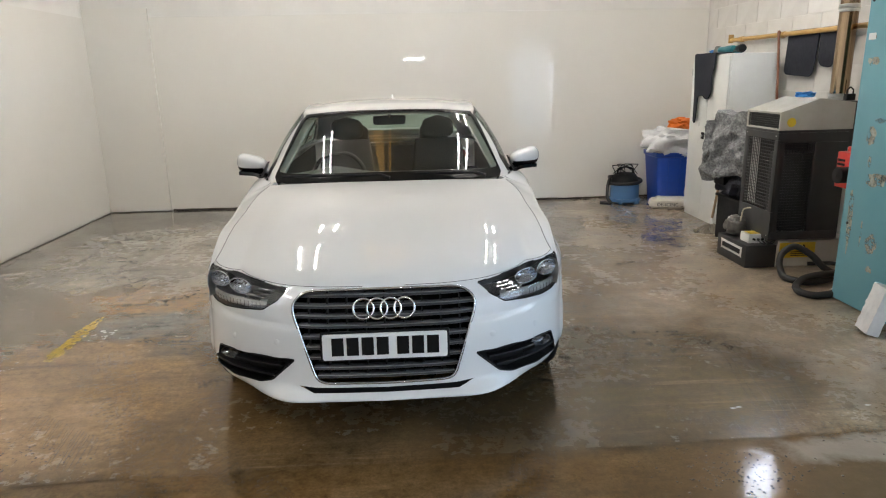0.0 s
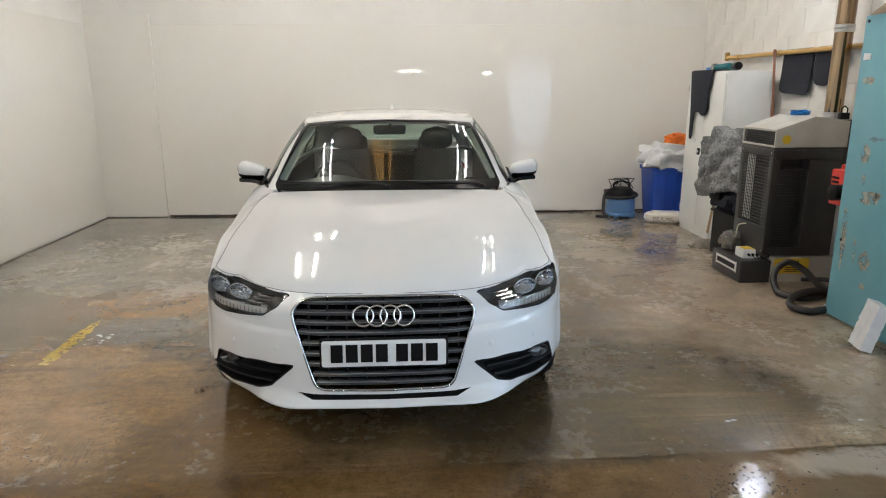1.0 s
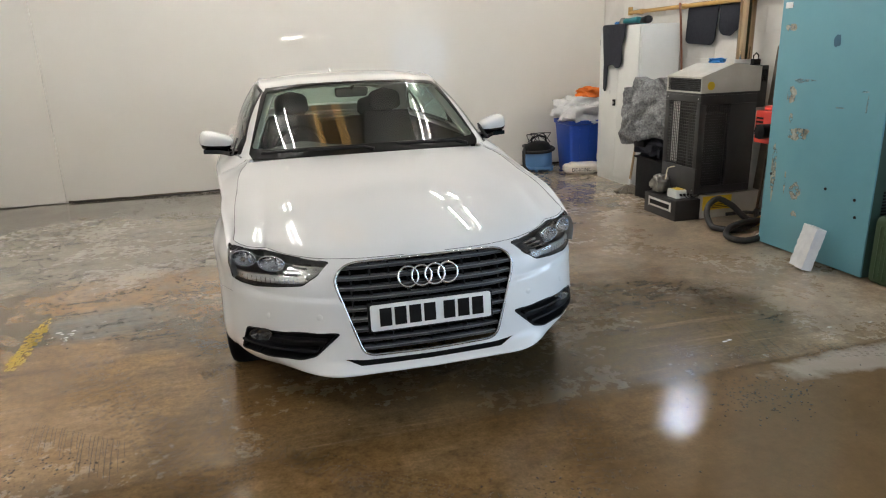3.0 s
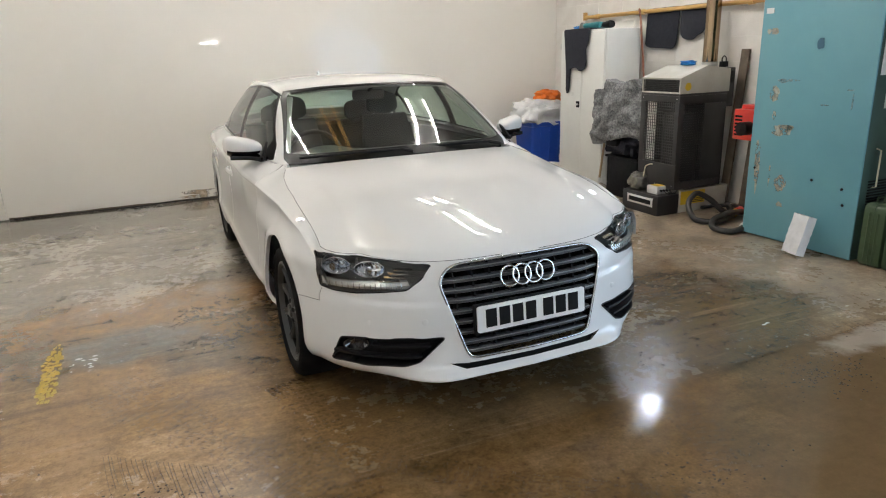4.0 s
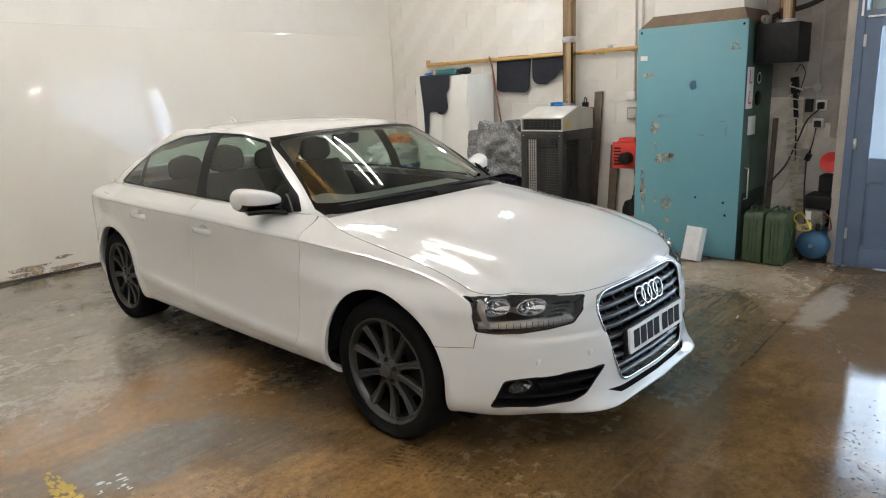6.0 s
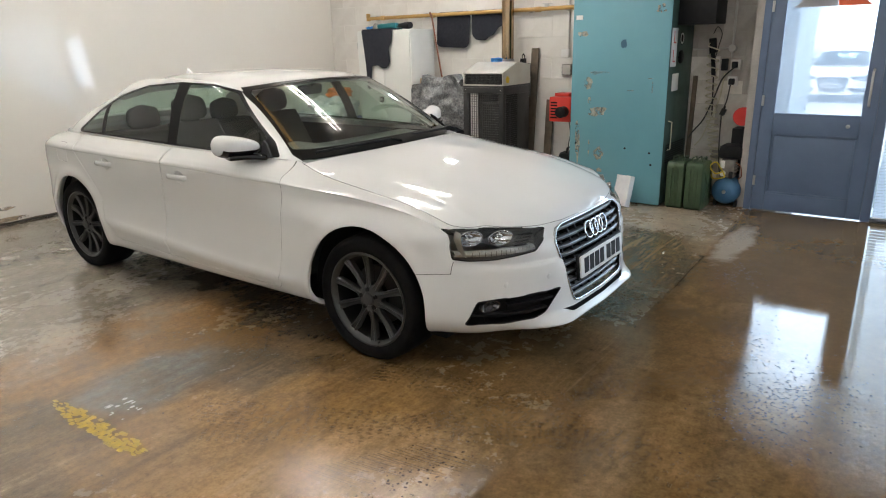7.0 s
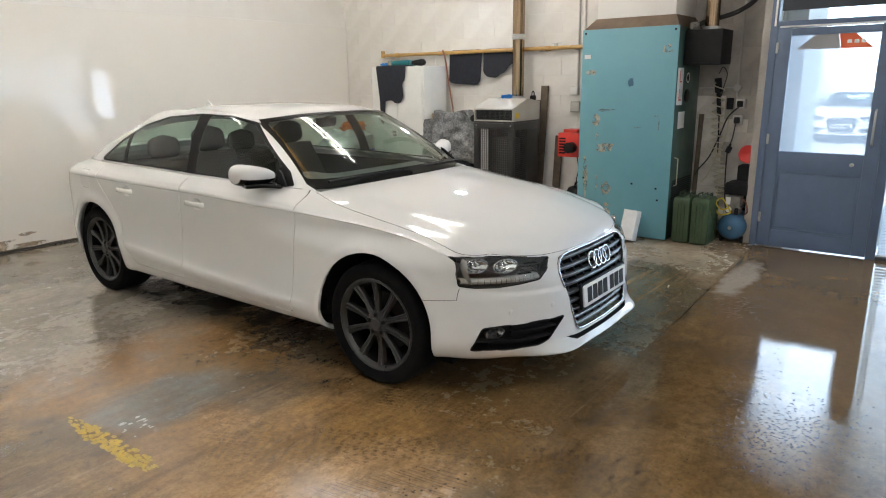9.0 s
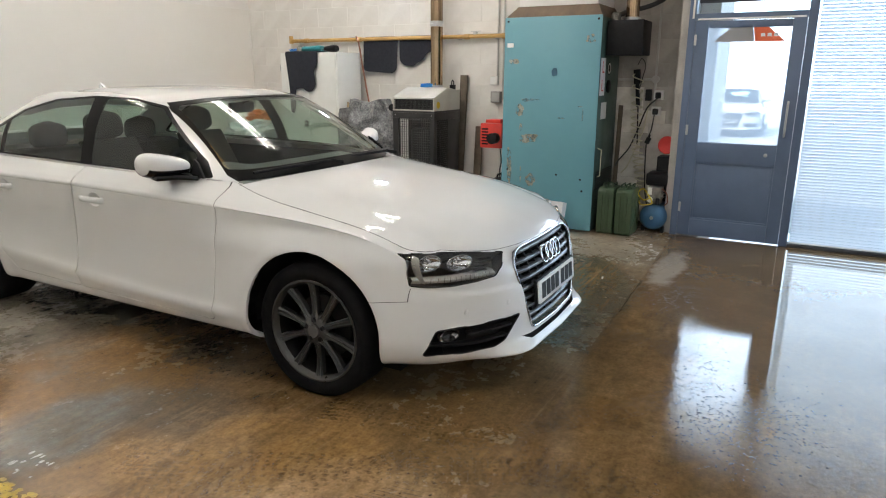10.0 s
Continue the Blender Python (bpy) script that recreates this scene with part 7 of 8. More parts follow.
part("barrel", finish(Geo().lathe([(0, 0.014), (0.02, 0.014), (0.02, 0.18), (0, 0.18)], 14)), M_BLACK, pumpst)

# planks leaning on the wall by the heater
for k, (y, zt, lean) in enumerate(((5.00, 1.46, 5.0), (4.80, 0.9, 5))):
    solid("plank", finish(Geo().box(-0.012, -0.045, 0.0, 0.012, 0.045, zt), 0.003), M_WOOD, "weathered timber plank leaning on the wall", "plank", group="leaning planks", m=pose(3.775 - math.tan(radians(lean)) * zt, y, 0.002, 0, lean, 0))


# ---- the teal furnace ----
def furnace():
    f = thing("furnace", pose(3.04, 3.26, 0), "tall teal enamelled furnace cabinet with chipped paint", "furnace")
    W, D, H = 0.93, 0.70, 1.985
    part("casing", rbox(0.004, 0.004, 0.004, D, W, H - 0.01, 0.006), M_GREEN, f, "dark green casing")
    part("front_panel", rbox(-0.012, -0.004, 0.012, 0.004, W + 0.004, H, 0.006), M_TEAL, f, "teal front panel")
    part("plinth", rbox(0.02, 0.02, 0.0005, D - 0.02, W - 0.02, 0.02, 0.003), M_DKGREY, f)
    # sloping brown collar and pale duct above
    c = Geo()
    lo, hi = [(0.0, 0.01), (D, 0.01), (D, W - 0.01), (0.0, W - 0.01)], [(0.07, 0.06), (D - 0.06, 0.06), (D - 0.06, W - 0.09), (0.07, W - 0.09)]
    c.grid([[(x, y, H - 0.012) for x, y in lo], [(x, y, H + 0.005) for x, y in lo], [(x, y, H + 0.095) for x, y in hi], [(x, y, H + 0.10) for x, y in hi]], close_u=True)
    part("collar", finish(c), mat("rust_brown_steel", (0.13, 0.095, 0.07), 0.6, 0.3, second=(0.20, 0.14, 0.09), scale=6), f, "rust-brown sloping collar")
    part("duct", rbox(0.08, 0.07, H + 0.098, D - 0.07, W - 0.10, ZC - 0.002, 0.008), M_UPPER, f, "pale square duct rising to the ceiling")
    # bolts at the corners
    for y, z in ((0.03, H - 0.035), (W - 0.03, H - 0.035), (0.12, 0.50), (0.36, 0.53), (0.10, 0.39), (W - 0.06, 0.55)):
        part("bolt", finish(Geo().lathe([(0, 0.006), (0.009, 0.005), (0.011, 0)], 10, pose(-0.0115, y, z, 0, -90, 0))), M_BLACK, f)
    # flaked paint: y along the face, z up, width, height
    for k, (y, z, w, h) in enumerate(((0.875, 1.73, 0.075, 0.035), (0.83, 1.585, 0.12, 0.045), (0.76, 1.14, 0.085, 0.12), (0.66, 0.87, 0.18, 0.085), (0.60, 0.885, 0.06, 0.04), (0.62, 0.46, 0.105, 0.12), (0.85, 0.55, 0.045, 0.34), (0.865, 0.70, 0.03, 0.16),
                                      (0.09, 1.78, 0.09, 0.07), (0.61, 0.30, 0.06, 0.04), (0.74, 0.97, 0.03, 0.07), (0.73, 0.52, 0.016, 0.16))):
        flat_patch("paint_chip", [(a, b) for a, b in blot(y, z, w, h, 11.3 + 1.7 * k, 26)], "x", -0.0122, M_CHIP, "", "", 0.0012, f)
    for k, (y, z, w, h) in enumerate(((0.64, 1.235, 0.16, 0.018), (0.70, 1.23, 0.08, 0.03), (0.13, 1.10, 0.012, 0.12), (0.16, 1.18, 0.05, 0.012), (0.34, 1.07, 0.07, 0.012))):
        flat_patch("scratch", blot(y, z, w, h, 31.3 + 1.1 * k, 22), "x", -0.0122, M_SCRATCH, "", "", 0.001, f)
    flat_patch("dark_smudge", blot(0.42, 1.49, 0.05, 0.09, 51.0, 24), "x", -0.0122, mat("blue_smudge", (0.03, 0.10, 0.16), 0.6), "", "", 0.001, f)
    part("sticker", rbox(-0.0135, 0.84, 1.715, -0.0122, 0.905, 1.755, 0.0003), M_WHITE, f, "small white sticker")
    # fittings on the green side
    lp = part("learner_plate", rbox(0.035, -0.004, 1.28, 0.19, -0.0006, 1.615, 0.001), M_WHITE, f, "white plate with two red letters")
    for z in (1.365, 1.53):
        letters("L", 0.155, M_RED, "letter", lp, pose(0.112, -0.0048, z, 90, 0, 0), "red letter")
    part("roundel", finish(Geo().lathe([(0.035, 0), (0.05, 0), (0.05, 0.002), (0.035, 0.002)], 28, pose(0.33, -0.001, 1.525, 90, 0, 0))), M_WHITE, f, "white ring sticker")
    part("roundel_disc", finish(Geo().lathe([(0, 0.0), (0.058, 0), (0.058, 0.0012), (0, 0.0012)], 28, pose(0.33, 0.0005, 1.525, 90, 0, 0))), M_BLACK, f)
    part("gauge", finish(Geo().lathe([(0, 0.018), (0.05, 0.018), (0.06, 0.012), (0.06, 0)], 28, pose(0.32, 0.002, 1.36, 90, 0, 0))), M_BLACK, f, "black round gauge")
    part("notice", rbox(0.12, -0.003, 1.06, 0.30, -0.0006, 1.215, 0.0005), M_WHITE, f, "white paper notice")
    v = Geo()
    for k in range(9):
        v.box(0.08, -0.006, 0.40 + 0.02 * k, 0.62, 0.0, 0.41 + 0.02 * k)
    part("vent", finish(v), M_BLACK, f, "black slotted vent")
    part("grab_bar", finish(Geo().sweep([(0.12, 0.004, 0.52), (0.12, -0.03, 0.53), (0.12, -0.03, 0.78), (0.12, 0.004, 0.79)], 0.006, 8)), M_AIRHOSE, f)
    # red burner on the far side
    b = part("burner", rbox(0.10, W + 0.06, 0.735, 0.36, W + 0.30, 0.985, 0.012), M_RED, f, "red oil burner")
    part("burner_tube", finish(Geo().lathe([(0.055, 0), (0.055, 0.08)], 20, pose(0.24, W + 0.075, 0.86, 90, 0, 0))), M_ALLOY, b)
    part("motor", finish(Geo().lathe([(0, 0), (0.05, 0), (0.055, 0.01), (0.055, 0.10), (0, 0.11)], 20, pose(0.103, W + 0.13, 0.84, 0, -90, 0))), M_BLACK, b, "black motor")
    g = Geo()
    for k in range(6):
        g.box(0.094, W + 0.21, 0.77 + 0.03 * k, 0.101, W + 0.28, 0.785 + 0.03 * k)
    part("air_slots", finish(g), M_BLACK, b)
    part("burner_cap", rbox(0.14, W + 0.10, 0.986, 0.30, W + 0.26, 1.02, 0.008), M_RED, b)
    part("burner_lead", wire([(0.2, W + 0.12, 0.735), (0.2, W + 0.10, 0.60), (0.25, W + 0.14, 0.45), (0.3, W + 0.10, 0.25)], 0.006), M_CABLE, b)
    # black flue box and its pipe
    x = part("flue_box", rbox(0.16, -0.33, 1.64, 0.50, -0.004, 1.945, 0.008), M_BLACK, f, "black sheet steel flue box")
    part("flue_tube", finish(Geo().lathe([(0.06, 0), (0.06, ZC - 1.945)], 24, pose(0.34, -0.18, 1.945))), M_FLUE, x, "tarnished brass-coloured flue tube with painted-in reflections")
    part("flue_collar", finish(Geo().lathe([(0.06, 0.0), (0.072, 0.002), (0.072, 0.03), (0.06, 0.034)], 24, pose(0.34, -0.18, 1.945))), M_STEEL, x)
    part("air_trunk", wire([(0.30, -0.02, 1.97), (0.36, -0.10, 2.02), (0.5, -0.34, 2.10), (0.62, -0.5, 2.26), (0.66, -0.55, 2.6), (0.66, -0.56, 3.3)], 0.022, 40, 10), M_CABLE, x, "black flexible trunking")
    part("damper", lump(0.09, 0.07, 0.07, 3.0, 3.0, 0.4), M_ALLOY, x, "", pose(0.22, -0.06, 1.946))


furnace()

parcel = thing("parcel", pose(2.84, 3.56, 0, 0, 0, -12), "white film-wrapped parcel leaning on the furnace", "parcel")
pg = Geo()
n = 14
fr, bk = [], []
for i in range(n + 1):
    fr.append([(-0.035 + 0.006 * noise.noise((i * 0.8, j * 0.9, 1)), -0.075 + 0.15 * j / 8, 0.29 * i / n + 0.008 * noise.noise((i, j * 1.3, 8))) for j in range(9)])
    bk.append([(0.035 + 0.006 * noise.noise((i * 0.8, j * 0.9, 5)), -0.075 + 0.15 * j / 8, 0.29 * i / n) for j in range(9)])
pg.grid(fr).grid(bk).grid([fr[0], bk[0]]).grid([fr[-1], bk[-1]])
for k in (0, -1):
    pg.grid([[r[k] for r in fr], [r[k] for r in bk]])
part("wrap", finish(pg, smooth=0.7), M_BAG, parcel, "", pose(0, 0, 0.012, 0, 15, 0))
part("tray", rbox(-0.024, -0.066, 0.01, 0.024, 0.066, 0.28, 0.008), M_WHITE, parcel, "white inner tray", pose(0.0, 0, 0.012, 0, 15, 0))


def jerry_can(y, label):
    """A pressed steel can: ribbed flanks, seam round the middle, triple handle and a filler cap."""
    j = thing("jerry_can", pose(3.20, y, 0), label, "jerry can", "green jerry cans")
    L, W, H = 0.345, 0.155, 0.44
    body = Geo()
    rows = []
    for k, (s, w) in enumerate(((0.92, -0.5), (0.985, -0.47), (1.0, -0.42), (1.0, -0.05), (1.0, 0.05), (1.0, 0.42), (0.985, 0.47), (0.92, 0.5))):
        o = rounded([(-L / 2, 0.0), (L / 2, 0.0), (L / 2, H - 0.06), (L / 2 - 0.07, H), (-L / 2, H)], 0.05, 5)
        rows.append([(s * a, w * W, 0.5 * H + s * (b - 0.5 * H)) for a, b in o])
    body.grid(rows, close_u=True)
    q = len(rows[0])
    body.f += [tuple(range(q)), tuple(range(7 * q, 8 * q))]
    part("body", finish(body, smooth=0.7), M_JERRY, j)
    for sd in (-1, 1):
        for (x0, z0, x1, z1) in ((-0.11, 0.07, 0.11, 0.35), (-0.11, 0.35, 0.11, 0.07)):
            part("pressed_rib", finish(Geo().sweep([(x0, sd * W / 2, z0), (x1, sd * W / 2, z1)], 0.008, 6)), M_JERRY, j)
    for x in (-L / 2, ):
        for yy in (-0.03, 0.03):
            part("end_rib", finish(Geo().sweep([(x - 0.001, yy, 0.04), (x - 0.001, yy, H - 0.06)], 0.007, 6)), M_JERRY, j)
    for yy in (-0.045, 0.0, 0.045):
        part("handle", finish(Geo().sweep([(-0.09, yy, H - 0.005), (-0.085, yy, H + 0.03), (0.045, yy, H + 0.03), (0.05, yy, H - 0.005)], 0.007, 8)), M_JERRY, j)
    part("cap", finish(Geo().lathe([(0.024, 0), (0.026, 0.03), (0.02, 0.036), (0, 0.036)], 18, pose(0.135, 0, H - 0.04, 0, 35, 0))), M_BLACK, j, "black filler cap")
    part("seam", finish(Geo().sweep([(a, 0, b) for a, b in rounded([(-L / 2 - 0.002, 0.002), (L / 2 + 0.002, 0.002), (L / 2 + 0.002, H - 0.06), (L / 2 - 0.07, H + 0.002), (-L / 2 - 0.002, H + 0.002)], 0.05, 5)], 0.004, 6, close=True)), M_JERRY, j)


jerry_can(3.125, "dark green steel jerry can beside the furnace")
jerry_can(2.955, "brighter green steel jerry can beside the compressor")


def compressor():
    c = thing("air_compressor", pose(3.47, 2.74, 0), "small air compressor with blue tank and black motor", "compressor")
    part("tank", finish(Geo().lathe([(0, -0.19), (0.06, -0.185), (0.105, -0.165), (0.125, -0.13), (0.128, 0.18), (0.10, 0.22), (0, 0.24)], 32, pose(0, 0, 0.15, 0, 90, 0)), smooth=0.9), M_TANK, c, "blue steel air tank")
    part("tank_plug", finish(Geo().lathe([(0, 0.02), (0.016, 0.018), (0.018, 0)], 12, pose(-0.185, 0, 0.15, 0, -90, 0))), M_STEEL, c)
    for y in (-0.09, 0.09):
        part("foot", rbox(-0.12, y - 0.015, 0.0, -0.08, y + 0.015, 0.06, 0.004), M_BLACK, c)
        part("wheel", finish(Geo().lathe([(0, -0.015), (0.05, -0.013), (0.05, 0.013), (0, 0.015)], 20, pose(0.15, y * 1.3, 0.051, 90, 0, 0))), M_BLACK, c)
    part("pump_head", finish(Geo().box(-0.15, -0.06, 0.28, -0.03, 0.06, 0.44).box(-0.14, -0.075, 0.33, -0.04, 0.075, 0.345).box(-0.14, -0.075, 0.36, -0.04, 0.075, 0.375).box(-0.14, -0.075, 0.39, -0.04, 0.075, 0.405), 0.004), M_ALLOY, c, "finned alloy pump head")
    part("motor", finish(Geo().lathe([(0, -0.02), (0.075, -0.015), (0.085, 0.01), (0.085, 0.17), (0.06, 0.2), (0, 0.2)], 24, pose(0, 0, 0.40, 0, 90, 0))), M_BLACK, c, "black motor cover")
    part("shroud", rbox(-0.10, -0.10, 0.445, 0.16, 0.10, 0.56, 0.02), M_BLACK, c)
    part("pressure_gauge", finish(Geo().lathe([(0, 0.012), (0.024, 0.012), (0.027, 0.006), (0.027, 0)], 20, pose(-0.17, 0.03, 0.32, 0, -90, 0))), M_WHITE, c, "round pressure gauge")
    part("regulator", finish(Geo().lathe([(0, 0), (0.018, 0), (0.018, 0.05), (0.012, 0.06), (0, 0.06)], 14, pose(-0.17, -0.04, 0.28))), M_BLACK, c)
    part("tag", rbox(-0.19, 0.015, 0.37, -0.186, 0.055, 0.44, 0.001), M_WHITE, c, "white paper tag")
    part("copper_pipe", wire([(-0.1, -0.06, 0.42), (-0.12, -0.11, 0.38), (-0.1, -0.12, 0.30), (-0.08, -0.09, 0.26)], 0.006), M_COPPER, c)
    part("cord", wire([(-0.16, 0.02, 0.34), (-0.21, 0.08, 0.32), (-0.20, 0.14, 0.38), (-0.17, 0.10, 0.42), (-0.19, 0.04, 0.36), (-0.22, 0.0, 0.30), (-0.2, 0.1, 0.27), (-0.12, 0.17, 0.36)], 0.007, 60), M_YCORD, c, "tangled yellow cord")


compressor()
st = thing("work_stand", pose(3.66, 2.72, 0), "dark box stand with a red plastic cone on top", "stand")
part("box", rbox(-0.08, -0.06, 0.0, 0.10, 0.07, 0.70, 0.006), M_BLACK, st)
solid("warning_cone", finish(Geo().lathe([(0, 0.0), (0.02, 0.0), (0.075, 0.13), (0.085, 0.15), (0.08, 0.155), (0.0, 0.14)], 24, pose(0, 0, 0, 0, 0, 0)), smooth=0.8), mat("red_plastic", (0.75, 0.06, 0.05), 0.35), "red plastic cone lying on the stand", "cone", m=pose(3.70, 2.75, 0.805, 0, -86, 18))

# services on the wall by the door
cond = thing("conduit", pose(3.785, 0, 0), "grey electrical conduit with a round junction box", "conduit")
part("run", finish(Geo().sweep([(0, 2.905, 1.14), (0, 2.905, 3.3)], 0.011, 8)), M_PVC, cond)
part("branch", finish(Geo().sweep([(0, 2.905, 1.425), (0, 3.27, 1.42)], 0.011, 8)), M_PVC, cond)
part("junction_box", finish(Geo().lathe([(0, 0.03), (0.034, 0.03), (0.036, 0.025), (0.036, 0)], 20, pose(0.0, 2.905, 1.425, 0, -90, 0))), M_PVC, cond)
for y, z in ((2.86, 1.275), (2.875, 1.12)):
    s = thing("socket", pose(3.798, y, z), "white surface-mounted wall socket", "socket", "wall sockets")
    part("box", rbox(-0.045, -0.045, -0.045, 0, 0.045, 0.045, 0.006), M_WHITE, s)
    part("face_plate", rbox(-0.052, -0.043, -0.043, -0.046, 0.043, 0.043, 0.003), M_WHITE, s)
    part("plug", rbox(-0.095, -0.028, -0.03, -0.053, 0.024, 0.028, 0.01), M_BLACK, s, "black plug")
part("spur_box", rbox(-0.05, 2.93, 1.22, 0.0, 2.985, 1.33, 0.006), M_BLACK, cond, "dark spur box")
for nm, pts, r, mt, lb in (
    ("cable", [(3.71, 2.86, 1.25), (3.70, 2.95, 1.15), (3.70, 3.02, 0.95), (3.70, 3.10, 0.75), (3.72, 3.2, 0.62), (3.74, 3.24, 0.55)], 0.007, M_CABLE, "black cable drooping from a socket"),
    ("cable", [(3.70, 2.875, 1.09), (3.69, 2.89, 0.95), (3.70, 2.93, 0.80), (3.68, 2.92, 0.55), (3.66, 2.90, 0.35), (3.62, 2.86, 0.2)], 0.006, M_CABLE, "black cable drooping from a socket"),
    ("cable", [(3.74, 3.08, 1.56), (3.72, 3.04, 1.62), (3.73, 3.0, 1.55), (3.73, 3.02, 1.45), (3.73, 3.05, 1.3)], 0.004, M_CABLE, "thin wire hook on the wall"),
    ("cable", [(3.76, 2.95, 1.2), (3.75, 2.97, 0.98), (3.74, 3.03, 0.78), (3.73, 3.12, 0.55), (3.70, 3.16, 0.5)], 0.006, M_AIRHOSE, "pale cable hanging on the wall"),
):
    solid(nm, wire(pts, r, 40), mt, lb, "cable", group="wall cables")
hp = [(3.715 + 0.045 * math.cos(a), 3.06 + 0.052 * math.sin(a) + 0.03 * math.sin(k / 60) - 0.0006 * k, 1.50 - 1.12 * (k / 190) ** 0.8) for k, a in ((k, k * 0.55) for k in range(190))]
solid("air_hose", finish(Geo().sweep(hp, 0.0062, 6), smooth=1.2), M_AIRHOSE, "beige coiled air hose hanging on the wall", "air hose")
solid("blow_gun", finish(Geo().box(-0.012, -0.018, 0.0, 0.012, 0.018, 0.24).box(-0.02, -0.03, 0.22, 0.02, 0.03, 0.36).sweep([(0, 0, 0.0), (0, 0.02, -0.38)], 0.007, 8), 0.004), M_BLACK, "black air gun with a long nozzle hanging on the wall", "air gun", m=pose(3.755, 3.05, 1.16, -6, 0, 0))
solid("plug", finish(Geo().box(-0.025, -0.02, -0.03, 0.025, 0.02, 0.03).sweep([(0, 0, 0.03), (0, 0.005, 0.06)], 0.008, 8), 0.008), M_BLACK, "dark plug dangling on its cable", "plug", m=pose(3.67, 2.91, 0.84, 20, 0, 0))
solid("plank", finish(Geo().box(-0.010, -0.022, 0.0, 0.010, 0.022, 1.17), 0.003), M_WOOD, "narrow timber lath leaning beside the furnace", "plank", m=pose(3.70, 3.225, 0.002, 0, 4, 0))
solid("wall_board", Geo().box(3.782, 2.68, 0.0, 3.7995, 2.94, 1.0), mat("cement_board", (0.58, 0.56, 0.52), 0.8, second=(0.44, 0.41, 0.37), scale=6), "pale cement board fixed low on the wall", "board", 0.003)

# conduits and a switch between heater and furnace
c2 = thing("conduit", pose(3.785, 0, 0), "grey conduit dropping to a wall switch", "conduit")
for y, z in ((4.60, 1.36), (4.53, 1.2)):
    part("run", finish(Geo().sweep([(0, y, z), (0, y, 3.3)], 0.011, 8)), M_PVC, c2)
sw = thing("socket", pose(3.798, 4.60, 1.225), "grey metal-clad wall switch", "socket", "wall sockets")
part("box", rbox(-0.05, -0.055, -0.06, 0, 0.06, 0.06, 0.006), M_ALLOY, sw)
part("face_plate", rbox(-0.057, -0.045, -0.05, -0.051, 0.05, 0.05, 0.003), M_PVC, sw)
s2 = thing("socket", pose(3.798, 4.63, 1.40), "white surface-mounted wall socket", "socket", "wall sockets")
part("box", rbox(-0.04, -0.045, -0.045, 0, 0.045, 0.045, 0.006), M_WHITE, s2)
part("face_plate", rbox(-0.047, -0.042, -0.042, -0.041, 0.042, 0.042, 0.003), M_WHITE, s2)

# hoses on the floor before the heater
hs = thing("hose", pose(0, 0, 0), "thick black hose looped on the floor by the heater", "hose")
pts = [(3.56, 4.86, 0.05), (3.38, 4.66, 0.028), (3.27, 4.66, 0.07), (3.18, 4.72, 0.17), (3.07, 4.76, 0.225), (2.985, 4.755, 0.18), (2.93, 4.69, 0.09), (2.925, 4.60, 0.030), (3.03, 4.47, 0.028), (3.18, 4.50, 0.032), (3.34, 4.56, 0.05), (3.50, 4.62, 0.05)]
part("tube", wire(pts, 0.025, 140, 10), M_CABLE, hs)
part("lower_tube", wire([(3.50, 4.56, 0.04), (3.32, 4.50, 0.075), (3.15, 4.48, 0.082), (2.98, 4.45, 0.065), (2.87, 4.36, 0.030), (2.845, 4.26, 0.028), (2.91, 4.18, 0.028), (3.02, 4.195, 0.030), (3.08, 4.23, 0.032)], 0.025, 120, 10), M_CABLE, hs)
part("cuff", finish(Geo().sweep([(3.055, 4.215, 0.032), (3.13, 4.26, 0.034)], 0.031, 14), 0.004), M_WHITE, hs, "white hose end")
part("coupling", finish(Geo().sweep([(3.30, 4.545, 0.05), (3.36, 4.57, 0.055)], 0.033, 14), 0.004), M_YELL, hs, "yellow coupling")
part("coupling", finish(Geo().sweep([(3.37, 4.575, 0.056), (3.45, 4.60, 0.058)], 0.034, 14), 0.004), M_RED, hs, "red coupling")
part("second_tube", wire([(3.55, 4.85, 0.05), (3.42, 4.60, 0.035), (3.46, 4.40, 0.03), (3.58, 4.45, 0.03), (3.60, 4.70, 0.04), (3.45, 4.85, 0.05), (3.30, 4.93, 0.03)], 0.016, 80, 8), M_CABLE, hs)
ow = thing("wet_vacuum", pose(3.50, 4.42, 0), "small orange and black canister vacuum", "vacuum cleaner")
part("drum", finish(Geo().lathe([(0, 0.01), (0.11, 0.01), (0.12, 0.03), (0.12, 0.24), (0, 0.24)], 24)), M_ORANGE, ow)
part("motor_top", finish(Geo().lathe([(0.125, 0.235), (0.125, 0.30), (0.10, 0.36), (0.05, 0.38), (0, 0.38)], 24)), M_BLACK, ow)
part("handle", finish(Geo().sweep([(-0.07, 0, 0.36), (-0.05, 0, 0.42), (0.05, 0, 0.42), (0.07, 0, 0.36)], 0.011, 8)), M_BLACK, ow)

# cable along the foot of the back wall
solid("cable", wire([(-2.75, 8.155, 0.012), (-2.2, 8.15, 0.012), (-1.6, 8.13, 0.012), (-1.25, 8.14, 0.02), (-0.9, 8.165, 0.012), (0.6, 8.17, 0.012), (2.3, 8.165, 0.012)], 0.008, 90), M_CABLE, "black cable along the foot of the back wall", "cable")

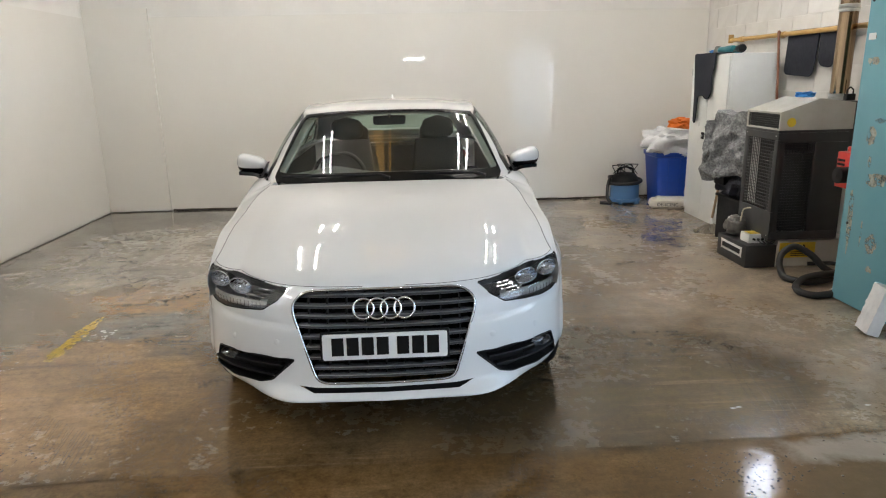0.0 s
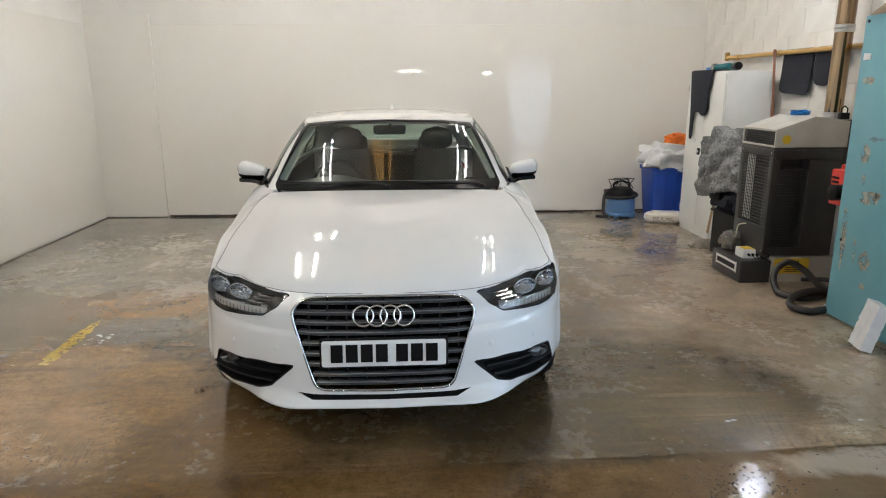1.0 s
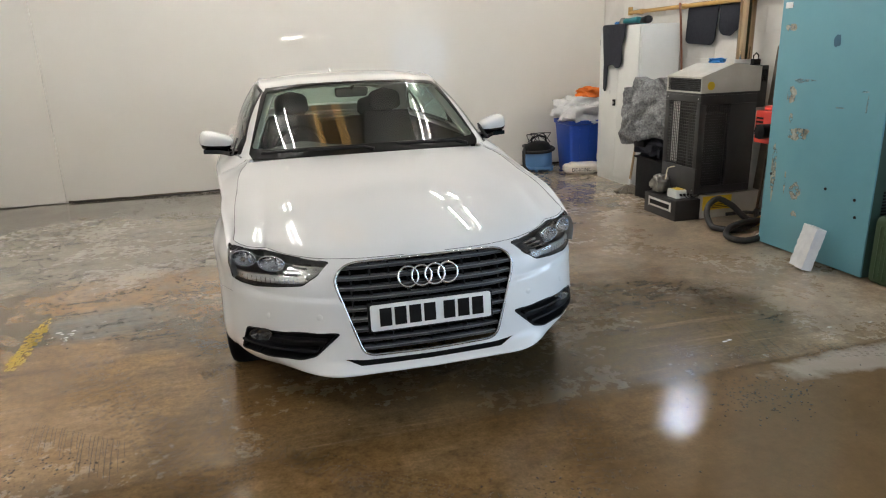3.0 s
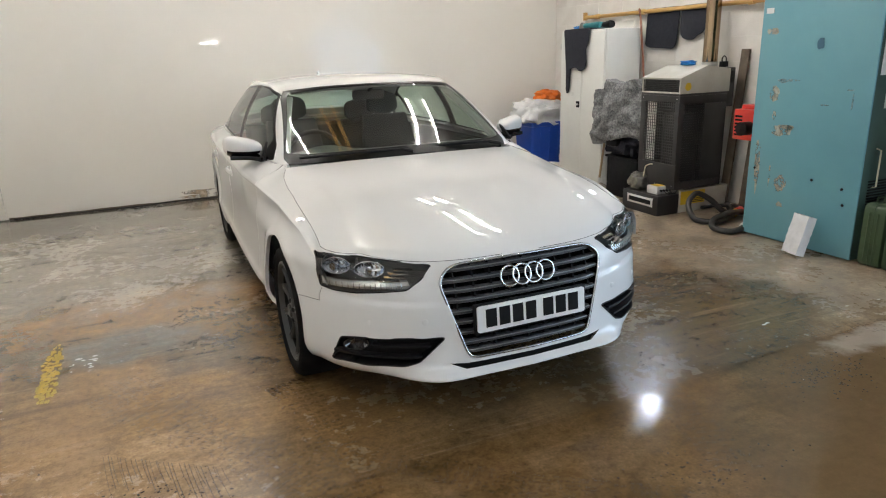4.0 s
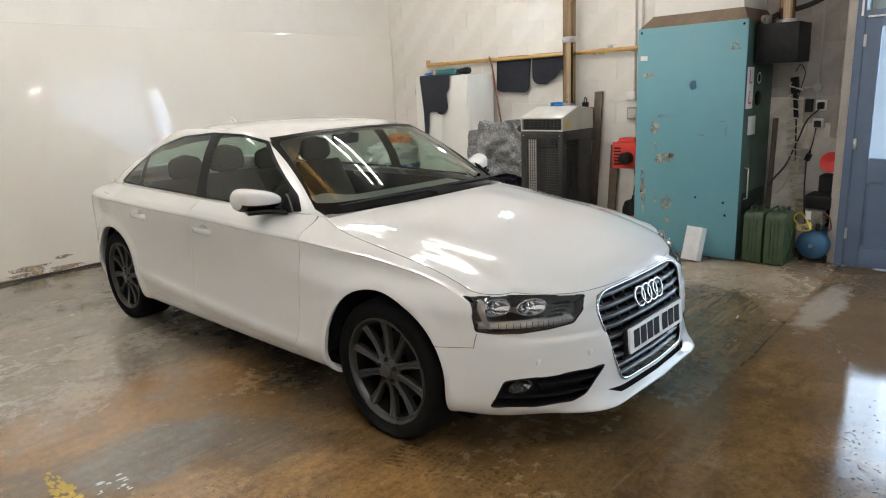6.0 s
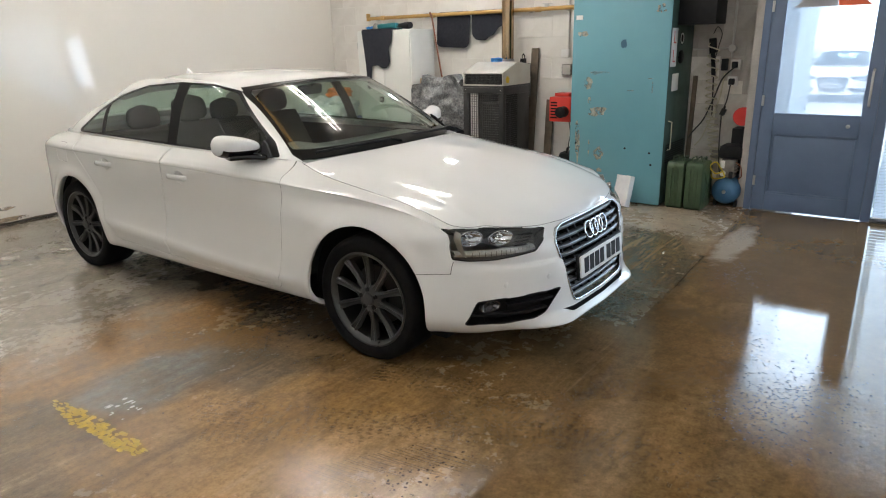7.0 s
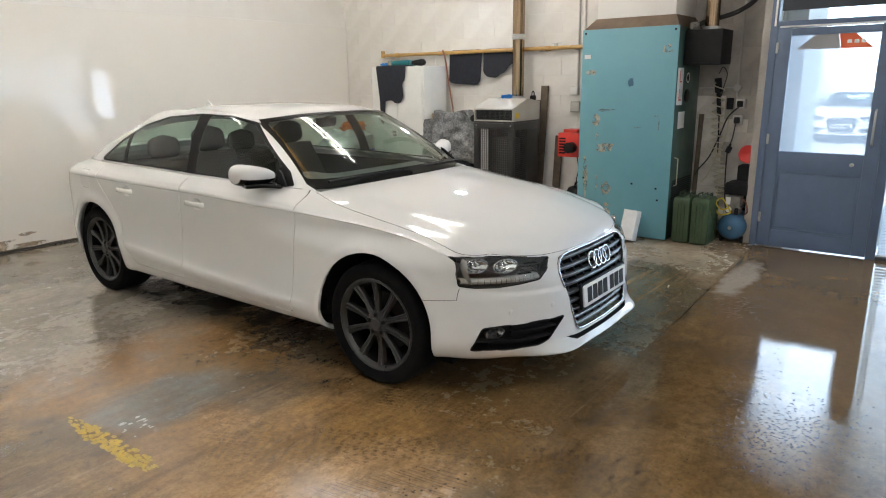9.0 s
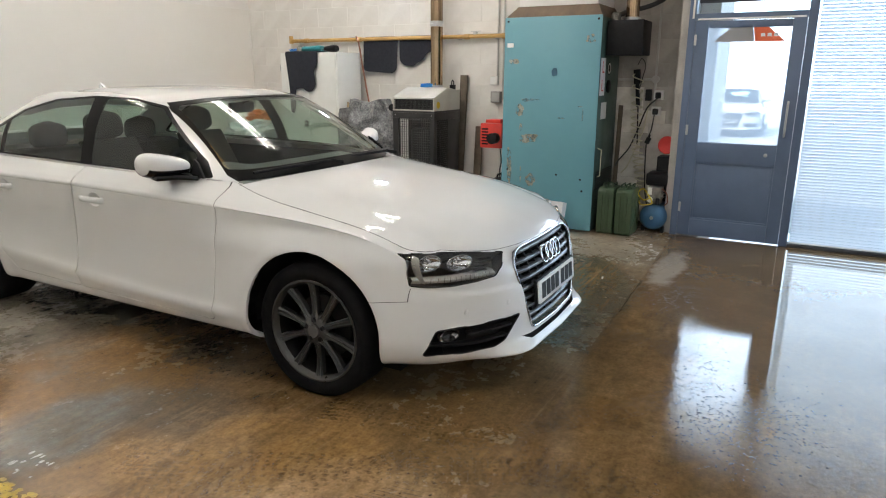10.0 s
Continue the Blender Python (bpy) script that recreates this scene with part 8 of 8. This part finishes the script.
# ---- marks on the floor ----
M_YPAINT = mat("worn_yellow_line", (0.62, 0.43, 0.035), 0.4, second=(0.25, 0.18, 0.075), scale=30, amount=0.75, bump=0.4)
M_WPAINT = mat("white_paint_spill", (0.62, 0.62, 0.60), 0.5)
ln = thing("floor_line", pose(0, 0, 0), "worn yellow paint line flaking off the concrete", "floor marking", kind="stuff")
for r in range(26):
    y = 3.64 + 0.70 * r / 25
    half = 0.044 * min(1.0, 0.55 + 5 * r / 25, 0.35 + 2.6 * (25 - r) / 25)
    for q in range(5):
        u = (q - 2) / 2.5
        gone = 0.04 + 0.30 * (r / 25) ** 2 + 0.25 * abs(u) ** 3
        if random.random() < gone:
            continue
        flat_patch("flake", blot(-2.003 + half * u + random.gauss(0, 0.004), y + random.gauss(0, 0.006), half * random.uniform(0.38, 0.62), random.uniform(0.026, 0.040), 61.0 + 1.7 * (5 * r + q), 14), "z", 0.0004 + 0.0004 * ((r + 2 * q) % 3) + 0.0001 * (q % 3), M_YPAINT, "", "", 0.0004, ln)
sp = thing("paint_spill", pose(0, 0, 0), "small white paint scrawl on the concrete", "floor marking", kind="stuff")
for k in range(16):
    flat_patch("drop", blot(-1.855 + random.uniform(-0.06, 0.06), 4.02 + random.uniform(-0.09, 0.09), random.uniform(0.010, 0.034), random.uniform(0.006, 0.018), 81.0 + k, 14), "z", 0.0006, M_WPAINT, "", "", 0.0006, sp)
for k in range(5):
    flat_patch("drop", blot(1.63 + random.uniform(-0.03, 0.03) + 0.3 * k * (k > 1), 2.66 + random.uniform(-0.1, 0.1), 0.03, 0.014, 101.0 + k, 10), "z", 0.0006, M_WPAINT, "", "", 0.0006, sp)

# tyre tracks pressed into the wet film
M_TRACK = mat("tyre_mark", (0.030, 0.020, 0.011), 0.2, second=(0.05, 0.033, 0.018), scale=12, amount=0.8)
M_TRACK.node_tree.nodes["Principled BSDF"].inputs["Alpha"].default_value = 0.27


def tyre_track(path, width, label):
    """Rows of small slanting lug prints along a path."""
    g = Geo()
    k = np.arange(len(path))
    step = 0.033
    n = int(sum(math.hypot(path[i + 1][0] - path[i][0], path[i + 1][1] - path[i][1]) for i in range(len(path) - 1)) / step)
    t = np.linspace(0, k[-1], n)
    xs, ys = smooth_curve(k, [q[0] for q in path])(t), smooth_curve(k, [q[1] for q in path])(t)
    for i in range(n - 1):
        d = Vector((xs[i + 1] - xs[i], ys[i + 1] - ys[i])).normalized()
        s = Vector((-d.y, d.x))
        for b in range(7):
            if random.random() < 0.30 + 0.55 * noise.noise((i * 0.05, b * 0.6, 9 * width)):
                continue
            o = (b - 3) * width / 7 + random.uniform(-0.003, 0.003)
            c = Vector((xs[i], ys[i])) + s * o + d * random.uniform(-0.004, 0.004)
            w, l = width / 7 * random.uniform(0.25, 0.44), step * random.uniform(0.18, 0.34)
            sl = 0.004 * (1 if b % 2 else -1)
            p = [c + s * w + d * (l + sl), c + s * w * 1.05 - d * (l - sl), c - s * w - d * (l + sl), c - s * w * 0.9 + d * (l - sl)]
            g.add([(q.x, q.y, 0.0009) for q in p], [(0, 1, 2, 3)])
    solid("tyre_track", finish(g), M_TRACK, label, "tyre mark", kind="stuff")


tyre_track([(-1.66, 3.72), (-1.56, 3.50), (-1.39, 3.16), (-1.22, 2.80), (-1.07, 2.51), (-0.95, 2.27), (-0.86, 1.9)], 0.19, "dark tyre tread marks on the ochre concrete")
tyre_track([(-0.95, 3.30), (-0.92, 3.22), (-0.88, 2.88), (-0.866, 2.58), (-0.87, 2.26), (-0.95, 1.8), (-1.1, 1.4)], 0.20, "dark tyre tread marks before the car")
tyre_track([(-1.75, 3.55), (-1.50, 3.10), (-1.10, 2.75), (-0.66, 2.44), (-0.36, 2.15), (-0.11, 1.97), (0.2, 1.76)], 0.15, "curved tyre tread marks on the wet slab")
tyre_track([(0.93, 3.45), (0.89, 3.27), (0.74, 2.78), (0.62, 2.45), (0.54, 2.15), (0.45, 1.8)], 0.19, "faint tyre tread marks on the wet slab")
tyre_track([(1.3, 2.72), (1.82, 2.55), (2.42, 2.37), (3.07, 2.18)], 0.16, "faint tyre tread marks by the door")

# long thin squeegee lines dragged through the wet film
M_DRAG = mat("drag_line", (0.12, 0.085, 0.05), 0.3, second=(0.05, 0.035, 0.02), scale=14, amount=0.6)
M_DRAG.node_tree.nodes["Principled BSDF"].inputs["Alpha"].default_value = 0.5
dg = Geo()
for k in range(9):
    o = 0.035 * k + random.uniform(-0.008, 0.008)
    path = [(2.17 - o, 3.66), (2.13 - o, 3.30), (2.05 - o, 2.95), (1.93 - 0.8 * o, 2.60)]
    kk = np.arange(4)
    t = np.linspace(random.uniform(0, 0.4), random.uniform(2.5, 3), 24)
    xs, ys = smooth_curve(kk, [-q[0] for q in path])(t) * -1, smooth_curve(kk, [-q[1] for q in path])(t) * -1
    w = random.uniform(0.0008, 0.002)
    dg.grid([[(x - w, y, 0.0007) for x, y in zip(xs, ys)], [(x + w, y, 0.0007) for x, y in zip(xs, ys)]])
for k in range(26):
    x, y, L = -1.72 + 0.017 * k + random.uniform(-0.006, 0.006), 3.02 - 0.012 * k, random.uniform(0.12, 0.34)
    w = random.uniform(0.0008, 0.002)
    t = np.linspace(0, 1, 8)
    dg.grid([[(x + 0.10 * q * L + 0.01 * q * q - sgn * w, y - q * L, 0.0007) for q in t] for sgn in (1, -1)])
solid("drag_mark", finish(dg), M_DRAG, "thin lines dragged through the wet silt", "floor marking", kind="stuff")

# small grit
gr = Geo()
for k in range(260):
    x, y, r = random.uniform(-3.2, 3.0), random.uniform(1.6, 8.0), random.uniform(0.002, 0.006)
    if abs(x) < 1.0 and 2.5 < y < 7.3:
        continue
    gr.add([(x + r * math.cos(a), y + r * math.sin(a), 0.0) for a in (0, 1.5, 3.2, 4.6)] + [(x, y, r)], [(0, 1, 4), (1, 2, 4), (2, 3, 4), (3, 0, 4)])
solid("grit", finish(gr), mat("grit_dark", (0.06, 0.045, 0.035), 0.8), "scattered grit on the concrete", "grit", kind="stuff")

# beads of water and wet grit at the rim of the standing water
M_BEAD = mat("water_bead", (0.05, 0.032, 0.018), 0.04, spec=0.6)
bd = Geo()
for cx, cy, rx, ry, count in ((-0.30, 1.68, 0.30, 0.20, 520), (-0.05, 1.50, 0.28, 0.20, 300), (1.40, 2.22, 0.26, 0.16, 260), (0.25, 1.85, 0.35, 0.12, 120), (-1.60, 2.62, 0.25, 0.12, 120), (1.36, 3.85, 0.07, 0.32, 120)):
    for k in range(count):
        x, y, r = random.gauss(cx, 0.6 * rx), random.gauss(cy, 0.6 * ry), random.uniform(0.0015, 0.0055)
        h, e, a0 = r * random.uniform(0.10, 0.32), random.uniform(0.7, 1.9), random.uniform(0, 3.1)
        ring_ = [[(x + q * r * (e * math.cos(b) * math.cos(a0) - math.sin(b) * math.sin(a0)), y + q * r * (e * math.cos(b) * math.sin(a0) + math.sin(b) * math.cos(a0)), zz * h + 0.0002) for b in np.linspace(0, 2 * math.pi, 7, endpoint=False)] for q, zz in ((1.0, 0.0), (0.75, 0.65), (0.3, 1.0))]
        n0 = len(bd.v)
        bd.grid(ring_, close_u=True)
        bd.f.append(tuple(n0 + 14 + q for q in range(7)))
solid("water_beads", finish(bd, smooth=1.4), M_BEAD, "beads of water and wet grit on the slab", "water", kind="stuff")

# ---- seen through the door ----
solid("backdrop", Geo().grid([[(70.0, y, z) for y in (-60, 90)] for z in (-0.42, 40)]), glow("overcast_brightness", (0.66, 0.82, 1.0), 3.6), "bright hazy sky beyond the yard", "backdrop", kind="structure")
solid("wall_outside", Geo().box(XR + 0.22, 2.40, -0.05, 5.1, 2.80, 3.0), M_UPPER, "pale rendered wall outside beside the door", "wall", kind="structure")
OUT_CAR = copy_thing(CAR, pose(18.0, 3.62, -0.286, 0, 0, -90))
tagged(OUT_CAR, "white saloon car parked across the yard outside", "car")
rt = thing("delivery_truck", pose(28.0, 6.9, -0.347, 0, 0, -92), "red and white box truck parked across the yard", "truck")
part("cargo_box", rbox(-1.1, 0.0, 0.9, 1.1, 4.5, 3.2, 0.05), M_WHITE, rt)
part("cab", rbox(-1.05, -1.8, 0.5, 1.05, -0.1, 2.4, 0.12), M_RED, rt)
part("chassis", rbox(-0.9, -1.6, 0.35, 0.9, 4.4, 0.85, 0.02), M_BLACK, rt)
for x in (-0.9, 0.9):
    for y in (-1.0, 3.2):
        part("wheel", finish(Geo().lathe([(0, -0.14), (0.38, -0.13), (0.42, -0.1), (0.42, 0.1), (0.38, 0.13), (0, 0.14)], 24, pose(x, y, 0.421, 0, 90, 0))), M_TYRE, rt)
part("screen", rbox(-0.9, -1.815, 1.45, 0.9, -1.795, 2.15, 0.004), M_BLACK, rt)

# ---- blocks of the right wall, last ----
BLOCK = finish(Geo().box(0.0005, -0.2215, -0.1115, 0.006, 0.2215, 0.1115), 0.0016, 1)
HALF = finish(Geo().box(0.0005, -0.109, -0.1115, 0.006, 0.109, 0.1115), 0.0016, 1)
TONES = {}
for mt in (M_BLOCK, M_BARE, M_WORN):
    TONES[mt.name] = (BLOCK.copy(), HALF.copy())
    for q in TONES[mt.name]:
        q.materials.append(mt)
right = bpy.data.objects["wall_right"]
for r in range(16):
    z = 0.1125 + 0.225 * r
    y = YB - 0.24 - (0.225 if r % 2 else 0.0)
    if r % 2:
        part("block", TONES["painted_block"][1], None, right, "", pose(XR, YB - 0.1275, z))
    while y > 2.75:
        if y > 4.3:
            tone = "painted_block"
        elif z < 1.36 and y > 2.92:
            tone = "worn_white_block"
        else:
            tone = "bare_block"
        part("block", TONES[tone][0], None, right, "", pose(XR + random.uniform(-0.0010, 0.0010), y, z, 0, random.uniform(-0.25, 0.25), 0))
        y -= 0.45
    if y + 0.235 > 2.80:
        part("block", TONES["bare_block"][1], None, right, "", pose(XR, y + 0.225 - 0.1125, z))
